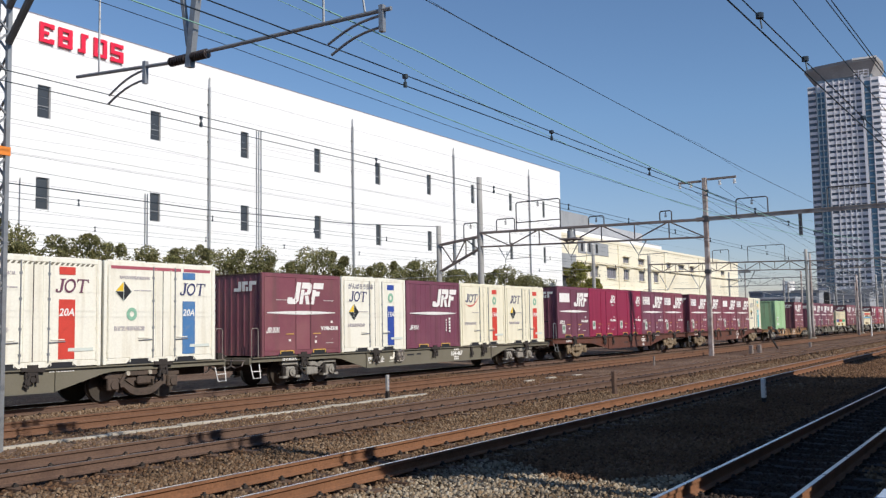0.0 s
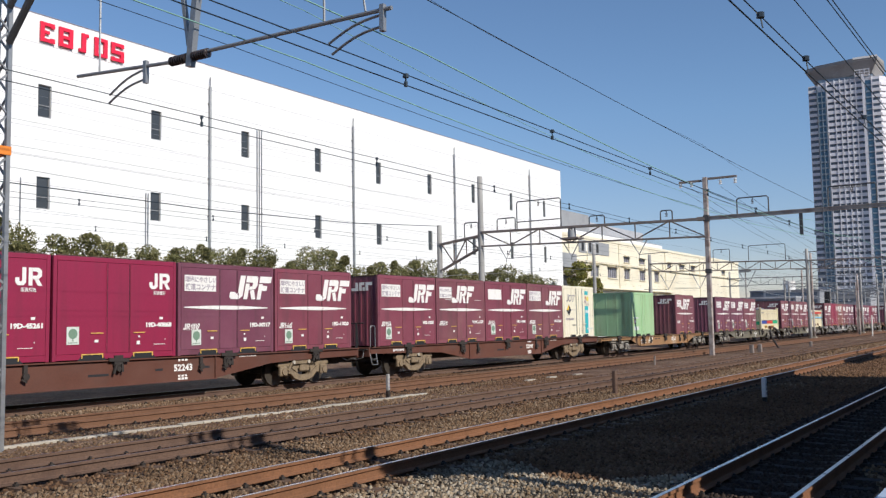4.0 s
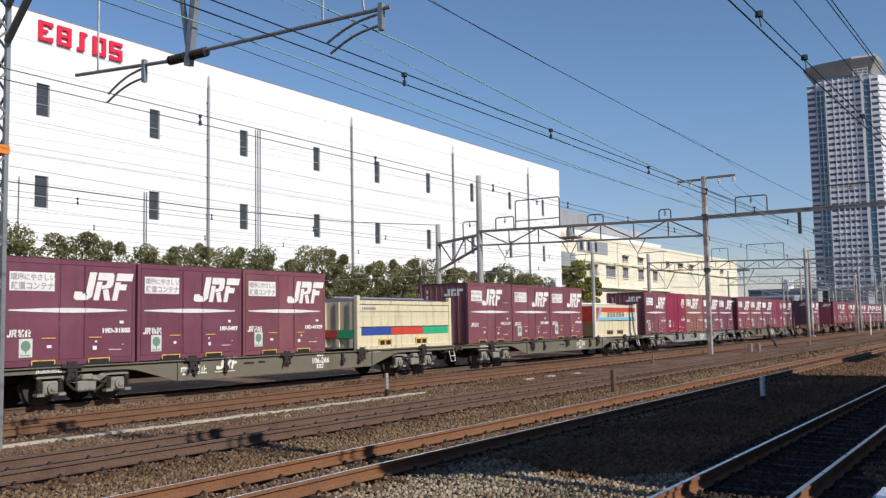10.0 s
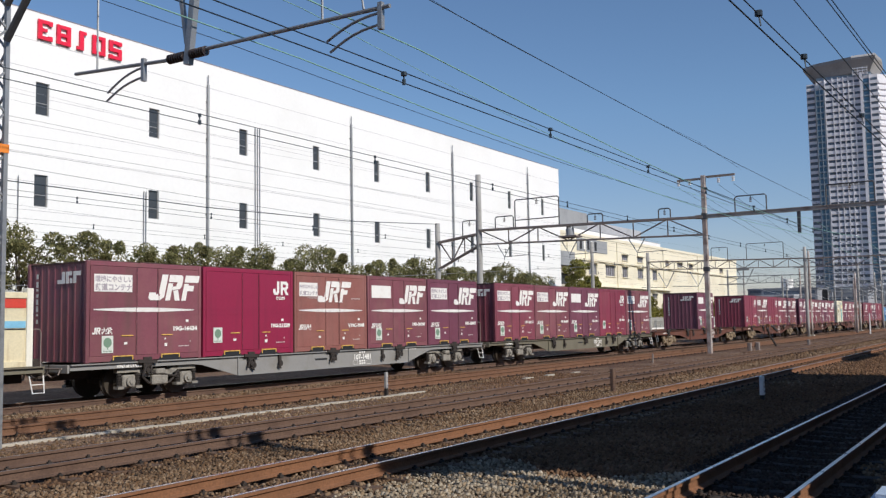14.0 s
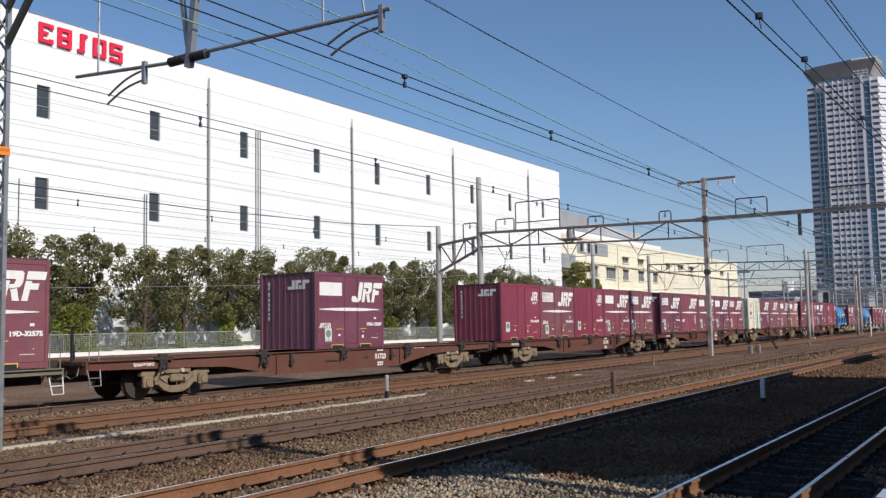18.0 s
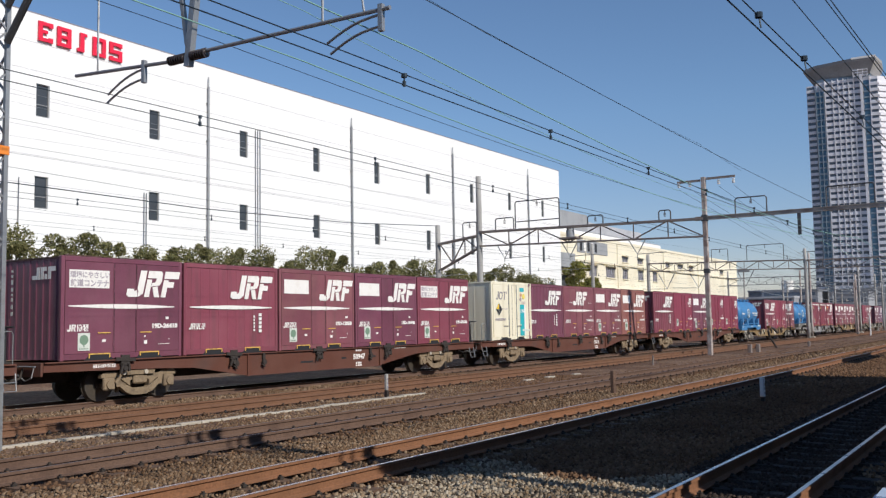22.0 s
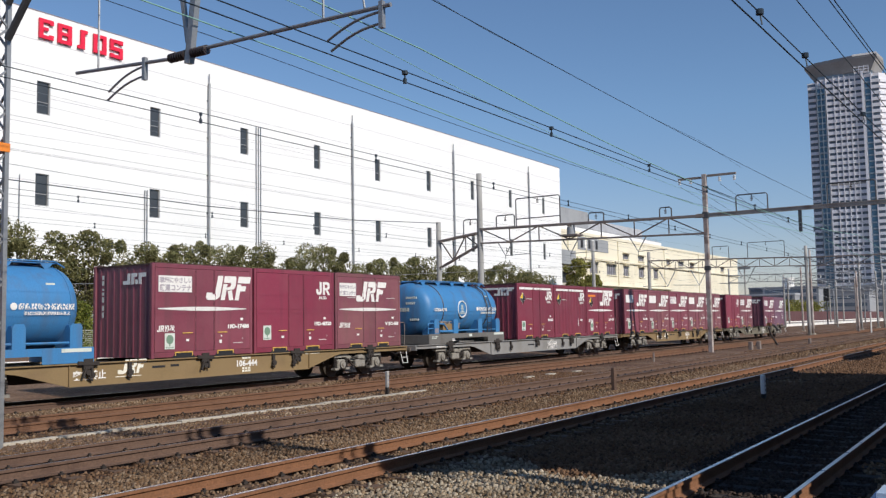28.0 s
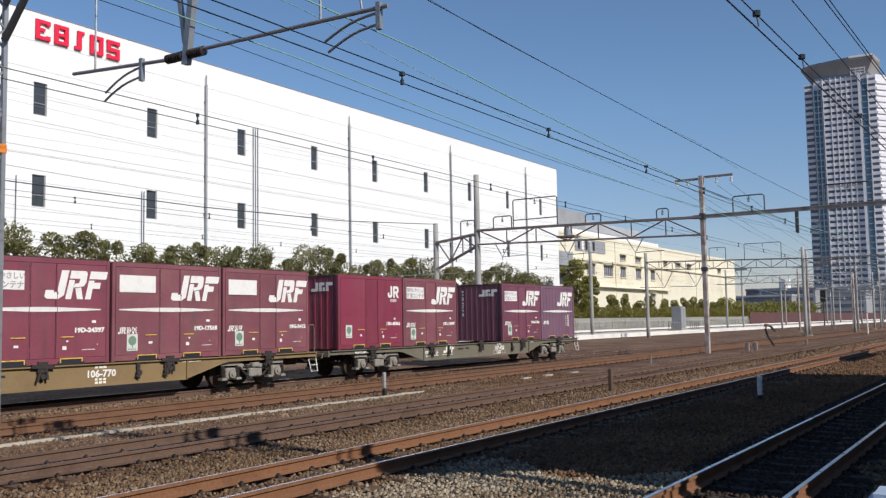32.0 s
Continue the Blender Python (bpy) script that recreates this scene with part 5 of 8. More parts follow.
for x, y in ((10.5, 2.43), (12.64, 2.37), (17.0, 2.30)):
    disc(bm, (x, y, 5.10), 0.045, 0.06, "z", 8)
    rod(bm, [(x, y, 5.1), (x, y - 0.02, 4.95)], 0.01, 5)
tagged(solo("wire_hangers", bm, WIRE, "small dark hangers between two wires", "wire hangers"), kind="stuff")

# ================= lineside posts =================


def marker(name, label, x, y, h, w, top, base_h, material=None):
    ob = thing(name, label, "marker post")
    bm = bmesh.new()
    box(bm, x - 0.04, x + 0.04, y - 0.04, y + 0.04, BED - 0.05, BED + base_h)
    part("stump", bm, GRIME, ob)
    bm = bmesh.new()
    box(bm, x - w / 2, x + w / 2, y - w * 0.4, y + w * 0.4, BED + base_h, BED + h)
    bevel(bm, 0.012)
    part("plate", bm, material or BOARD, ob)
    if top:
        bm = bmesh.new()
        for k in range(3):
            box(bm, x - w * 0.28, x + w * 0.28, y - w * 0.4 - 0.005, y - w * 0.4 + 0.002, BED + base_h + 0.06 + k * 0.1, BED + base_h + 0.11 + k * 0.1)
        part("plate_marks", bm, GREYINK, ob)


marker("marker_post", "short white marker post with grey marks", 21.5, 5.28, 0.56, 0.12, True, 0.14)
marker("marker_post", "slim weathered marker on a dark stump", 19.45, 14.3, 0.64, 0.09, True, 0.22, POLECONC)
bm = bmesh.new()
box(bm, 22.5, 22.66, 9.26, 9.36, BED - 0.05, 0.42)
bevel(bm, 0.015)
solo("rail_stake", bm, RAILDARK, "rusty upright rail stake in the ballast", "stake")
bm = bmesh.new()
rod(bm, [(38.2, 13.9, BED - 0.05), (38.2, 13.9, 0.22)], 0.045, 8)
solo("stake", bm, BROWNSTEEL, "slim brown steel stake", "stake")
lever = thing("point_lever", "leaning rusty pipe with a bent head", "lever")
bm = bmesh.new()
rod(bm, [(62.5, 14.3, BED), (60.7, 14.3, 0.55), (60.3, 14.3, 0.95), (60.6, 14.3, 1.22), (61.3, 14.2, 1.10), (61.9, 14.1, 0.80)], 0.07, 6)
part("pipe", bm, DARKSTEEL, lever)
bm = bmesh.new()
box(bm, 60.35, 60.75, 14.2, 14.4, 1.10, 1.28)
part("head", bm, RAILRUST, lever)
for x, y, w in ((53.0, 13.6, 0.22), (54.0, 13.4, 0.22), (60.4, 11.9, 0.16)):
    bm = bmesh.new()
    box(bm, x - w / 2, x + w / 2, y - w / 2, y + w / 2, BED - 0.02, BED + 0.50)
    bevel(bm, 0.03)
    solo("trackside_box", bm, BROWNSTEEL, "small rusty trackside junction box", "junction box", "junction boxes")
cab = thing("relay_cabinet", "grey steel relay cabinet on a concrete base", "cabinet")
quick("cabinet_body", cab, ROOFGREY, (129.0, 131.0, 42.2, 43.6, 0.35, 3.5), bev=0.05)
quick("cabinet_base", cab, CONCRETE, (128.4, 131.6, 42.0, 43.8, -0.1, 0.36))
quick("cabinet_door", cab, ROOFGREY, (129.1, 129.95, 42.16, 42.2, 0.6, 3.3), (130.05, 130.9, 42.16, 42.2, 0.6, 3.3))
guard = thing("guard_rail", "grey tubular guard rail round the cabinet", "railing")
for i in range(5):
    for x in (123 + i * 1.1, 132.4 + i * 1.0):
        bm = bmesh.new()
        rod(bm, [(x, 42.0, -0.1), (x, 42.0, 1.3)], 0.06, 6)
        part("post", bm, GALV, guard)
for xa, xb in ((123, 127.4), (132.4, 136.4)):
    bm = bmesh.new()
    rod(bm, [(xa, 42.0, 1.3), (xb, 42.0, 1.3)], 0.05, 6)
    part("rail", bm, GALV, guard)

# ================= trees and shrubs =================


def leaf_cloud(rng, blobs, per, size):
    """Many small leaf blades on the skin and inside of uneven clumps."""
    P = []
    for (cx, cy, cz), (rx, ry, rz) in blobs:
        d = rng.normal(size=(per, 3))
        d /= np.linalg.norm(d, axis=1)[:, None]
        r = rng.uniform(0.45, 1.08, per) ** 0.6
        P.append(np.stack([cx + d[:, 0] * r * rx, cy + d[:, 1] * r * ry, cz + d[:, 2] * r * rz], 1))
    P = np.concatenate(P)
    n = len(P)
    a = rng.normal(size=(n, 3))
    a /= np.linalg.norm(a, axis=1)[:, None]
    b = np.cross(a, rng.normal(size=(n, 3)))
    b /= np.linalg.norm(b, axis=1)[:, None] + 1e-9
    s = size * rng.uniform(0.6, 1.3, (n, 1))
    V = np.stack([P - a * s, P - b * s * 0.45, P + a * s, P + b * s * 0.45], 1).reshape(-1, 3)
    return V, np.arange(4 * n).reshape(-1, 4)


def mesh_from(name, V, F, material):
    me = bpy.data.meshes.new(name)
    me.vertices.add(len(V))
    me.vertices.foreach_set("co", V.ravel())
    me.loops.add(F.size)
    me.loops.foreach_set("vertex_index", F.ravel())
    me.polygons.add(len(F))
    me.polygons.foreach_set("loop_start", np.arange(0, F.size, 4))
    me.polygons.foreach_set("loop_total", np.full(len(F), 4))
    me.update(calc_edges=True)
    me.materials.append(material)
    return me


def tree(seed, height, spread, label, leaf=None, per=230, size=0.20, name="tree", bare=0.30):
    rng = np.random.default_rng(seed)
    ob = thing(name, label, "tree", "trees at the factory's foot")
    bm = bmesh.new()
    lean = rng.uniform(-0.25, 0.25, 2)
    trunk = [(lean[0] * f, lean[1] * f, height * 0.62 * f) for f in (0, 0.2, 0.45, 0.7, 1.0)]
    rod(bm, trunk, 0.17, 8, 0.06)
    blobs = []
    k = 17
    for i in range(k):
        f = bare + (0.95 - bare) * (i + 0.5) / k
        a = i * 2.4 + rng.uniform(-0.5, 0.5)
        env = spread * (0.55 + 0.45 * math.sin(math.pi * min(1, (f - bare) / (1 - bare) * 0.9 + 0.12)))
        rad = env * rng.uniform(0.25, 0.95)
        c = (rad * math.cos(a), rad * math.sin(a), height * f)
        s = spread * rng.uniform(0.22, 0.40)
        blobs.append((c, (s, s, s * rng.uniform(0.6, 0.85))))
        rod(bm, [(lean[0] * f * 0.8, lean[1] * f * 0.8, height * max(0.15, f * 0.62 - 0.06)), (c[0] * 0.6, c[1] * 0.6, c[2] - 0.35), (c[0], c[1], c[2])], 0.055, 5, 0.015)
    blobs.append(((lean[0], lean[1], height * 0.9), (spread * 0.34, spread * 0.34, height * 0.10)))
    for i in range(5):
        a = rng.uniform(0, 6.28)
        blobs.append(((spread * 0.8 * math.cos(a), spread * 0.8 * math.sin(a), height * rng.uniform(0.6, 0.98)), (0.35, 0.35, 0.4)))
    part("trunk", bm, BARK, ob)
    V, F = leaf_cloud(rng, blobs, per, size)
    o = new("crown", mesh_from("crown", V, F, leaf or LEAVES))
    o.parent = ob
    return ob


GROUND2 = BED + 0.42
rr = random.Random(21)
kinds = [tree(40 + i, 7.6, 2.6, "broad evergreen tree with a dense ragged crown", per=300, size=0.115) for i in range(5)]
heights = {30: 8.3, 34: 8.3, 39: 8.4, 43: 7.7, 47: 7.9, 51: 8.1, 55: 8.3, 59: 7.6, 62.3: 8.9, 66: 7.4, 70: 7.8, 74: 7.8, 77: 8.6, 81: 7.5, 86: 8.0, 91: 7.8, 95.7: 8.6, 100: 7.8, 104: 7.9, 25: 8.2, 20: 8.0}
for i, (x, h) in enumerate(heights.items()):
    m = Matrix.LocRotScale((x, 53.0 + rr.uniform(-0.5, 0.5), GROUND2 - 0.05), Euler((0, 0, rr.uniform(0, 6.28))), None)
    k = kinds[i % 5]
    o = copy_thing(k, m)
    f = (h + 0.22) / 8.0
    o.scale = (f * rr.uniform(0.95, 1.12), f, f)
for i in range(11):
    x = 24 + i * 7.7 + rr.uniform(-0.6, 0.6)
    o = copy_thing(kinds[(i * 2) % 5], Matrix.LocRotScale((x, 55.8 + rr.uniform(-0.3, 0.3), GROUND2 - 0.05), Euler((0, 0, rr.uniform(0, 6.28))), None))
    f = rr.uniform(0.72, 0.86)
    o.scale = (f * 1.1, f, f)
for k in kinds:
    for o in (*k.children_recursive, k):
        bpy.data.objects.remove(o)
t = tree(71, 10.2, 2.6, "tall loose tree between the two buildings", LEAVES3, per=200, size=0.22)
t.matrix_basis = pose(118.5, 53.5, GROUND2)
t = tree(72, 8.0, 2.4, "loose tree between the two buildings", LEAVES3, per=190, size=0.22)
t.matrix_basis = pose(123.5, 54.5, GROUND2)


def shrub(seed, h, r, label, cone=False, material=None, size=0.11, per=260):
    rng = np.random.default_rng(seed)
    ob = thing("shrub", label, "shrub", "shrubs on the bank")
    blobs = []
    for i in range(7):
        f = (i + 0.6) / 7
        a = rng.uniform(0, 6.28)
        w = r * ((1.0 - 0.8 * f) if cone else (0.9 - 0.5 * abs(f - 0.45)))
        blobs.append(((0.3 * w * math.cos(a), 0.3 * w * math.sin(a), h * f * 0.9 + 0.1), (w * 0.8, w * 0.8, h * 0.17)))
    bm = bmesh.new()
    rod(bm, [(0, 0, -0.05), (0.02, 0, h * 0.5)], 0.06, 6, 0.03)
    part("stem", bm, BARK, ob)
    V, F = leaf_cloud(rng, blobs, per, size)
    o = new("crown", mesh_from("crown", V, F, material or LEAVES2))
    o.parent = ob
    return ob


sk = [shrub(80, 3.2, 2.1, "broad bright green bush by the fence", False, size=0.12, per=420), shrub(81, 3.4, 1.25, "bright green conical shrub by the fence", True, per=320)]
for i, (x, k, f) in enumerate(((36.9, 0, 1.0), (31.9, 0, 0.8), (41.6, 0, 0.55), (50.2, 1, 1.0), (45.6, 1, 0.6), (56.8, 0, 0.7), (63.5, 1, 0.9), (71, 0, 0.75), (79, 1, 0.8), (88, 0, 0.8), (97, 1, 1.0))):
    o = copy_thing(sk[k], pose(x, 51.9, GROUND2 - 0.02, 0, 0, 70 * i))
    o.scale = (f, f, f)
rk = [shrub(90 + i, 4.3, 1.9, "round olive bush turning brown on the bank", False, LEAVES3, 0.17, 420) for i in range(2)]
for i in range(15):
    o = copy_thing(rk[i % 2], pose(133 + i * 6.2 + rr.uniform(-1, 1), 57.0, 1.55, 0, 0, 50 * i))
    f = rr.uniform(0.52, 0.80)
    o.scale = (f, f, rr.uniform(0.78, 1.04))
for k in sk + rk:
    for o in (*k.children_recursive, k):
        bpy.data.objects.remove(o)
rng = np.random.default_rng(9)
blobs = [((rng.uniform(205, 330), rng.uniform(58, 66), rng.uniform(1.5, 5.5)), (2.4, 2.0, 1.6)) for _ in range(110)]
V, F = leaf_cloud(rng, blobs, 130, 0.32)
hedge_blobs = [((108 + i * 1.5, 53.4 + 0.2 * math.sin(i), 2.75), (1.3, 0.8, 0.95)) for i in range(64)]
V2, F2 = leaf_cloud(rng, hedge_blobs, 420, 0.13)
tagged(new("hedge", mesh_from("hedge", V2, F2, LEAVES4)), "long clipped olive-green hedge behind the fence", "hedge", kind="stuff")
tagged(new("far_trees", mesh_from("far_trees", V, F, LEAVES3)), "belt of distant olive trees", "trees", kind="stuff")
bm = bmesh.new()
box(bm, 200, 420, 50.5, 50.6, 0.1, 2.9)
solo("far_fence", bm, HEDGEBROWN, "long dull red fence farther down the line", "fence", kind="structure")

# ================= distant town =================
rr = random.Random(33)
for x, y, w, d, h in ((420, 108, 40, 30, 11), (430, 92, 24, 22, 14), (440, 76, 30, 30, 12.5), (460, 60, 30, 24, 15), (470, 46, 26, 20, 10), (480, 30, 22, 30, 13), (520, 118, 30, 30, 17), (600, 52, 60, 50, 20), (640, 20, 60, 60, 22)):
    b = thing("town_building", "distant grey low town building", "building", "distant town")
    quick("wall", b, CITYGREY, (x, x + d, y - w / 2, y + w / 2, 0.2, h))
    quick("parapet", b, CITYGREY, (x - 0.3, x + d, y - w / 2 - 0.3, y + w / 2 + 0.3, h, h + 0.8))
    quick("window_band", b, TOWERDARK, *[(x - 0.08, x - 0.02, y - w / 2 + 1, y + w / 2 - 1, 2.5 + 3.2 * k, 4.0 + 3.2 * k) for k in range(int(h / 3.4))])
tk = thing("water_tank", "pale cylindrical roof tank on a distant roof", "tank")
bm = bmesh.new()
disc(bm, (432, 93, 16.5), 2.6, 5.0, "z", 18)
part("drum", bm, WHITE, tk)

# unseen canopy beside the first track, off to the camera's right, added and outlined to cast the near shade,
# and the plain unseen block added to close the place behind
canopy = thing("station_canopy", "unseen grey flat canopy on steel posts, added for shade", "canopy")
bm = bmesh.new()
outline = [(7.6, -0.98), (30.1, -0.98), (30.1, -9.46), (8.3, -9.46), (8.5, -4.3), (9.2, -3.0)]
lo, hi = [[bm.verts.new((x, y, z)) for x, y in outline] for z in (5.50, 5.66)]
bm.faces.new(lo)
bm.faces.new(hi)
for i in range(6):
    bm.faces.new((lo[i], lo[(i + 1) % 6], hi[(i + 1) % 6], hi[i]))
part("roof", bm, ROOFGREY, canopy)
for i in range(5):
    for y in (-4.3, -8.6):
        bm = bmesh.new()
        rod(bm, [(9.6 + 4.9 * i, y, BED - 0.1), (9.6 + 4.9 * i, y, 5.5)], 0.09, 8)
        part("post", bm, GALV, canopy)
for i in range(5):
    bm = bmesh.new()
    box(bm, 9.5 + 4.9 * i, 9.7 + 4.9 * i, -9.3, -1.1, 5.28, 5.5)
    part("rafter", bm, GALV, canopy)
# added block, out of view, that closes off the low sky behind
block = thing("station_block", "plain grey unseen block, added to close the near side", "building")
quick("wall", block, POLECONC, (-70, 150, -34, -12.2, BED, 7.2))
quick("roof", block, ROOFGREY, (-70.3, 150.3, -34.3, -11.9, 7.2, 7.5))
# unseen strip roof, added to throw the dark strips on the second track
far_canopy = thing("station_canopy", "unseen narrow strip canopy on two posts, added for its shadow", "canopy")
quick("roof", far_canopy, ROOFGREY, (39.3, 47.3, -1.76, -0.81, 5.50, 5.62))
for x in (39.5, 45.2):
    bm = bmesh.new()
    rod(bm, [(x, -1.3, BED - 0.1), (x, -1.3, 5.5)], 0.08, 8)
    part("post", bm, GALV, far_canopy)
bm = bmesh.new()
box(bm, 7.75, 8.25, 0.86, 1.16, BED - 0.05, 0.30)
bevel(bm, 0.05, 2)
solo("trackside_box", bm, BOXBLUE, "pale bluish trackside junction box lid", "junction box", "junction boxes")
# ================= the goods train =================
SUNK = -0.11               # the train's rails lie this far below the near ones
DECK, LOWER = 0.962, 0.125  # height of the older wagons' deck above the rails, and by how much the newer ones lie lower
SLOT, FIRST, LENGTH = 3.79, 142.76, 20.4
TRAVEL = ((0, 0.00), (2, 17.18), (4, 35.02), (6, 53.21), (8, 71.43), (10, 89.93), (12, 108.97), (14, 128.47), (16, 148.40), (18, 168.77), (20, 189.61), (22, 210.78), (24, 232.15), (26, 253.97), (27.5, 270.78), (28, 276.47), (28.5, 282.18), (29, 287.49), (30, 299.00), (31, 310.57), (32, 322.20))
moving = []                # (thing, x at the start, y, z)


def put_on_train(ob, x, y=TRACK_Y, z=0.0):
    ob.matrix_basis = pose(x, y, z)
    moving.append((ob, x, y, z))
    return ob


HW, HD, HH = 1.8575, 1.225, 2.55    # half length, half width and height of a twelve-foot container
FRONT = -HD - 0.012                 # the painted marks' plane


def operator_mark(parent, x, z, s, material=None, y=FRONT, name="white_mark"):
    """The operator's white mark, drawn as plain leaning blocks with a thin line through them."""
    bm = bmesh.new()
    h = 0.62 * s
    hook = ((0.0, 0.30), (0.0, 0.08), (0.07, 0.0), (0.34, 0.0), (0.46, 0.13), (0.46, 1.0), (0.28, 1.0), (0.28, 0.26), (0.21, 0.21), (0.18, 0.30))
    stem = ((0.51, 0.0), (0.65, 0.0), (0.65, 0.67), (0.51, 0.67))
    cap = ((0.51, 0.72), (0.78, 0.72), (0.76, 0.56), (0.66, 0.54), (0.66, 0.40), (0.90, 0.46), (0.945, 0.60), (0.93, 0.92), (0.88, 1.0), (0.51, 1.0))
    leg = ((0.70, 0.38), (0.80, 0.0), (0.95, 0.0), (0.84, 0.42))
    flag = ((1.0, 0.0), (1.14, 0.0), (1.14, 0.38), (1.32, 0.38), (1.32, 0.60), (1.14, 0.60), (1.14, 0.67), (1.0, 0.67))
    top = ((1.0, 0.72), (1.44, 0.72), (1.44, 1.0), (1.0, 1.0))
    for poly in (hook, stem, cap, leg, flag, top):
        prism(bm, [(x + a * s + 0.24 * h * b, z + h * b) for a, b in poly], y, y + 0.006)
    return part(name, bm, material or WHITE, parent)


def bars(bm, x, z, w, h, n, y=FRONT, seedling=0):
    """A line of marks too small to read: n short blocks."""
    r = random.Random(seedling)
    step = w / n
    for i in range(n):
        box(bm, x + i * step, x + (i + r.uniform(0.6, 0.85)) * step, y, y + 0.005, z, z + h * r.uniform(0.85, 1.0))


def glyphs(bm, x, z, w, h, n, y=FRONT, seedling=0):
    """Unreadable characters: each a small knot of level bars."""
    r = random.Random(seedling * 13 + 5)
    cw = w / n
    for i in range(n):
        for j in range(5):
            k = 0
            while k < 5:
                if r.random() < 0.78:
                    run = 2 if r.random() < 0.55 and k < 4 else 1
                    x0 = x + i * cw + k * cw * 0.17
                    box(bm, x0, x0 + run * cw * 0.17, y, y + 0.005, z + j * h / 5, z + (j + 0.97) * h / 5)
                    k += run
                k += 1


def flat(bm, x0, x1, z0, z1, y=FRONT, d=0.005):
    box(bm, x0, x1, y, y + d, z0, z1)


def shell(parent, material, doors=True, hw=HW, hh=HH, plain=False, ribs=8, rib_depth=0.015, roof=None):
    """Body of a container: side panels set in posts and rails, ribbed ends, roof."""
    bm = bmesh.new()
    box(bm, -hw + 0.075, hw - 0.075, -HD + 0.03, HD - 0.03, 0.10, hh - 0.06)
    part("body", bm, material, parent)
    for sx in (-1, 1):
        for y0 in (-HD, HD - 0.10):
            bm = bmesh.new()
            box(bm, sx * hw - (0.10 if sx > 0 else 0), sx * hw + (0.10 if sx < 0 else 0), y0, y0 + 0.10, 0, hh)
            bevel(bm, 0.012)
            part("corner_post", bm, material, parent)
        bm = bmesh.new()
        xe = sx * (hw - 0.05)
        prof, n = [(-HD + 0.1, 0.0)], ribs
        for i in range(n):
            y = -HD + 0.27 + i * (2 * HD - 0.54) / (n - 1)
            prof += [(y - 0.052, 0.0), (y - 0.022, rib_depth), (y + 0.022, rib_depth), (y + 0.052, 0.0)]
        prof.append((HD - 0.1, 0.0))
        lo = [bm.verts.new((xe + sx * d, y, 0.03)) for y, d in prof]
        hi = [bm.verts.new((xe + sx * d, y, hh - 0.03)) for y, d in prof]
        for j in range(len(prof) - 1):
            bm.faces.new((lo[j], lo[j + 1], hi[j + 1], hi[j]))
        part("end_panel", bm, material, parent, "ribbed steel end panel")
    for y0 in (-HD, HD - 0.08):
        for nm, z0, z1 in (("top_rail", hh - 0.12, hh - 0.004), ("bottom_rail", 0.02, 0.16)):
            bm = bmesh.new()
            box(bm, -hw + 0.1, hw - 0.1, y0 + 0.004, y0 + 0.076, z0, z1)
            bevel(bm, 0.008)
            part(nm, bm, material, parent)
        bm = bmesh.new()
        r = random.Random(len(moving) + int(y0 > 0))
        x = -hw + 0.10
        while x < hw - 0.12:
            w = r.uniform(0.25, 0.9)
            box(bm, x, min(x + w, hw - 0.10), y0 + 0.010, y0 + 0.07, hh - 0.0035, hh + r.uniform(0.012, 0.034))
            x += w + r.uniform(0.0, 0.05)
        part("roof_edge", bm, roof or ROOFRUST, parent, "grimy uneven roof edge")
    bm = bmesh.new()
    outline = [(hw - 0.02, hh - 0.055), (-hw + 0.02, hh - 0.055), (-hw + 0.02, hh - 0.012)]
    for i in range(9):
        x = -hw + 0.3 + i * (2 * hw - 0.6) / 8
        outline += [(x - 0.06, hh - 0.012), (x - 0.05, hh + 0.012), (x + 0.05, hh + 0.012), (x + 0.06, hh - 0.012)]
    prism(bm, outline + [(hw - 0.02, hh - 0.012)], -HD + 0.02, HD - 0.02)
    part("roof", bm, roof or ROOFRUST, parent)
    if doors:
        for s in (-1, 1):
            bm = bmesh.new()
            if plain:
                x0, x1 = (-hw + 0.11, -0.012) if s < 0 else (0.012, hw - 0.11)
            else:
                x0, x1 = (-hw + 0.11, -0.34) if s < 0 else (0.34, hw - 0.11)
            box(bm, x0, x1, -HD + 0.002, -HD + 0.03, 0.165, hh - 0.125)
            bevel(bm, 0.006)
            part("door", bm, material, parent)
        if not plain:
            bm = bmesh.new()
            box(bm, -0.325, 0.325, -HD + 0.004, -HD + 0.03, 0.165, hh - 0.125)
            bevel(bm, 0.006)
            part("door", bm, material, parent)
        for x in ((-0.333, 0.333) if not plain else (0.0,)):
            bm = bmesh.new()
            box(bm, x - 0.008, x + 0.008, -HD + 0.004, -HD + 0.02, 0.165, hh - 0.125)
            part("door_gasket", bm, SEAM, parent)
        for x in ((-0.365, 0.365) if not plain else (-0.25, 0.25)):
            bm = bmesh.new()
            rod(bm, [(x, -HD - 0.006, 0.2), (x, -HD - 0.006, hh - 0.16)], 0.011, 5)
            for z in (0.35, 1.0, 1.7, hh - 0.3):
                box(bm, x - 0.025, x + 0.025, -HD - 0.014, -HD + 0.002, z, z + 0.05)
            part("lock_rod", bm, material, parent)
        for s in (-1, 1):
            bm = bmesh.new()
            box(bm, s * 0.64 - 0.18, s * 0.64 + 0.18, -HD - 0.022, -HD - 0.004, 0.655, 0.680)
            part("door_handle", bm, YELLOW if material not in (CREAM, IVORY, GREEN) else material, parent, "thin yellow door handle bar")
    else:
        bm = bmesh.new()
        prof = [(-hw + 0.11, -HD + 0.028)]
        for i in range(10):
            x = -hw + 0.32 + i * (2 * hw - 0.64) / 9
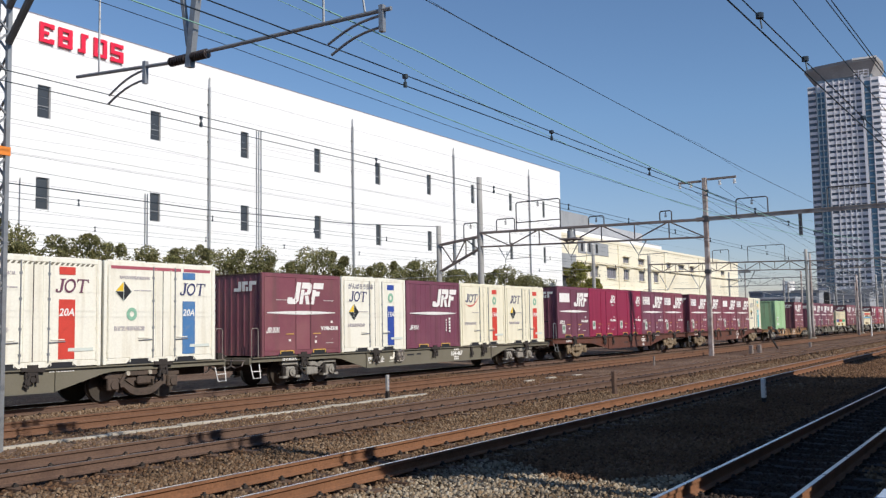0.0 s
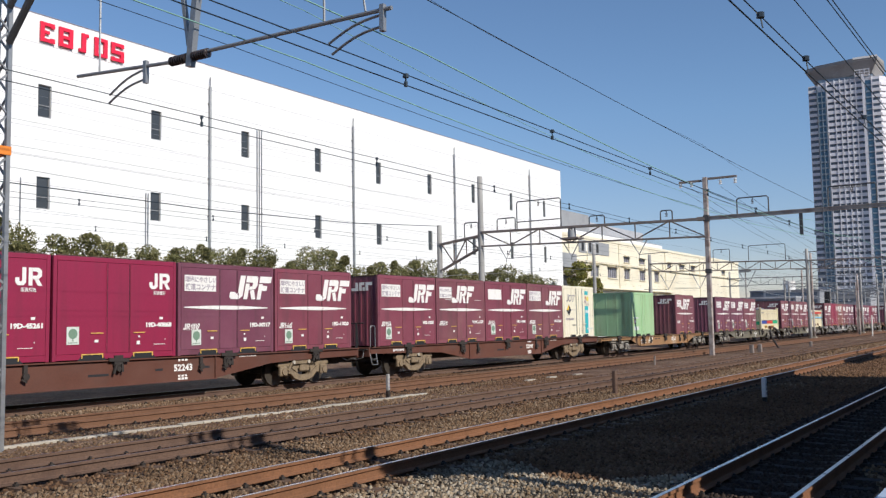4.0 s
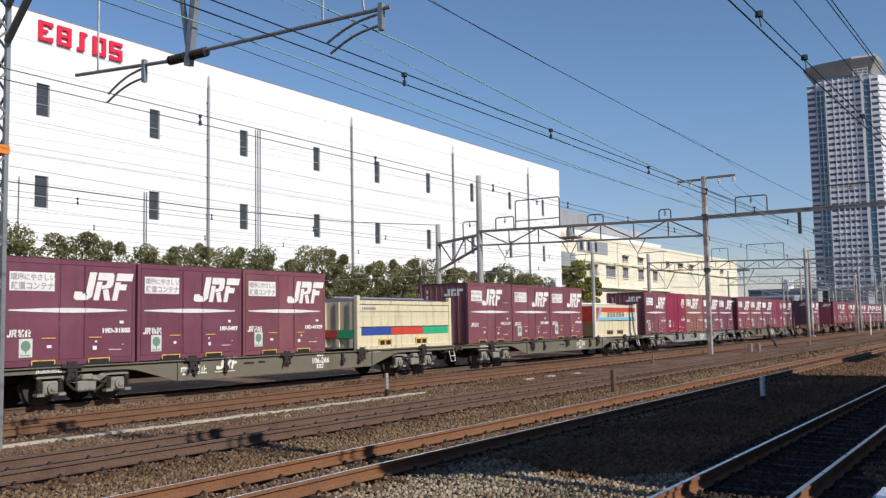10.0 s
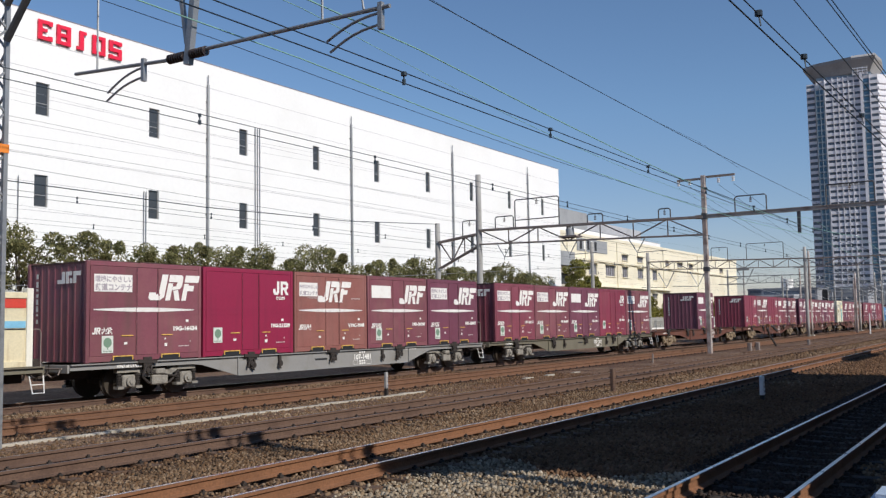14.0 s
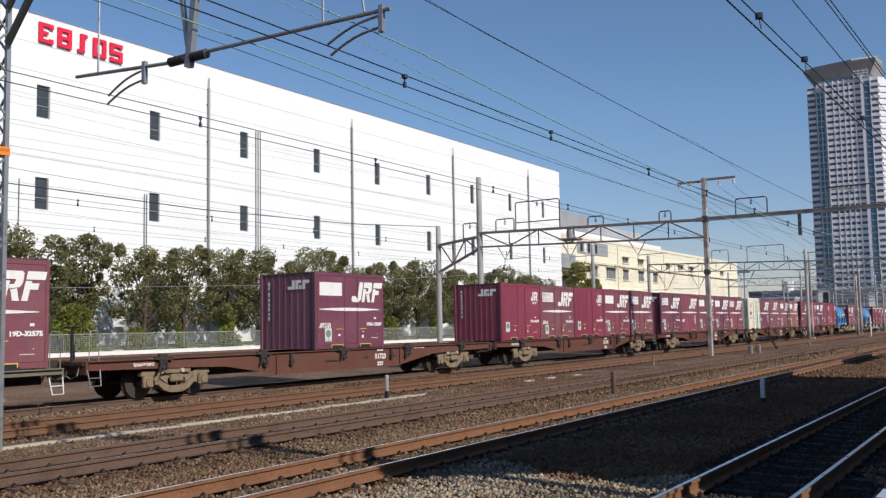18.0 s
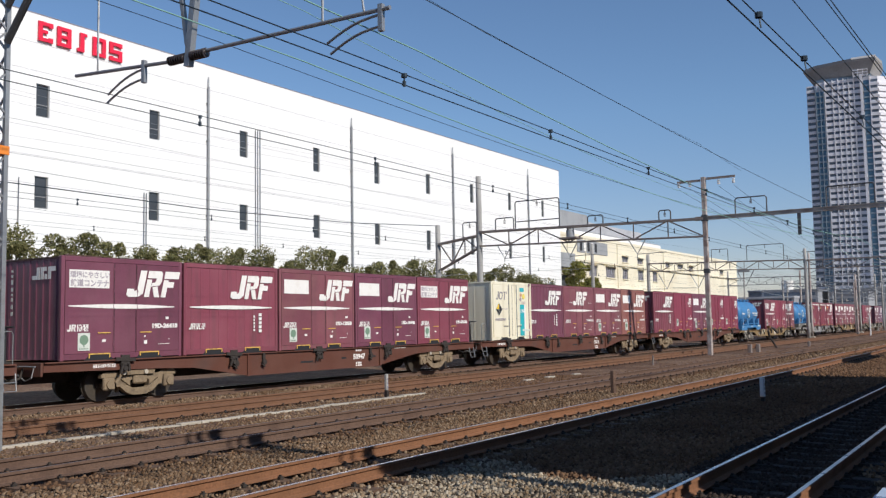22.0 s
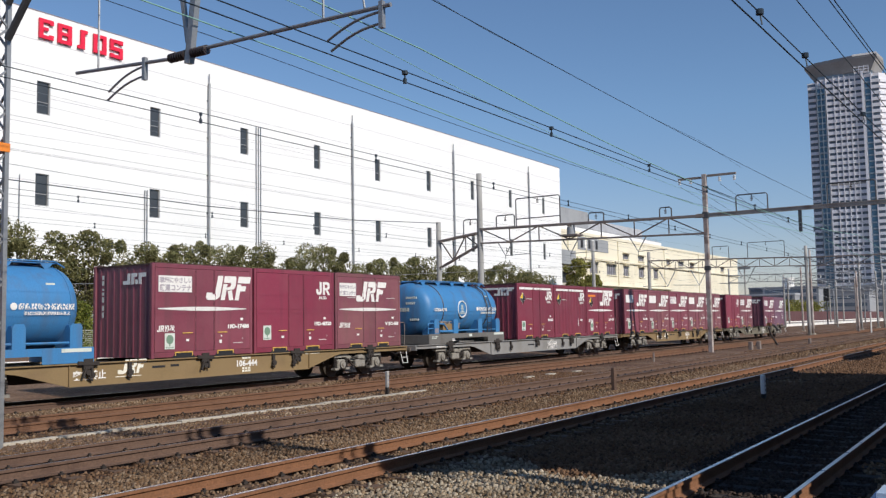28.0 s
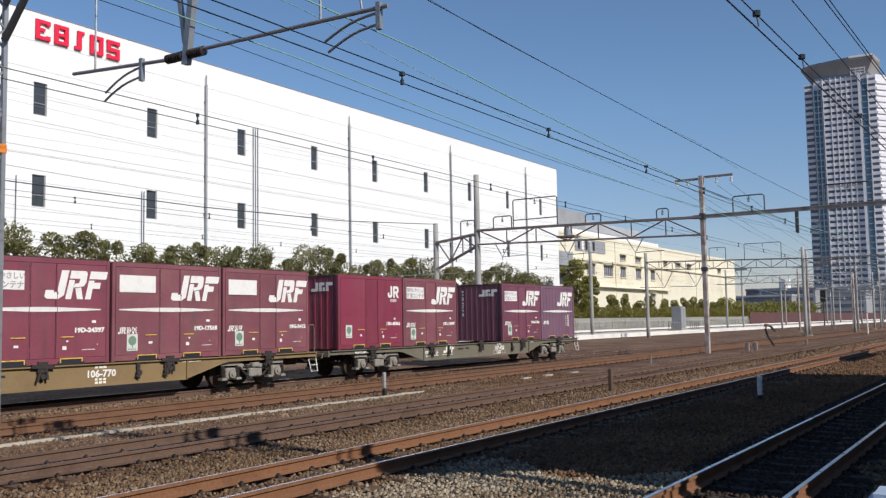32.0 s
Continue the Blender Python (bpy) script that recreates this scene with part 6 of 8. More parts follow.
            prof += [(x - 0.06, -HD + 0.028), (x - 0.045, -HD + 0.012), (x + 0.045, -HD + 0.012), (x + 0.06, -HD + 0.028)]
        prof.append((hw - 0.11, -HD + 0.028))
        lo = [bm.verts.new((x, y, 0.165)) for x, y in prof]
        hi = [bm.verts.new((x, y, hh - 0.125)) for x, y in prof]
        for j in range(len(prof) - 1):
            bm.faces.new((lo[j], lo[j + 1], hi[j + 1], hi[j]))
        part("side_panel", bm, material, parent)


def operator_line(parent, x, z, h, seedling):
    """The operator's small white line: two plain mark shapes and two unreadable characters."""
    bm = bmesh.new()
    for poly in (((0.0, 0.30), (0.0, 0.08), (0.08, 0.0), (0.42, 0.0), (0.55, 0.13), (0.55, 1.0), (0.33, 1.0), (0.33, 0.26), (0.25, 0.20), (0.21, 0.30)), ((0.66, 0.0), (0.86, 0.0), (0.86, 1.0), (0.66, 1.0)),
                 ((0.90, 0.80), (1.14, 0.80), (1.14, 0.60), (0.90, 0.60), (0.90, 0.40), (1.25, 0.42), (1.36, 0.58), (1.36, 0.88), (1.25, 1.0), (0.90, 1.0)), ((0.98, 0.38), (1.18, 0.0), (1.42, 0.0), (1.18, 0.40))):
        prism(bm, [(x + a * h + 0.08 * h * b, z + h * b) for a, b in poly], FRONT, FRONT + 0.005)
    part("operator_lettering", bm, WHITE, parent)
    bm = bmesh.new()
    glyphs(bm, x + 1.62 * h, z, 2.0 * h, h, 2, seedling=seedling)
    part("operator_lettering", bm, WHITE, parent)


def fork_pockets(parent, material=None):
    for s in (-1, 1):
        x = s * 0.765
        quick("fork_pocket", parent, material or YELLOW, (x - 0.31, x + 0.31, -HD - 0.020, -HD + 0.02, 0.136, 0.164), (x - 0.31, x - 0.285, -HD - 0.018, -HD + 0.02, 0.05, 0.135), (x + 0.285, x + 0.31, -HD - 0.018, -HD + 0.02, 0.05, 0.135),
              label="yellow-edged forklift pocket" if material is None else "")
        # black plate in place of a hollow: the pocket's inner shade as colour
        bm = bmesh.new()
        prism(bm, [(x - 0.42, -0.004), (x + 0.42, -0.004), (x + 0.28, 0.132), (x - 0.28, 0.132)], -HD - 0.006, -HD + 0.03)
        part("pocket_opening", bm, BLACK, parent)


def small_marks(parent, seedling):
    r = random.Random(seedling)
    bm = bmesh.new()
    for x, z, w, h, n in ((0.60, 0.54, 0.07, 0.05, 1), (-0.70, 0.44, 0.15, 0.07, 1), (0.55, 0.36, 0.14, 0.10, 1), (1.32, 1.00, 0.15, 0.075, 1), (1.08, 0.34, 0.38, 0.022, 7), (1.44, 0.46, 0.03, 0.03, 1)):
        bars(bm, x + r.uniform(-0.05, 0.05), z, w, h, n, seedling=seedling)
    part("small_marks", bm, WHITE, parent)


def sticker(parent, x=-1.41, z=0.25):
    ob = quick("sticker", parent, STICKER, (x, x + 0.34, FRONT, FRONT + 0.005, z, z + 0.43), label="pale sticker with a round green tree emblem")
    bm = bmesh.new()
    disc(bm, (x + 0.17, FRONT - 0.001, z + 0.26), 0.125, 0.005, "y", 14)
    box(bm, x + 0.155, x + 0.185, FRONT - 0.003, FRONT + 0.003, z + 0.08, z + 0.15)
    bars(bm, x + 0.04, z + 0.03, 0.26, 0.03, 6, FRONT - 0.002, 3)
    part("emblem", bm, ECO, ob)
    return ob


def placard(parent, written, narrow=False):
    x0, x1, z0, z1 = -1.65, -0.77 if narrow else -0.50, 1.78, 2.22
    ob = quick("placard", parent, WHITE, (x0, x1, FRONT, FRONT + 0.005, z0, z1), label="white placard")
    if written:
        k = 0.78 if narrow else 1.0
        lettering("placard_text", "環境にやさしい", 0.165 * k, PALEINK, ob, x0 + 0.02, FRONT - 0.003, 2.04)
        lettering("placard_text", "鉄道コンテナ", 0.185 * k, PALEINK, ob, x0 + 0.03, FRONT - 0.003, 1.83)


def end_mark(parent):
    """The small white mark high on the ribbed end that faces the platform's near end."""
    xe = -HW + 0.018
    bm = bmesh.new()
    for y0, y1, z0, z1 in ((0.02, 0.20, 2.00, 2.10), (0.20, 0.32, 2.00, 2.30), (0.36, 0.48, 2.00, 2.30), (0.48, 0.60, 2.20, 2.30), (0.52, 0.62, 2.00, 2.13), (0.66, 0.78, 2.00, 2.30), (0.78, 0.96, 2.19, 2.30)):
        box(bm, xe, xe + 0.004, -y1, -y0 - 0.002, z0, z1)
    part("end_mark", bm, WHITE, parent)
    bm = bmesh.new()
    r = random.Random(int(parent.name[-2:]) if parent.name[-2:].isdigit() else 0)
    z = 2.28
    while z > 1.1:
        h = r.uniform(0.05, 0.16)
        box(bm, xe, xe + 0.004, 0.78, 0.86, z - h, z)
        z -= h + r.uniform(0.02, 0.09)
    part("end_lettering", bm, STICKER, parent, "upright line of small pale marks")


def purple_container(number, board=1, material=None, door=True, seedling=0, banded=False):
    """board: 0 none, 1 blank, 2 written."""
    base = material or (PURPLE_FADED if number.startswith("V") else PURPLES[(seedling * 7 + len(number)) % 3])
    desc = "with white top band and diamond" if banded else {0: "with no placard", 1: "with a blank white placard", 2: "with a lettered white placard"}[board]
    hue = {"container_russet": "faded russet-brown", "container_crimson_deep": "deep crimson", "container_violet": "plain grey-violet"}.get(base.name, "dusty purple")
    ob = thing("freight_container", f"{hue} rail container {desc}", "freight container", "containers on the train")
    shell(ob, base, doors=door)
    vent = number.startswith("V")
    operator_mark(ob, -0.78 if vent else (0.0 if board else -0.15), 1.58 if not vent else 1.60, 1.12)
    bm = bmesh.new()
    n = 8
    top = [(-1.66 + 3.24 * i / n, 1.33 + 0.045 * math.sin(math.pi * i / n) + 0.012) for i in range(n + 1)]
    low = [(x, 2.66 - z) for x, z in top][::-1]
    prism(bm, low + top, FRONT, FRONT + 0.005)
    part("stripe", bm, WHITE, ob, "white stripe tapering to both ends")
    if vent:
        quick("vent_slot", ob, WHITE, (-1.25, -0.75, FRONT, FRONT + 0.005, 1.72, 1.735), (0.98, 1.50, FRONT, FRONT + 0.005, 1.72, 1.735), label="thin white line")
    if board:
        placard(ob, board == 2, vent)
    operator_line(ob, -1.69, 0.71, 0.17, seedling)
    if door:
        if not vent:
            sticker(ob, -1.43 + 0.02 * (seedling % 3), 0.24 + 0.015 * (seedling % 4))
        lettering("container_number", number, 0.155, WHITE, ob, 1.69, FRONT - 0.001, 0.775, "RIGHT", "", 1.22, 0.009)
        small_marks(ob, seedling)
    else:
        bm = bmesh.new()
        for i in range(5):
            flat(bm, 0.80, 0.86, 1.10 - i * 0.1 - 0.07, 1.10 - i * 0.1)
            flat(bm, 1.02, 1.14, 1.16 - i * 0.12 - 0.09, 1.16 - i * 0.12)
        part("upright_marks", bm, WHITE, ob)
    if banded:
        quick("top_band", ob, WHITE, (-1.66, 0.30, FRONT, FRONT + 0.005, 2.28, 2.40), (0.38, 1.62, FRONT, FRONT + 0.005, 2.28, 2.40), label="white top band")
        quick("orange_line", ob, ORANGE, (-1.66, -0.70, FRONT, FRONT + 0.005, 2.04, 2.14))
        hazard_diamond(ob, -1.30, 1.74, 0.27)
    end_mark(ob)
    fork_pockets(ob)
    return ob


def crimson_container(number, seedling=0, vented=False, blank=False):
    ob = thing("freight_container", "plain crimson steel rail container with a small white operator mark" if not vented else
               "crimson rail container with white top band and hazard diamond", "freight container", "containers on the train")
    shell(ob, CRIMSON_DEEP if vented else CRIMSON_VIVID if number in ("19G-21239", "19D-45261", "19D-40868") else CRIMSON, doors=not blank)
    bm = bmesh.new()
    x, z = 0.95, 1.80
    for poly in (((0.0, 0.18), (0.0, 0.07), (0.06, 0.0), (0.20, 0.0), (0.27, 0.07), (0.27, 0.42), (0.17, 0.42), (0.17, 0.105), (0.15, 0.09), (0.12, 0.09), (0.10, 0.11), (0.10, 0.18)),
                 ((0.33, 0.0), (0.43, 0.0), (0.43, 0.42), (0.33, 0.42)),
                 ((0.434, 0.33), (0.54, 0.33), (0.57, 0.30), (0.57, 0.265), (0.54, 0.235), (0.434, 0.235), (0.434, 0.15), (0.58, 0.15), (0.67, 0.22), (0.67, 0.35), (0.60, 0.42), (0.434, 0.42)),
                 ((0.48, 0.146), (0.57, 0.0), (0.69, 0.0), (0.59, 0.146))):
        prism(bm, [(x + a, z + b) for a, b in poly], FRONT, FRONT + 0.005)
    glyphs(bm, x + 0.14, z - 0.15, 0.40, 0.10, 4, seedling=seedling)
    part("white_mark", bm, WHITE, ob)
    if vented:
        quick("top_band", ob, WHITE, (-1.66, -0.28, FRONT, FRONT + 0.005, 2.27, 2.37), (-0.20, 0.08, FRONT, FRONT + 0.005, 2.27, 2.37), (0.12, 0.5, FRONT, FRONT + 0.005, 2.27, 2.37), (0.54, 1.52, FRONT, FRONT + 0.005, 2.27, 2.37), label="white ventilation band")
        hazard_diamond(ob, -1.36, 1.86, 0.27)
        quick("thin_lettering", ob, STICKER, (-1.02, -0.52, FRONT, FRONT + 0.005, 1.83, 1.855))
        quick("end_band", ob, WHITE, *[(-HW + 0.016 - 0.022 * (i % 2), -HW + 0.025, -1.05 + i * 0.27, -0.80 + i * 0.27, 2.27, 2.36) for i in range(8)])
    if blank:
        bm = bmesh.new()
        bars(bm, 1.10, 0.78, 0.24, 0.11, 3, seedling=2)
        for i in range(5):
            flat(bm, 0.80, 0.87, 0.90 - i * 0.075 - 0.055, 0.90 - i * 0.075)
        part("small_marks", bm, WHITE, ob)
    else:
        sticker(ob, -1.49, 0.40)
        lettering("container_number", number, 0.155, WHITE, ob, 1.69, FRONT - 0.001, 0.81, "RIGHT", "", 1.22, 0.009)
        small_marks(ob, seedling)
    end_mark(ob)
    fork_pockets(ob)
    return ob


def hazard_diamond(parent, x, z, r):
    bm = bmesh.new()
    prism(bm, [(x - r, z), (x, z - r), (x + r, z), (x, z + r)], FRONT - 0.001, FRONT + 0.004)
    ob = part("diamond", bm, STICKER, parent, "black and yellow diamond mark")
    k = r * 0.92
    bm = bmesh.new()
    prism(bm, [(x + 0.01, z - k), (x + k, z), (x + 0.01, z + k)], FRONT - 0.005, FRONT + 0.0)
    prism(bm, [(x - k, z - 0.005), (x - 0.01, z - k), (x - 0.01, z - 0.005)], FRONT - 0.005, FRONT + 0.0)
    part("diamond_inlay", bm, BLACK, ob)
    bm = bmesh.new()
    prism(bm, [(x - k, z + 0.005), (x - 0.01, z + 0.005), (x - 0.01, z + k)], FRONT - 0.005, FRONT + 0.0)
    part("diamond_inlay", bm, YELLOWBRIGHT, ob)


def ring(bm, x, z, rx, rz, k, lean, y=FRONT):
    """An upright oval ring with a leaning axis, in 16 short plates."""
    pts = [2 * math.pi * i / 16 for i in range(17)]
    for t, u in zip(pts, pts[1:]):
        prism(bm, [(x + q * rx * math.cos(v) + lean * q * rz * math.sin(v), z + q * rz * math.sin(v)) for v, q in ((t, 1), (u, 1), (u, k), (t, k))], y, y + 0.005)


def tank_lease_container(body, stripe, code, seedling, swoosh=False, diamond=False, text=False, height=HH, label="", right_mark=False, hatched=False):
    ob = thing("freight_container", label, "freight container", "containers on the train")
    shell(ob, body, plain=True, hh=height, ribs=4, rib_depth=0.006, roof=body)
    k = height / HH
    x, z, big = (0.56, 1.74 * k, 0.95) if right_mark else (-1.46, 1.78 * k, 1.0)
    if text:
        z -= 0.06
    bm = bmesh.new()
    for poly in (((0.0, 0.09), (0.0, 0.02), (0.05, 0.0), (0.14, 0.0), (0.19, 0.06), (0.19, 0.32), (0.24, 0.33), (0.24, 0.35), (0.08, 0.35), (0.08, 0.33), (0.12, 0.32), (0.12, 0.07), (0.10, 0.03), (0.06, 0.03), (0.045, 0.09)),
                 ((0.68, 0.0), (0.80, 0.0), (0.80, 0.015), (0.77, 0.02), (0.77, 0.32), (0.87, 0.32), (0.89, 0.26), (0.91, 0.26), (0.91, 0.35), (0.57, 0.35), (0.57, 0.26), (0.59, 0.26), (0.61, 0.32), (0.71, 0.32), (0.71, 0.02), (0.68, 0.015))):
        prism(bm, [(x + big * (a + 0.18 * b), z + big * b) for a, b in poly], FRONT, FRONT + 0.005)
    ring(bm, x + big * (0.39 + 0.03), z + big * 0.175, big * 0.16, big * 0.18, 0.70, 0.18)
    part("lessor_mark", bm, GREYINK if stripe is TEAL else MARKNAVY if stripe is not RED or not right_mark else MARKPLUM, ob, "dark leaning mark")
    if swoosh:
        bm = bmesh.new()
        pts = [(-1.45 + 1.1 * i / 8, 1.72 + 0.35 * (i / 8) ** 2 - 0.12 * math.sin(math.pi * i / 8)) for i in range(9)]
        prism(bm, [(a, b - 0.05 * math.sin(math.pi * i / 8) - 0.01) for i, (a, b) in enumerate(pts)] + [(a, b) for a, b in pts][::-1], FRONT - 0.002, FRONT - 0.0005)
        part("swoosh", bm, RED, ob)
    if text:
        lettering("slogan", "がんばろう日本", 0.20, GREYINK, ob, -1.52, FRONT - 0.002, 2.17)
    if diamond:
        hazard_diamond(ob, -1.28 if right_mark else -1.22, 1.86 if right_mark else 1.36, 0.26 if right_mark else 0.29)
    x0, x1 = (0.66, 1.10) if right_mark else (0.72, 1.12)
    band = quick("colour_band", ob, stripe, (x0, x1, FRONT, FRONT + 0.005, 0.20 if right_mark else 0.18, 1.58 * k), label="upright painted colour band")
    quick("colour_band", ob, stripe, (x0, x1, FRONT, FRONT + 0.005, 2.16 * k, 2.34 * k))
    if code:
        word = lettering("type_code", code, 0.25, WHITE, band, (x0 + x1) / 2, FRONT - 0.003, 1.20 * k, "CENTER")
        for v in word.data.vertices:
            v.co.x += 0.22 * (v.co.z - 1.28 * k)
    if hatched:
        bm = bmesh.new()
        xx = -1.70
        while xx < 1.55:
            prism(bm, [(xx, 2.37 * k), (xx + 0.07, 2.37 * k), (xx + 0.13, 2.43 * k), (xx + 0.06, 2.43 * k)], -HD - 0.004, -HD + 0.005)
            xx += 0.14
        part("hatching", bm, OLIVEFRAME, ob, "yellow and dark warning hatching")
    elif right_mark:
        quick("top_band", ob, FADEDRED, (-1.66, 0.60, -HD - 0.004, -HD + 0.004, 2.36 * k, 2.44 * k), (0.70, 1.66, -HD - 0.004, -HD + 0.004, 2.36 * k, 2.44 * k), label="faded red top band")
    if stripe is TEAL:
        for dx, dz, rb, m in ((-0.10, 0.13, 0.085, RUSSETDOT), (0.16, 0.08, 0.125, YELLOWDOT), (-0.14, -0.06, 0.09, GREYDOT), (0.04, -0.20, 0.09, PALEDOT), (0.24, -0.20, 0.075, PALEDOT)):
            bm = bmesh.new()
            disc(bm, (0.92 + dx, FRONT + 0.001, 1.87 * k + dz), rb, 0.005, "y", 14)
            part("round_emblem", bm, m, ob)
        quick("pale_band", ob, WHITE, (x1 + 0.002, x1 + 0.13, FRONT + 0.001, FRONT + 0.005, 0.18, 1.58 * k), label="white band edge")
    else:
        st = bmesh.new()
        ring(st, -1.02 if right_mark else 0.92, 1.28 if right_mark else 1.88 * k, 0.16, 0.17, 0.45, 0.0, FRONT - 0.001)
        part("round_emblem", st, EMBLEM, ob, "round pale green emblem")
    bm = bmesh.new()
    glyphs(bm, -1.55, 0.86, 0.95, 0.11, 8, seedling=seedling)
    bars(bm, -0.95, 1.36 if not right_mark else 1.88, 0.55, 0.03, 8, seedling=seedling + 2)
    if right_mark:
        glyphs(bm, -1.40, 2.18, 0.95, 0.08, 9, seedling=seedling + 5)
    part("small_marks", bm, PALEINK, ob)
    quick("handle_plate", ob, STICKER, (0.92, 1.62, FRONT - 0.004, FRONT - 0.0005, 0.38, 0.46), label="pale lettered strip")
    for xh in (-0.80, 0.42):
        bm = bmesh.new()
        rod(bm, [(xh, -HD - 0.012, 0.60), (xh + 0.42, -HD - 0.02, 0.62)], 0.016, 5)
        part("door_handle", bm, GALV, ob)
    for xr in (-1.72, -0.33, 0.40, 1.72):
        bm = bmesh.new()
        rod(bm, [(xr, -HD - 0.010, 0.14), (xr, -HD - 0.010, height - 0.10)], 0.018, 6)
        for zz in (0.3, 0.9, 1.6, 2.2):
            box(bm, xr - 0.035, xr + 0.035, -HD - 0.018, -HD + 0.002, zz, zz + 0.06)
        part("hinge_rod", bm, GALV if abs(xr) < 1 else body, ob)
    fork_pockets(ob, body)
    return ob


def green_container():
    ob = thing("freight_container", "light green steel rail container with double side doors", "freight container", "containers on the train")
    shell(ob, GREEN, plain=True, ribs=4, rib_depth=0.007, roof=GREEN)
    bm = bmesh.new()
    bars(bm, -1.55, 1.02, 0.85, 0.12, 7, seedling=4)
    flat(bm, -1.50, -0.70, 0.36, 0.58)
    part("small_marks", bm, STICKER, ob)
    quick("sticker", ob, RUSSET, (-1.45, -1.13, FRONT, FRONT + 0.005, 0.74, 0.98), label="red-edged white sticker")
    quick("sticker", ob, WHITE, (-1.40, -1.18, FRONT - 0.004, FRONT + 0.002, 0.79, 0.93))
    fork_pockets(ob, GREEN)
    return ob


def low_container(body, label, scheme):
    """A twenty-foot open-top container, lower than the rest, with ribbed corner posts and a covered top."""
    ob = thing("freight_container", label, "freight container", "containers on the train")
    hw, hh = 3.03, 1.72
    bm = bmesh.new()
    box(bm, -hw + 0.06, hw - 0.06, -HD + 0.05, HD - 0.05, 0.08, hh - 0.05)
    part("body", bm, body, ob)
    for sx in (-1, 1):
        for y0 in (-HD, HD - 0.16):
            a, b = (sx * hw, sx * (hw - 0.16))
            bm = bmesh.new()
            box(bm, min(a, b), max(a, b), y0, y0 + 0.16, 0, hh + (0.16 if scheme == "tricolour" else 0.10))
            bevel(bm, 0.012)
            part("corner_post", bm, body if scheme == "tricolour" else IVORY, ob)
        bm = bmesh.new()
        xa, xb = (sx * (hw - 0.06), sx * (hw - 0.01))
        if scheme == "tricolour":
            for i in range(4):
                y = -HD + 0.3 + i * 0.6
                quick("end_rib", ob, body, (min(xa, xb), max(xa, xb), y - 0.07, y + 0.07, 0.1, hh - 0.05))
            bm.free()
        else:
            box(bm, min(xa, xb), max(xa, xb), -HD + 0.16, HD - 0.16, 0.82, hh - 0.06)
            part("end_panel", bm, RED, ob, "red upper end panel")
            bm = bmesh.new()
            box(bm, min(xa, xb), max(xa, xb), -HD + 0.16, HD - 0.16, 0.06, 0.815)
            part("end_panel", bm, TANFRAME, ob, "stained buff lower end panel")
    for y0 in (-HD, HD - 0.09):
        for z0 in (0.0, hh - 0.14):
            bm = bmesh.new()
            box(bm, -hw + 0.16, hw - 0.16, y0 + 0.01, y0 + 0.09, z0, z0 + 0.14)
            bevel(bm, 0.01)
            part("side_rail", bm, body, ob)
    bm = bmesh.new()
    for i in range(12):
        x = -hw + 0.25 + i * (2 * hw - 0.5) / 11
        beam(bm, (x, -HD + 0.08, hh - 0.02), (x, 0, hh + 0.10), 0.05)
        beam(bm, (x, 0, hh + 0.10), (x, HD - 0.08, hh - 0.02), 0.05)
    rod(bm, [(-hw + 0.2, 0, hh + 0.12), (hw - 0.2, 0, hh + 0.12)], 0.05, 6)
    box(bm, -hw + 0.2, hw - 0.2, -HD + 0.08, HD - 0.08, hh - 0.04, hh - 0.005)
    part("roof_cover", bm, IVORY if scheme != "tricolour" else GREYINK, ob, "weathered roof cover on bows")
    if scheme == "tricolour":
        for x0, x1, c in ((-2.75, -1.0, BLUE), (-1.0, 1.05, RED), (1.05, 2.82, LEAFGREEN)):
            quick("colour_band", ob, c, (x0, x1, -HD + 0.035, -HD + 0.048, 0.50, 0.76))
        for y0, y1, c in ((0.35, HD - 0.18, BLUE), (-0.35, 0.35, RED), (-HD + 0.18, -0.35, LEAFGREEN)):
            quick("end_band", ob, c, (-hw + 0.002, -hw + 0.009, y0, y1, 0.42, 0.70))
        quick("groove", ob, BLACK, (-hw + 0.18, hw - 0.18, -HD + 0.030, -HD + 0.05, 0.775, 0.80))
        quick("groove", ob, GREYINK, (-hw + 0.18, hw - 0.18, -HD + 0.036, -HD + 0.05, 1.34, 1.355))
        bm = bmesh.new()
        bars(bm, -2.7, 1.40, 0.8, 0.08, 8, -HD + 0.04, 3)
        part("small_marks", bm, GREYINK, ob)
    else:
        quick("colour_band", ob, RED, (-hw + 0.17, hw - 0.17, -HD + 0.035, -HD + 0.048, 1.36, 1.575), label="red upper band")
        quick("colour_band", ob, SKYBLUE, (-hw + 0.62, hw - 0.17, -HD + 0.036, -HD + 0.049, 0.90, 1.06), label="light blue band")
        bm = bmesh.new()
        prism(bm, [(-2.72, 0.86), (-2.50, 0.86), (-2.0, 1.57), (-2.32, 1.57)], -HD + 0.028, -HD + 0.034)
        part("colour_band", bm, SKYBLUE, ob)
        bm = bmesh.new()
        prism(bm, [(-2.86, 0.80), (-2.73, 0.86), (-2.33, 1.57), (-2.86, 1.57)], -HD + 0.029, -HD + 0.034)
        part("colour_band", bm, RED, ob)
        bm = bmesh.new()
        for i in range(6):
            x = -1.25 + i * 0.42
            for a, b, c, d in ((0, 0.26, 0.20, 0.24), (0, 0.26, 0.10, 0.13), (0.04, 0.08, 0.0, 0.24), (0.18, 0.22, 0.0, 0.24), (0.0, 0.26, 0.0, 0.03)):
                box(bm, x + a, x + b, -HD + 0.03, -HD + 0.047, 1.10 + c, 1.10 + d)
        part("owner_lettering", bm, BROWNSTEEL, ob, "six dark unreadable characters")
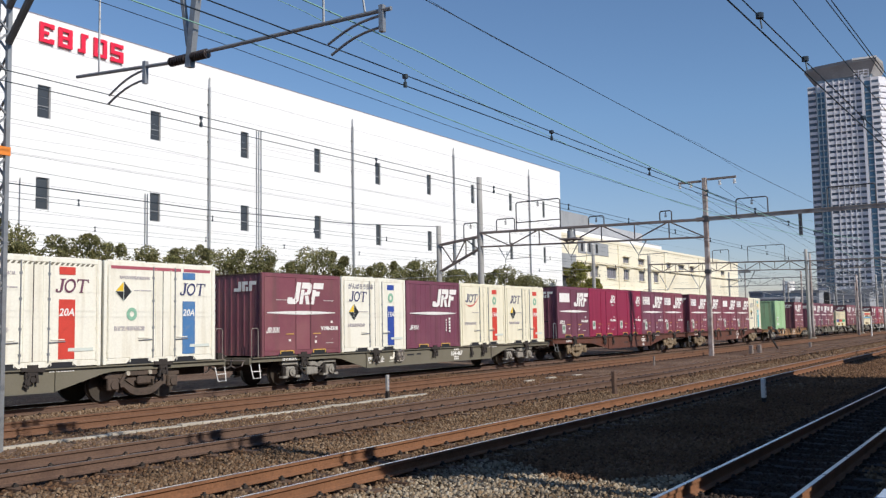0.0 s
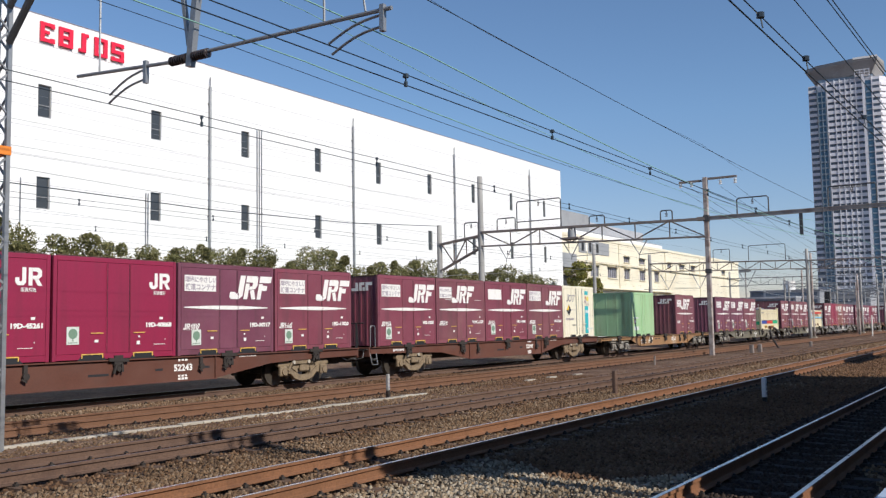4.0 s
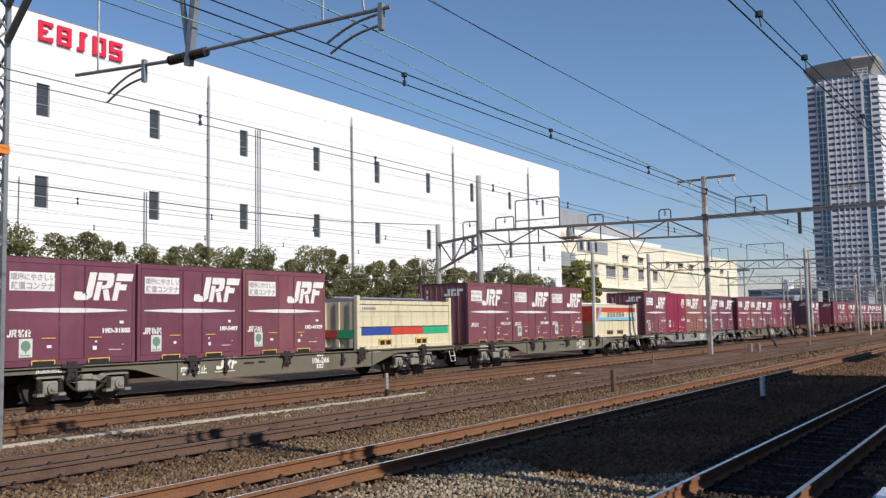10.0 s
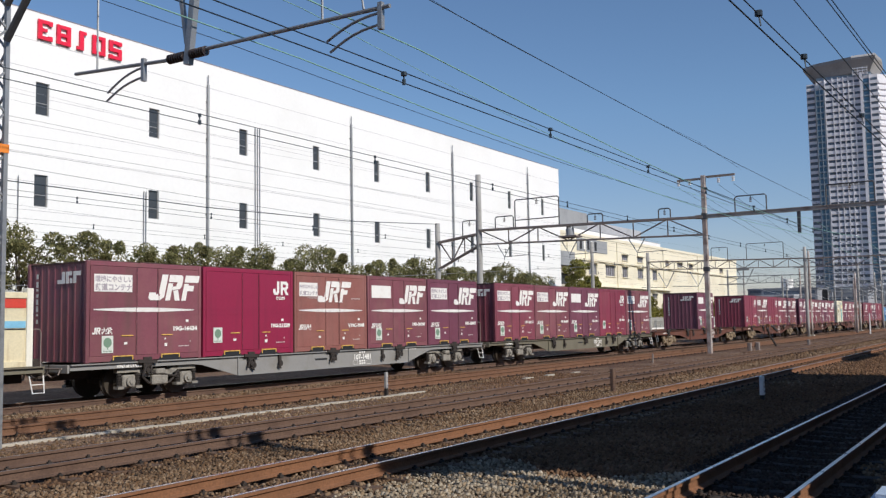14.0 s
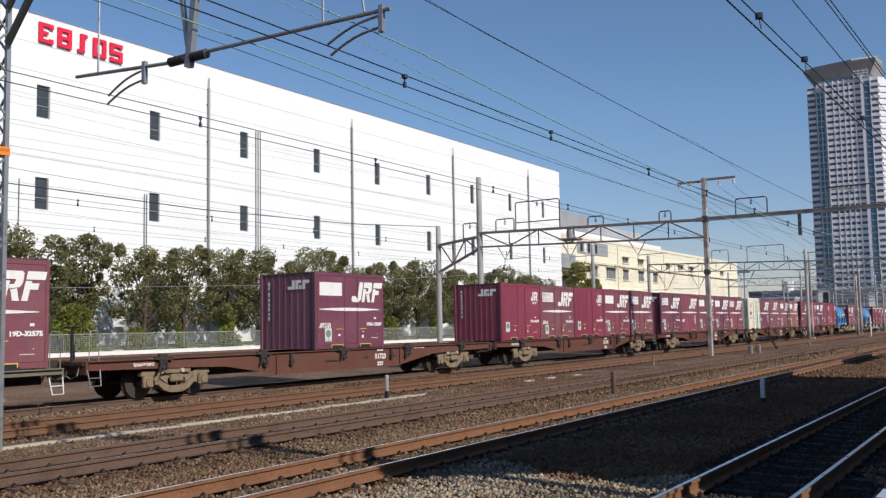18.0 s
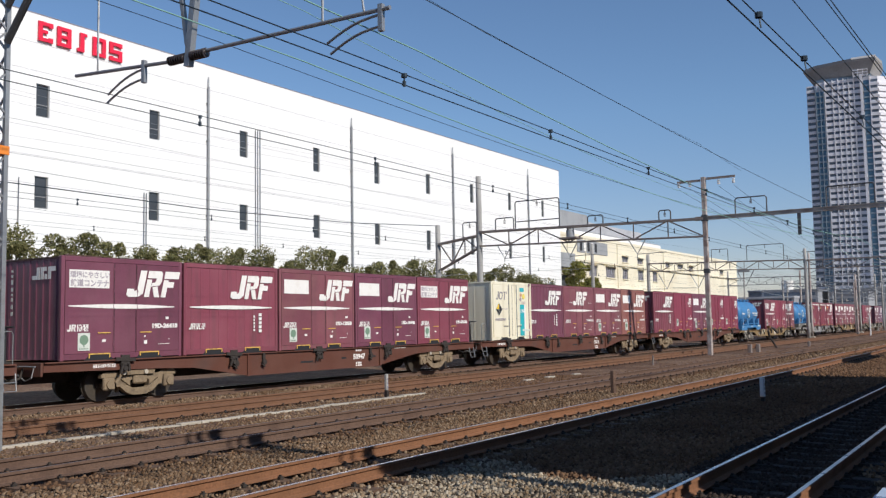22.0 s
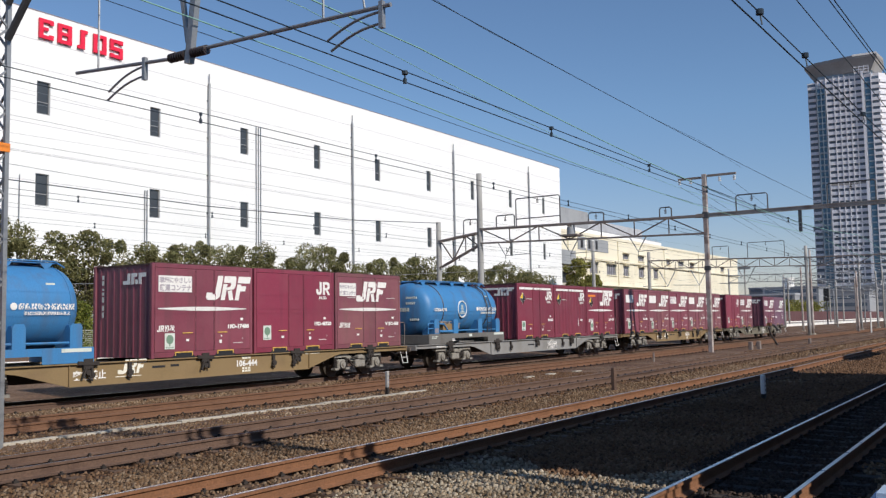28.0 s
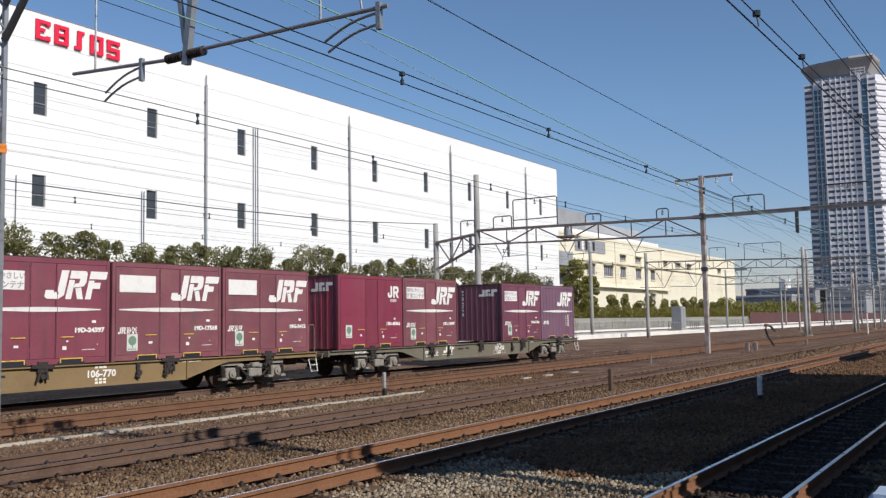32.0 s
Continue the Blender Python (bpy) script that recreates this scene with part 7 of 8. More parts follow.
        quick("groove", ob, BLACK, (-hw + 0.4, hw - 0.18, -HD + 0.030, -HD + 0.05, 0.865, 0.885))
    for x in (-1.0, 0.45) if scheme != "tricolour" else (-1.4, 0.9):
        quick("fork_pocket", ob, YELLOW if scheme == "tricolour" else OCHREFRAME, (x - 0.38, x + 0.38, -HD + 0.0, -HD + 0.06, 0.30, 0.36), (x - 0.38, x - 0.33, -HD + 0.0, -HD + 0.06, 0.08, 0.31),
              (x + 0.33, x + 0.38, -HD + 0.0, -HD + 0.06, 0.08, 0.31), (x - 0.03, x + 0.03, -HD + 0.0, -HD + 0.06, 0.08, 0.31))
        # pocket's inner darkness painted as a black plate
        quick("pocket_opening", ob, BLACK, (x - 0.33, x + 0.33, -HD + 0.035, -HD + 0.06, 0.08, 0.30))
    return ob


def tank_container(seedling, ladder):
    code = "UT20A-5233" if ladder else "UT20A-5235"
    ob = thing("tank_container", "blue tank container with dirty belly and white emblem" + (" and side ladder" if ladder else ""), "tank container", "tanks on the train")
    hw, r, zc, wide = 2.95, 1.05, 1.36, 1.09
    frame_paint = TANKBLUE if not ladder else OLDSTEEL
    bm = bmesh.new()
    seg, rings = 36, []
    prof = [(-2.93, 0.22), (-2.91, 0.45), (-2.865, 0.66), (-2.79, 0.83), (-2.68, 0.945), (-2.52, 0.995), (-2.35, 1.0), (2.25, 1.0), (2.42, 0.995), (2.56, 0.945), (2.66, 0.83), (2.73, 0.66), (2.77, 0.45), (2.79, 0.22)]
    for x, k in prof:
        rings.append([bm.verts.new((x, r * k * wide * math.cos(2 * math.pi * i / seg), zc + r * k * math.sin(2 * math.pi * i / seg))) for i in range(seg)])
    for a, b in zip(rings, rings[1:]):
        for i in range(seg):
            bm.faces.new((a[i], a[(i + 1) % seg], b[(i + 1) % seg], b[i]))
    bm.faces.new(rings[0])
    bm.faces.new(rings[-1])
    part("barrel", bm, TANKBLUE, ob, "rounded blue barrel", smooth=True)
    for x in (-1.75, 1.70) if ladder else (-2.50, 2.36):
        bm = bmesh.new()
        ring = [(x, (r * wide + 0.004) * math.cos(2 * math.pi * i / seg), zc + (r + 0.004) * math.sin(2 * math.pi * i / seg)) for i in range(seg + 1)]
        rod(bm, ring, 0.025 if ladder else 0.012, 4)
        part("strap", bm, DARKSTEEL if ladder else TANKBLUE, ob)
    bm = bmesh.new()
    for y in (-1.08, 0.96):
        box(bm, -hw + 0.16, hw - 0.16, y, y + 0.12, 0.22, 0.36)
    for x in (-hw, hw - 0.15):
        box(bm, x, x + 0.15, -HD + 0.01, HD - 0.01, 0.0, 0.36)
    for x in (-1.3, 0.0, 1.3):
        box(bm, x - 0.06, x + 0.06, -0.96, 0.96, 0.23, 0.35)
    bevel(bm, 0.01)
    part("base_frame", bm, frame_paint, ob, "flat steel base frame")
    for x0, x1, z0 in ((-hw, -1.30, 0.005), (-1.297, 1.537, 0.20), (1.54, hw, 0.005)):
        bm = bmesh.new()
        box(bm, x0, x1, -HD - 0.012, -HD, z0, 0.385)
        part("side_plate", bm, frame_paint, ob, "frame side plate")
    bm = bmesh.new()
    bars(bm, -2.75, 0.27, 0.45, 0.035, 5, -HD - 0.017, 4)
    bars(bm, -2.75, 0.21, 0.35, 0.035, 4, -HD - 0.017, 5)
    box(bm, 2.05, 2.88, -HD - 0.018, -HD - 0.012, 0.27, 0.36)
    box(bm, 0.0, 0.24, -HD - 0.018, -HD - 0.012, 0.24, 0.35)
    part("small_marks", bm, STICKER, ob)
    for x in (-2.35, -0.94, 0.97, 2.47):
        bm = bmesh.new()
        prism(bm, [(x - 0.17, 0.36), (x + 0.17, 0.36), (x + 0.17, 0.86), (x + 0.12, 0.96), (x - 0.12, 0.96), (x - 0.17, 0.86)], -HD + 0.02, -HD + 0.05)
        for e in (-0.17, 0.14):
            prism(bm, [(x + e, 0.36), (x + e + 0.03, 0.36), (x + e + 0.03, 0.92), (x + e, 0.92)], -HD + 0.05, -0.62)
        part("saddle", bm, TANKBLUE, ob)
        bm = bmesh.new()
        prism(bm, [(x - 0.17, 0.36), (x + 0.17, 0.36), (x + 0.17, 0.92), (x - 0.17, 0.92)], 0.62, HD - 0.03)
        part("saddle", bm, TANKBLUE, ob)
    quick("data_plate", ob, GREYINK, (-2.50, -2.24, -HD + 0.010, -HD + 0.019, 0.42, 0.60), label="pale-framed data plate")
    bm = bmesh.new()
    rod(bm, [(-2.9, -HD + 0.07, 0.40), (-2.9, -HD + 0.07, 0.74), (-2.84, -HD + 0.07, 0.80), (-2.20, -HD + 0.07, 0.80)], 0.025, 6)
    rod(bm, [(-2.9, -HD + 0.09, 0.60), (-2.2, -HD + 0.09, 0.60)], 0.02, 5)
    rod(bm, [(-2.1, -HD + 0.08, 0.78), (-1.75, -HD + 0.08, 0.76), (-1.45, -HD + 0.08, 0.50), (2.3, -HD + 0.08, 0.50)], 0.034, 6)
    rod(bm, [(-2.1, -HD + 0.08, 0.48), (-1.0, -HD + 0.08, 0.46)], 0.05, 8)
    part("pipework", bm, TANKBLUE, ob)
    bm = bmesh.new()
    for x, z in ((-1.62, 0.72), (-1.30, 0.74), (-0.62, 0.66)):
        disc(bm, (x, -HD + 0.16, z), 0.085, 0.10, "y", 12)
        rod(bm, [(x - 0.13, -HD + 0.10, z + 0.10), (x + 0.13, -HD + 0.10, z + 0.12)], 0.018, 5)
        rod(bm, [(x, -HD + 0.18, 0.40), (x, -HD + 0.18, z)], 0.05, 8)
    box(bm, -1.92, -1.5, -HD + 0.14, -HD + 0.34, 0.80, 0.88)
    part("valves", bm, BROWNSTEEL if ladder else DARKSTEEL, ob)
    if ladder:
        quick("valve_box", ob, TANFRAME, (-1.78, -1.12, -HD + 0.10, -HD + 0.36, 0.42, 0.78), label="tan valve box")
    bm = bmesh.new()
    box(bm, -2.45, 2.45, -0.46, 0.46, zc + r + 0.035, zc + r + 0.065)
    for i in range(5):
        x = -2.2 + i * 1.08
        for e in (-1, 1):
            prism(bm, [(x - 0.17, zc + r + 0.036), (x + 0.17, zc + r + 0.036), (x + 0.02, zc + r - 0.14), (x - 0.02, zc + r - 0.14)], e * 0.47 - 0.015, e * 0.47 + 0.015)
    rod(bm, [(-2.62, -0.48, zc + r - 0.02), (-2.3, -0.48, zc + r + 0.09), (2.35, -0.48, zc + r + 0.09), (2.62, -0.48, zc + r - 0.05)], 0.02, 6)
    rod(bm, [(-2.3, 0.48, zc + r + 0.09), (2.35, 0.48, zc + r + 0.09)], 0.02, 6)
    part("walkway", bm, TANKBLUE, ob, "blue roof walkway with brackets")
    for x in (-1.7, 0.9):
        bm = bmesh.new()
        disc(bm, (x, 0, zc + r + 0.09), 0.26, 0.07, "z", 16)
        part("manhole", bm, TANKBLUE, ob)
    if ladder:
        for x in (1.55, 1.88):
            bm = bmesh.new()
            rod(bm, [(x, -HD + 0.02, 0.39), (x, -HD - 0.01, 1.42), (x, -HD * 0.80, zc + r * 0.72), (x, -0.48, zc + r + 0.05)], 0.02, 6)
            part("ladder_rail", bm, DARKSTEEL, ob)
        for i in range(6):
            z = 0.55 + i * 0.25
            bm = bmesh.new()
            rod(bm, [(1.55, -HD + 0.01, z), (1.88, -HD + 0.01, z)], 0.014, 5) if z < 1.6 else rod(bm, [(1.55, -HD * 0.90, z), (1.88, -HD * 0.90, z)], 0.014, 5)
            part("ladder_rung", bm, DARKSTEEL, ob)
    ye = -r * wide - 0.010
    ring = bmesh.new()
    rr, seg2, xe = 0.345, 30, -0.34
    for k in range(seg2):
        a, b = 2 * math.pi * k / seg2, 2 * math.pi * (k + 1) / seg2
        prism(ring, [(rr * math.cos(t) * q + xe, zc + rr * math.sin(t) * q) for t, q in ((a, 1), (b, 1), (b, 0.90), (a, 0.90))], ye, ye + 0.07)
    emblem = part("emblem", ring, WHITE, ob, "round white emblem")
    bm = bmesh.new()
    for x0, x1, z0, z1 in ((-0.06, -0.02, -0.10, 0.17), (0.02, 0.06, -0.10, 0.17), (-0.10, 0.10, 0.02, 0.05), (-0.08, 0.08, 0.12, 0.15), (-0.16, 0.16, -0.14, -0.10), (-0.20, 0.20, -0.19, -0.17)):
        box(bm, xe + x0, xe + x1, ye, ye + 0.03, zc + z0, zc + z1)
    part("emblem_figure", bm, STICKER, emblem)
    lettering("tank_number", code, 0.17, WHITE, ob, -2.43, ye - 0.004, 1.27)
    bm = bmesh.new()
    glyphs(bm, 0.98, 1.30, 1.48, 0.14, 9, ye - 0.004, seedling + 2)
    disc(bm, (0.86, ye, 1.37), 0.085, 0.01, "y", 14)
    glyphs(bm, 1.12, 1.17, 1.22, 0.08, 13, ye - 0.004, seedling + 3)
    part("owner_lettering", bm, WHITE, ob, "white unreadable lettering")
    quick("plate", ob, STICKER, (1.78, 2.02, -0.985, -0.93, 1.72, 1.94), label="pale plate")
    bm = bmesh.new()
    for y0, z0, w, h, n in ((-0.62, 1.76, 0.5, 0.09, 6), (-0.55, 1.55, 0.42, 0.09, 5), (-0.70, 0.92, 0.4, 0.08, 5), (-0.30, 1.28, 0.62, 0.14, 5)):
        for i in range(n):
            ya = y0 + w * (i + 0.4) / n
            out = math.hypot(ya / wide, z0 + h / 2 - zc) / r
            xs = next(((a[0] + (b[0] - a[0]) * (out - a[1]) / (b[1] - a[1])) for a, b in zip(prof, prof[1:]) if a[1] <= out <= b[1] and b[1] > a[1]), -2.93)
            box(bm, xs - 0.012, xs + 0.03, y0 + w * i / n, y0 + w * (i + 0.75) / n, z0, z0 + h)
    part("end_marks", bm, STICKER, ob, "faded white lettering on the end")
    return ob


# ---- wagons ----
def cast_side(bg, s, material):
    """One side of the older bogie: a heavy cast frame with a drooping belly, open axle boxes and a brake beam on top."""
    y0 = s * 0.98
    ya, yb = y0 - 0.07, y0 + 0.07
    bm = bmesh.new()
    for e in (-1, 1):
        for poly in ([(0.60, 0.36), (0.60, 0.66), (0.70, 0.74), (1.10, 0.74), (1.18, 0.68), (1.18, 0.60), (0.76, 0.60), (0.72, 0.36)],
                     [(0.0, 0.12), (0.22, 0.13), (0.42, 0.20), (0.60, 0.35), (0.60, 0.52), (0.42, 0.40), (0.22, 0.31), (0.0, 0.30)],
                     [(0.30, 0.36), (0.60, 0.56), (0.60, 0.66), (0.24, 0.66), (0.24, 0.52), (0.30, 0.50)]):
            prism(bm, [(e * a, b) for a, b in (poly if e > 0 else poly[::-1])], ya, yb)
    part("side_frame", bm, material, bg)
    for x in (-0.95, 0.95):
        bm = bmesh.new()
        box(bm, x - 0.17, x + 0.17, y0 + s * 0.05 - 0.06, y0 + s * 0.05 + 0.06, 0.29, 0.595)
        bevel(bm, 0.03)
        disc(bm, (x, y0 + s * 0.12, 0.43), 0.11, 0.05, "y", 12)
        part("axle_box", bm, material, bg)
    bm = bmesh.new()
    ye = y0 + s * 0.13
    box(bm, -0.22, 0.22, min(y0, ye), max(y0, ye), 0.40, 0.64)
    bevel(bm, 0.04)
    part("bolster_end", bm, material, bg)
    bm = bmesh.new()
    beam(bm, (-0.62, ye, 0.71), (0.42, ye, 0.71), 0.05, 0.12)
    beam(bm, (-0.62, ye, 0.70), (-0.80, ye, 0.46), 0.05, 0.07)
    part("brake_beam", bm, material, bg)
    for x in (-0.58, 0.12):
        bm = bmesh.new()
        disc(bm, (x, ye + s * 0.04, 0.71), 0.06, 0.05, "y", 14)
        part("pin", bm, CONCRETE, bg, "pale round brake pin")
    for e in (-1, 1):
        bm = bmesh.new()
        prism(bm, [(e * 0.40, 0.34), (e * 0.50, 0.20), (e * 0.56, 0.20), (e * 0.50, 0.50), (e * 0.44, 0.50)][::e], y0 - s * 0.20 - 0.04, y0 - s * 0.20 + 0.04)
        part("brake_shoe", bm, material, bg)


def welded_side(bg, s, material):
    """One side of the newer bogie: twin coil springs over big square axle boxes, a slim frame and a hung bolster block."""
    y0 = s * 1.0
    bm = bmesh.new()
    for e in (-1, 1):
        prism(bm, [(e * a, b) for a, b in ([(0.0, 0.52), (0.42, 0.52), (0.66, 0.66), (1.30, 0.66), (1.30, 0.76), (0.60, 0.78), (0.40, 0.68), (0.0, 0.66)][::e])], y0 - 0.07, y0 + 0.07)
    part("side_frame", bm, material, bg)
    for x in (-0.95, 0.95):
        bm = bmesh.new()
        box(bm, x - 0.20, x + 0.20, y0 + s * 0.05 - 0.08, y0 + s * 0.05 + 0.08, 0.26, 0.60)
        bevel(bm, 0.04)
        disc(bm, (x, y0 + s * 0.15, 0.43), 0.13, 0.08, "y", 14)
        disc(bm, (x, y0 + s * 0.20, 0.43), 0.06, 0.04, "y", 10)
        part("axle_box", bm, material, bg)
        for e in (-1, 1):
            bm = bmesh.new()
            for k in range(5):
                disc(bm, (x + e * 0.28, y0 + s * 0.06, 0.34 + k * 0.065), 0.085, 0.03, "z", 12)
            disc(bm, (x + e * 0.28, y0 + s * 0.06, 0.47), 0.055, 0.34, "z", 10)
            part("coil_spring", bm, GRIME, bg)
            bm = bmesh.new()
            box(bm, x + e * 0.28 - 0.10, x + e * 0.28 + 0.10, y0 + s * 0.06 - 0.09, y0 + s * 0.06 + 0.09, 0.25, 0.32)
            part("spring_seat", bm, material, bg)
    bm = bmesh.new()
    yc = y0 + s * 0.12
    box(bm, -0.26, 0.26, yc - 0.07, yc + 0.07, 0.30, 0.56)
    box(bm, -0.16, 0.16, yc - 0.09, yc + 0.09, 0.575, 0.72)
    bevel(bm, 0.03)
    part("bolster_end", bm, material, bg)
    bm = bmesh.new()
    rod(bm, [(-0.62, yc, 0.60), (-0.34, yc, 0.36), (0.34, yc, 0.34), (0.60, yc, 0.56)], 0.035, 6)
    rod(bm, [(-0.45, yc + s * 0.04, 0.66), (0.50, yc + s * 0.04, 0.50)], 0.03, 6)
    part("brake_rigging", bm, GRIME, bg)


def bogie(parent, xc, material):
    bg = tagged(new("bogie"), "two-axle bogie")
    bg.parent = parent
    bg.location = (xc, 0, SUNK)
    for s in (-1, 1):
        (welded_side if material is BOGIE2 else cast_side)(bg, s, material)
    for x in (-0.95, 0.95):
        bm = bmesh.new()
        rod(bm, [(x, -0.95, 0.43), (x, 0.95, 0.43)], 0.075, 8)
        for s in (-1, 1):
            disc(bm, (x, s * 0.60, 0.43), 0.43, 0.12, "y", 24)
            disc(bm, (x, s * 0.53, 0.43), 0.46, 0.03, "y", 24)
            disc(bm, (x, s * 0.665, 0.43), 0.14, 0.06, "y", 14)
        part("wheelset", bm, WHEELSTEEL, bg)
    bm = bmesh.new()
    box(bm, -0.22, 0.22, -0.95, 0.95, 0.50, 0.74)
    part("bolster", bm, GRIME, bg)
    return bg


def wagon(number, paint, bogie_paint, style, lettered=True, seedling=0, brake_end=-1):
    """A container flat. style 'deep' has a deep fish-belly sill and plain bogies, 'new' a shallower trapezoid sill."""
    colour = {"wagon_brown": "red-brown", "wagon_olive_grey": "olive-grey", "wagon_grey": "grey", "wagon_tan": "olive-tan", "wagon_ochre": "ochre-orange"}[paint.name]
    ob = thing("container_wagon", f"{colour} bogie container flat wagon with fish-belly sill", "railway wagon", "wagons of the train")
    L0, L1 = -0.40, 19.28
    drop = 0.0 if style == "deep" else LOWER    # the newer flats ride lower
    top = 0.93 - drop
    ysill = 1.16
    if style == "deep":
        poly = [(L0, 0.93), (L0, 0.72), (3.0, 0.66), (4.2, 0.62), (6.2, 0.30), (12.8, 0.30), (15.0, 0.62), (16.0, 0.66), (L1, 0.70), (L1, 0.93)]
    else:
        poly = [(L0, top), (L0, 0.68), (3.5, 0.67), (3.8, 0.63), (5.15, 0.27), (13.85, 0.27), (15.2, 0.63), (15.5, 0.67), (L1, 0.68), (L1, top)]
    for s in (-1, 1):
        bm = bmesh.new()
        prism(bm, poly, s * ysill - 0.012, s * ysill + 0.012)
        part("side_sill", bm, paint, ob)
    bm = bmesh.new()
    for s in (-1, 1):
        y = s * (ysill + 0.03)
        box(bm, L0, L1, y - 0.05, y + 0.05, top - 0.005, top + 0.025)
        if style == "deep":
            for x in (6.25, 12.75):
                box(bm, x - 0.012, x + 0.012, y - 0.03, y + 0.02, 0.31, 0.92)
            box(bm, 6.2, 12.8, y - 0.045, y + 0.045, 0.28, 0.30)
        else:
            for x in (5.15, 13.85):
                box(bm, x - 0.010, x + 0.010, y - 0.03, y + 0.016, 0.28, top - 0.01)
            box(bm, 5.16, 13.84, y - 0.03, y + 0.012, 0.262, 0.275)
    part("sill_flange", bm, paint, ob)
    quick("deck", ob, GRIME, (L0 + 0.02, L1 - 0.02, -1.14, 1.14, 0.80 - drop, 0.90 - drop))
    bm = bmesh.new()
    box(bm, 3.9, 15.0, -0.28, 0.28, 0.36, 0.82 - drop)
    for x in (6.6, 8.8, 10.9):
        box(bm, x, x + 1.2, -0.95, -0.35, 0.36, 0.75)
    for x in (7.4, 10.1):
        disc(bm, (x, 0.6, 0.55), 0.22, 1.2, "x", 12)
    rod(bm, [(2.2, -0.7, 0.62), (17.0, -0.7, 0.62)], 0.03, 5)
    part("brake_gear", bm, GRIME, ob)
    for x in (L0, L1):
        s = -1 if x == L0 else 1
        quick("end_beam", ob, paint, (min(x, x + s * 0.06), max(x, x + s * 0.06), -1.16, 1.16, 0.62, 0.95 - drop), bev=0.01)
        bm = bmesh.new()
        beam(bm, (x, 0, 0.80), (x + s * 0.20, 0, 0.80), 0.18, 0.22)
        box(bm, min(x + s * 0.16, x + s * 0.37), max(x + s * 0.16, x + s * 0.37), -0.16, 0.16, 0.64, 0.98)
        part("coupler", bm, GRIME, ob)
        bm = bmesh.new()
        rod(bm, [(x + s * 0.05, -0.45, 0.82), (x + s * 0.14, -0.45, 0.58), (x + s * 0.34, -0.42, 0.50)], 0.03, 6)
        part("brake_hose", bm, GRIME, ob)
        bm = bmesh.new()
        xc = x + s * 0.10
        rod(bm, [(xc, 0.40, 0.80), (xc + s * 0.10, 0.42, 0.45), (xc + s * 0.24, 0.40, 0.40)], 0.028, 6)
        rod(bm, [(xc, -1.0, 0.86 - drop), (xc, 1.0, 0.86 - drop)], 0.02, 6)
        rod(bm, [(xc, -0.95, 0.86 - drop), (xc + s * 0.06, -0.95, 0.60), (xc, -0.60, 0.52), (xc, -0.30, 0.66)], 0.018, 5)
        part("uncoupling_rod", bm, GALV if style == "deep" else BROWNSTEEL, ob)
        quick("draft_box", ob, GRIME, (min(x, x - s * 1.2), max(x, x - s * 1.2), -0.34, 0.34, 0.42, 0.79 - drop))
        if s != brake_end:
            continue
        bm = bmesh.new()
        xs = x - 0.02 if s < 0 else x - 0.34
        rod(bm, [(xs, -1.16, 0.74 - drop), (xs + 0.04, -1.24, 0.34 - drop), (xs + 0.34, -1.24, 0.34 - drop), (xs + 0.36, -1.16, 0.74 - drop)], 0.017, 6)
        beam(bm, (xs + 0.02, -1.22, 0.54 - drop), (xs + 0.36, -1.22, 0.54 - drop), 0.03, 0.02)
        part("step", bm, WHITE if style == "new" else GALV, ob, "pale hanging end step")
    tall = 1.70
    xb = (lambda d: L0 + d) if brake_end < 0 else (lambda d: L1 - d)
    bm = bmesh.new()
    rod(bm, [(xb(0.04), -1.14, 0.95 - drop), (xb(0.04), -1.14, tall - 0.08), (xb(0.08), -1.14, tall), (xb(0.28), -1.14, tall), (xb(0.32), -1.14, tall - 0.08), (xb(0.32), -1.14, 0.95 - drop)], 0.014, 6)
    part("handrail", bm, GALV if style == "deep" else BROWNSTEEL, ob, "tubular end handrail")
    if style == "deep":
        bm = bmesh.new()
        rod(bm, [(xb(0.02), 0.55, 0.95), (xb(0.02), 0.55, tall - 0.1), (xb(0.02), 0.95, tall - 0.1), (xb(0.02), 0.95, 0.95)], 0.014, 6)
        part("handrail", bm, GALV, ob, "tubular end handrail")
        bm = bmesh.new()
        rod(bm, [(xb(-0.08), -0.62, 0.90), (xb(-0.08), -0.62, 1.80)], 0.04, 6)
        rod(bm, [(xb(-0.08), -0.95, 1.80), (xb(-0.08), -0.30, 1.80)], 0.025, 5)
        beam(bm, (xb(-0.08), -0.62, 1.75), (xb(-0.02), -0.62, 1.0), 0.08, 0.03)
        part("brake_stand", bm, BLACK, ob, "black handbrake stand")
        quick("end_platform", ob, GRIME, (min(xb(-0.14), xb(0.0)), max(xb(-0.14), xb(0.0)), -1.1, 1.1, 0.86, 0.90))
    else:
        bm = bmesh.new()
        n = 18
        c = Vector((7.15, -ysill - 0.10, 0.62))
        rod(bm, [c + Vector((0.20 * math.cos(2 * math.pi * i / n), 0, 0.20 * math.sin(2 * math.pi * i / n))) for i in range(n + 1)], 0.018, 5)
        for i in range(3):
            a = math.pi * i / 3
            beam(bm, c + Vector((0.2 * math.cos(a), 0, 0.2 * math.sin(a))), c - Vector((0.2 * math.cos(a), 0, 0.2 * math.sin(a))), 0.025)
        if seedling == 1:
            part("handbrake_wheel", bm, BROWNSTEEL, ob)
        else:
            bm.free()
    y = -ysill - 0.04
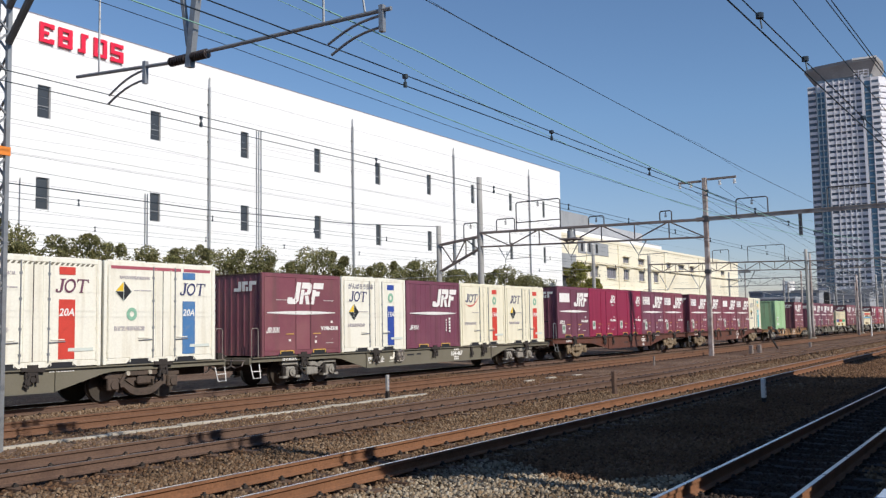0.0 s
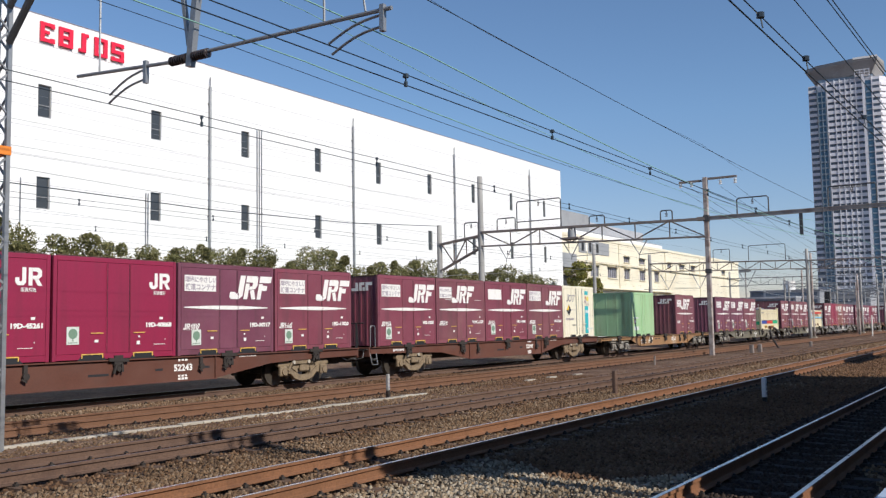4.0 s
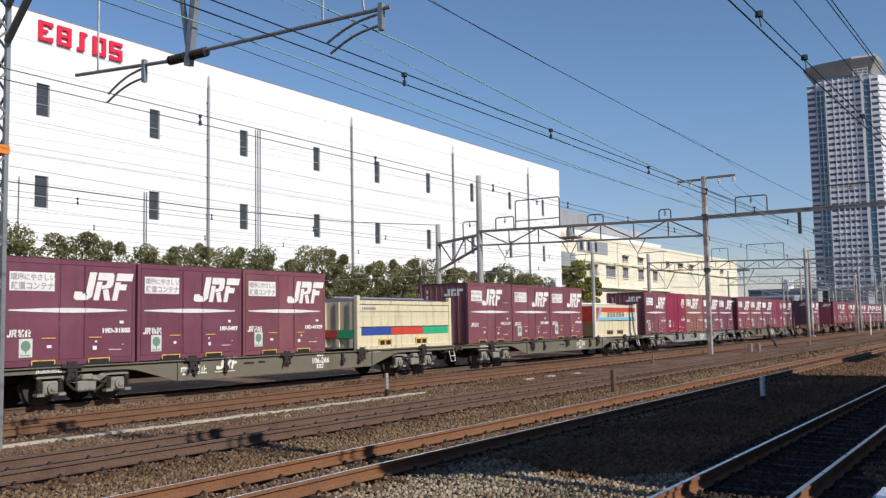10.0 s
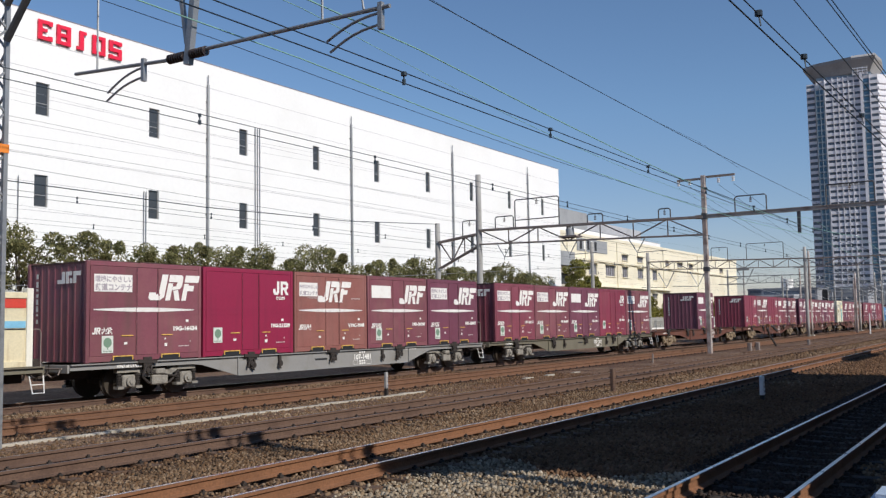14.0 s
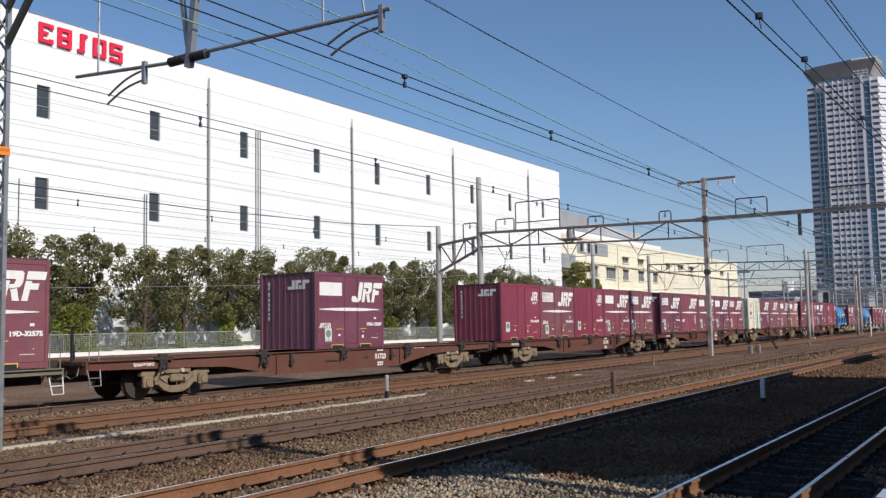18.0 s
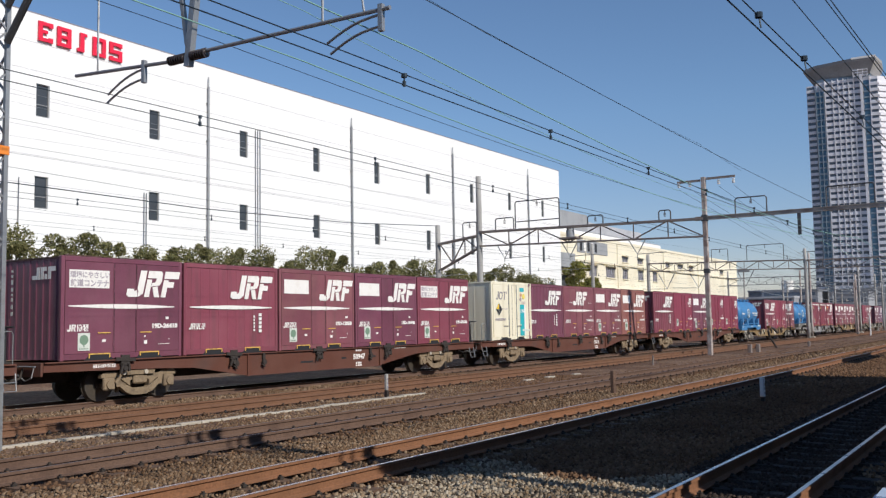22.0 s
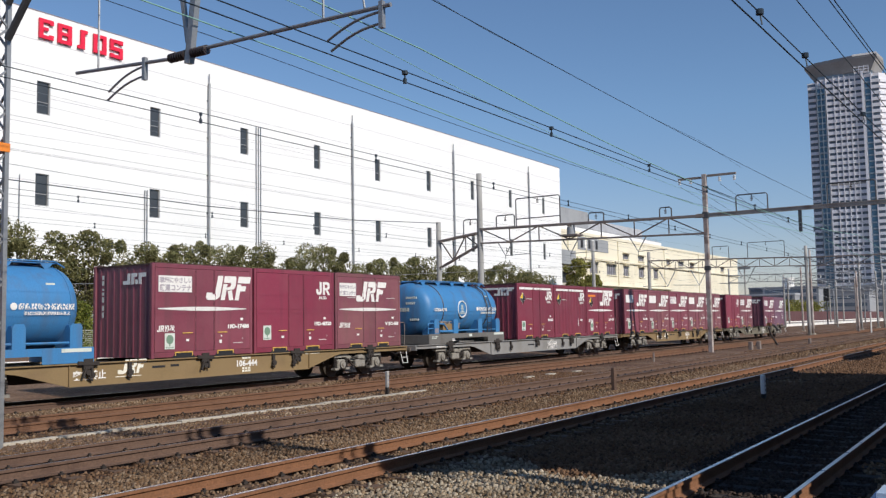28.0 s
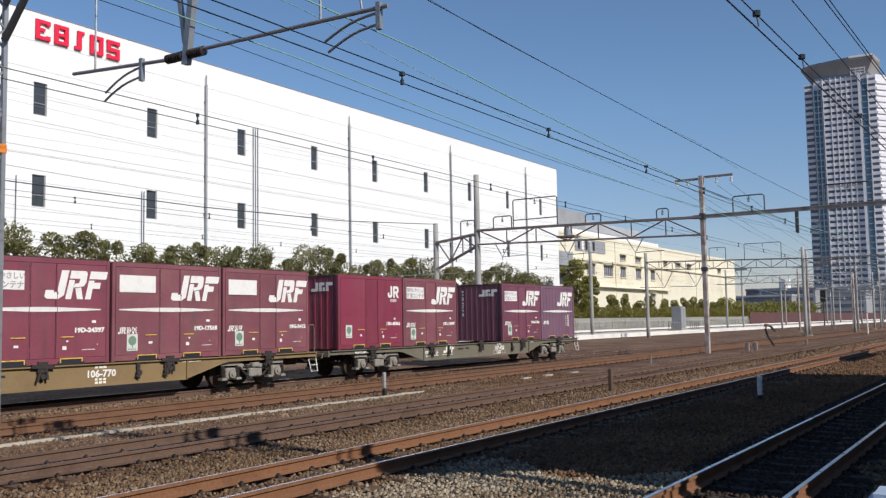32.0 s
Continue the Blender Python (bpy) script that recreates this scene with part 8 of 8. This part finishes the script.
    for i, (x, big) in enumerate([(k * SLOT + 1.86, True) for k in range(5)] + [(5.75, False), (6.9, False), (12.2, False), (13.1, False)]):
        bm = bmesh.new()
        z = -drop
        if big:
            box(bm, x - 0.13, x + 0.13, y - 0.06, y + 0.03, z + 0.80, z + 1.06)
            beam(bm, (x - 0.30, y - 0.04, z + 0.96), (x + 0.30, y - 0.04, z + 0.93), 0.07, 0.09)
            beam(bm, (x - 0.08, y - 0.07, z + 0.84), (x - 0.16, y - 0.07, z + 0.60), 0.05)
            beam(bm, (x + 0.08, y - 0.07, z + 0.84), (x + 0.10, y - 0.07, z + 0.64), 0.06)
            disc(bm, (x - 0.02, y - 0.08, z + 0.72), 0.07, 0.05, "y", 10)
        else:
            box(bm, x - 0.05, x + 0.05, y - 0.04, y + 0.03, z + 0.74, z + 0.93)
            disc(bm, (x, y - 0.05, z + 0.66), 0.085, 0.06, "y", 10)
            beam(bm, (x - 0.10, y - 0.05, z + 0.60), (x + 0.02, y - 0.05, z + 0.52), 0.04)
        part("lock_bracket", bm, GRIME, ob, "dark container lock bracket")
    for x in (2.47, 16.66) if style == "deep" else (2.34, 16.54):
        bogie(ob, x, bogie_paint)
    xn = 11.6 if style == "deep" else 11.1
    if number:
        lettering("wagon_number", number, 0.24, WHITE, ob, xn, -ysill - 0.018, 0.57 - drop * 0.6, "CENTER", "", 1.1, 0.009)
    bm = bmesh.new()
    y = -ysill - 0.016
    bars(bm, xn - 0.18, 0.83 - drop, 0.36, 0.07, 3, y, seedling)
    bars(bm, xn - 0.18, 0.405, 0.36, 0.06, 3, y, seedling + 1)
    bars(bm, xn - 0.18, 0.325, 0.36, 0.06, 3, y, seedling + 2)
    if style == "new" and number.startswith("107"):
        for x in (xn - 0.52, xn + 0.24):
            for a in ((x, x + 0.26, 0.465, 0.473), (x, x + 0.26, 0.32, 0.328), (x, x + 0.008, 0.328, 0.465), (x + 0.252, x + 0.26, 0.328, 0.465)):
                box(bm, a[0], a[1], y, y + 0.005, a[2], a[3])
    glyphs(bm, 0.95, 0.76 - drop * 0.6, 0.7, 0.09, 5, y, seedling + 3)
    bars(bm, 13.7, 0.86 - drop, 0.7, 0.03, 9, y, seedling + 4)
    part("small_marks", bm, IVORY if paint in (TANFRAME, OCHREFRAME) else WHITE, ob)
    if lettered:
        lettering("shunting_notice", "突放禁止", 0.24, WHITE, ob, 5.26, -ysill - 0.018, 0.44)
        operator_mark(ob, 6.55, 0.50, 0.58, IVORY if paint in (TANFRAME, OLIVEFRAME, OCHREFRAME) else WHITE, y - 0.004)
        quick("mark_line", ob, IVORY, (6.5, 7.30, y, y + 0.005, 0.43, 0.45))
    # slots in the sill: black plates on its face painting their inner shade
    if style == "new" and lettered:
        quick("slot_hole", ob, BLACK, (7.65, 8.08, -ysill - 0.015, -ysill, 0.60, 0.66))
        quick("slot_hole", ob, BLACK, (8.26, 8.55, -ysill - 0.015, -ysill, 0.61, 0.67))
    else:
        quick("slot_hole", ob, BLACK, (8.6, 9.2, -ysill - 0.015, -ysill, 0.55, 0.61))
    if style == "deep":
        quick("slot_hole", ob, BLACK, (10.65, 10.9, -ysill - 0.015, -ysill, 0.60, 0.66), (12.3, 12.55, -ysill - 0.015, -ysill, 0.60, 0.66))
    return ob


def P(number, board=2, **kw):
    return lambda k: purple_container(number, board, seedling=k, **kw)


def C(number, **kw):
    return lambda k: crimson_container(number, seedling=k, **kw)


JOT_RED = "cream rail container with red colour band and dark blue mark"
JOT_BLUE = "cream rail container with blue colour band and dark mark"
JOT_TEAL = "cream rail container with teal colour band and black diamond"
CONSIST = (
    (-7, "", OLIVEFRAME, BOGIEDARK, "new", False, {3: lambda k: tank_lease_container(IVORY, RED, "20A", k, right_mark=True, hatched=True, height=2.63, label="cream tall rail container with red band and warning hatching"), 4: lambda k: tank_lease_container(IVORY, STEELBLUE, "20A", k, diamond=True, right_mark=True, height=2.63, label="cream tall rail container with blue band and faded red top")}),
    (-6, "104-467", OLIVEFRAME, BOGIE2, "new", True, {0: P("V19B-2318", 0), 1: lambda k: tank_lease_container(IVORY, BLUE, "19A", k, diamond=True, text=True, label=JOT_BLUE), 2: P("", 0, door=False),
                                                       3: lambda k: tank_lease_container(CREAM, RED, "19A", k, swoosh=True, label=JOT_RED), 4: lambda k: tank_lease_container(CREAM, RED, "19A", k, diamond=True, label=JOT_RED)}),
    (-5, "52243", BROWNFRAME, BOGIE, "deep", False, {0: P("19D-22689", 1), 1: C("19D-45261"), 2: C("19D-40868"), 3: P("19D-30717"), 4: P("19D-11820")}),
    (-4, "52190", BROWNFRAME, BOGIE, "deep", False, {0: P("19D-7255"), 1: P("V19C-1727"), 2: P("19D-14488", 1), 3: P("19D-33681"), 4: lambda k: tank_lease_container(CREAM, TEAL, "19A", k, diamond=True, label=JOT_TEAL)}),
    (-3, "107-162", OCHREFRAME, BOGIE2, "new", True, {1: lambda k: green_container(), 3.06: P("V19C-7743")}),
    (-2, "106-266", OLIVEFRAME, BOGIE2, "new", True, {0: P("19D-31505"), 1: P("19F-5497"), 2: P("19D-41929"), 3.43: lambda k: low_container(OLDCREAM, "low cream open-top container with blue, red and green band", "tricolour")}),
    (-1, "107-1255", OLIVEFRAME, BOGIE2, "new", False, {0: P("V19C-1167"), 1: P("19D-19803"), 2: P("19D-5637"), 3.41: lambda k: low_container(OLDCREAM, "low cream container with red and light blue bands", "coast")}),
    (0, "107-1481", GREYFRAME, BOGIE2, "new", False, {0: P("19G-16434"), 1: C("19G-21239"), 2: P("V19C-1048", 2, material=RUSSET), 3: P("19D-30186", 1), 4: P("19D-22807")}),
    (1, "107-1263", OLIVEFRAME, BOGIE2, "new", False, {0: P("19D-28114"), 1: P("19D-36650"), 2: P("19D-12511", 1), 3: C("19D-42031"), 4: P("19D-32575")}),
    (2, "51723", BROWNFRAME, BOGIE, "deep", False, {2.12: P("19G-15260", 1)}),
    (3, "52193", BROWNFRAME, BOGIE, "deep", False, {0: C("19D-42667"), 1: P("19D-35315"), 2: C("19D-43637"), 3: P("19D-10676", 1), 4: P("19D-18066")}),
    (4, "50947", BROWNFRAME, BOGIE, "deep", False, {0: P("19D-26410"), 1: P("", 0, door=False), 2: P("19D-12858", 1), 3: P("19D-10448", 1), 4: P("19D-33586")}),
    (5, "50116", BROWNFRAME, BOGIE, "deep", False, {0.1: lambda k: tank_lease_container(CREAM, TEAL, "19A", k, diamond=True, label=JOT_TEAL), 1: P("", 0, door=False), 2: P("V19B-2316", 0), 3: P("19G-10182", 1), 4: P("19G-3855", 1, material=RUSSET)}),
    (6, "52457", BROWNFRAME, BOGIE, "deep", False, {0: P("", 0, door=False), 1: C("19D-45658"), 2: P("19D-18903", 1), 3: C("19D-45860"), 4: C("19D-46959")}),
    (7, "106-444", TANFRAME, BOGIE2, "new", True, {-0.045: lambda k: tank_container(k, False), 2: P("19D-17488"), 3: C("19D-48320"), 4: P("V19C-458")}),
    (8, "107-1469", GREYFRAME, BOGIE2, "new", False, {0.07: lambda k: tank_container(k, True), 2: C("20E-30", vented=True), 3: C("", vented=True, blank=True), 4: P("20D-420", 0, banded=True, material=CRIMSON_DEEP)}),
    (9, "106-770", TANFRAME, BOGIE2, "new", True, {0: P("19G-6178", 1), 1: P("19D-6382", 1), 2: P("19D-24397"), 3: P("19D-17568", 1), 4: P("19G-3412", 1)}),
    (10, "107-428", OLIVEFRAME, BOGIE2, "new", True, {0: C("19D-45862"), 1: P("19D-15607"), 3: P("19D-21840"), 4: P("", 0, door=False, material=VIOLET)}),
)
count = 0
for n, number, paint, bg, style, lettered, load in CONSIST:
    x0 = FIRST + LENGTH * n - (0.42 if n >= 7 else 0.36 if n == -7 else 0.0)
    put_on_train(wagon(number, paint, bg, style, lettered, seedling=n + 8 if n != -6 else 1, brake_end=-1 if style == "deep" and n not in (3, 4) or n == -6 else 1), x0)
    for slot, make in load.items():
        count += 1
        ob = make(count)
        half = 3.03 if "low" in ob["label"] or ob.name.startswith("tank") else HW
        put_on_train(ob, x0 + slot * SLOT + half, TRACK_Y, DECK - (0.0 if style == "deep" else LOWER))


def motions():
    """The whole train rolls past, gathering speed a little."""
    for ob, x, y, z in moving:
        walk(ob, [(t, pose(x - s, y, z)) for t, s in TRAVEL])

# ================= sleepers, one by one near the camera =================
# first track's sleepers: shade put into a darker copy of the material
SHADED_MESH = SLEEPER_MESH.copy()
SHADED_MESH.materials[0] = mat("oil_dark_sleeper", (0.045, 0.034, 0.028), 0.9, spread=0.25, scale=4, fine=40, bump=0.4, random_tint=0.2)
for name, y, how in TRACKS:
    tr = track_things[name]
    near = 95 if y < 12 else 0
    for i in range(near):
        o = new("sleeper", SHADED_MESH if y < 4 else SLEEPER_MESH)
        o.parent = tr
        o.location = (-12 + 0.62 * (i + 24), y, random.Random(i).uniform(-0.004, 0.004))
    vs = np.array([v.co for v in SLEEPER_MESH.vertices])
    fs = np.array([p.vertices[:] for p in SLEEPER_MESH.polygons])
    xs = [-12 + 0.62 * i for i in range(290) if not (near and 24 <= i < 119)]
    V = np.concatenate([vs + np.array((x, y, -0.028 if y > 15 else 0.0)) for x in xs])
    F = np.concatenate([fs + len(vs) * k for k in range(len(xs))])
    o = new("far_sleepers", mesh_from("far_sleepers", V, F, SLEEPER))
    o.parent = tr
    tagged(o, kind="stuff")

motions()
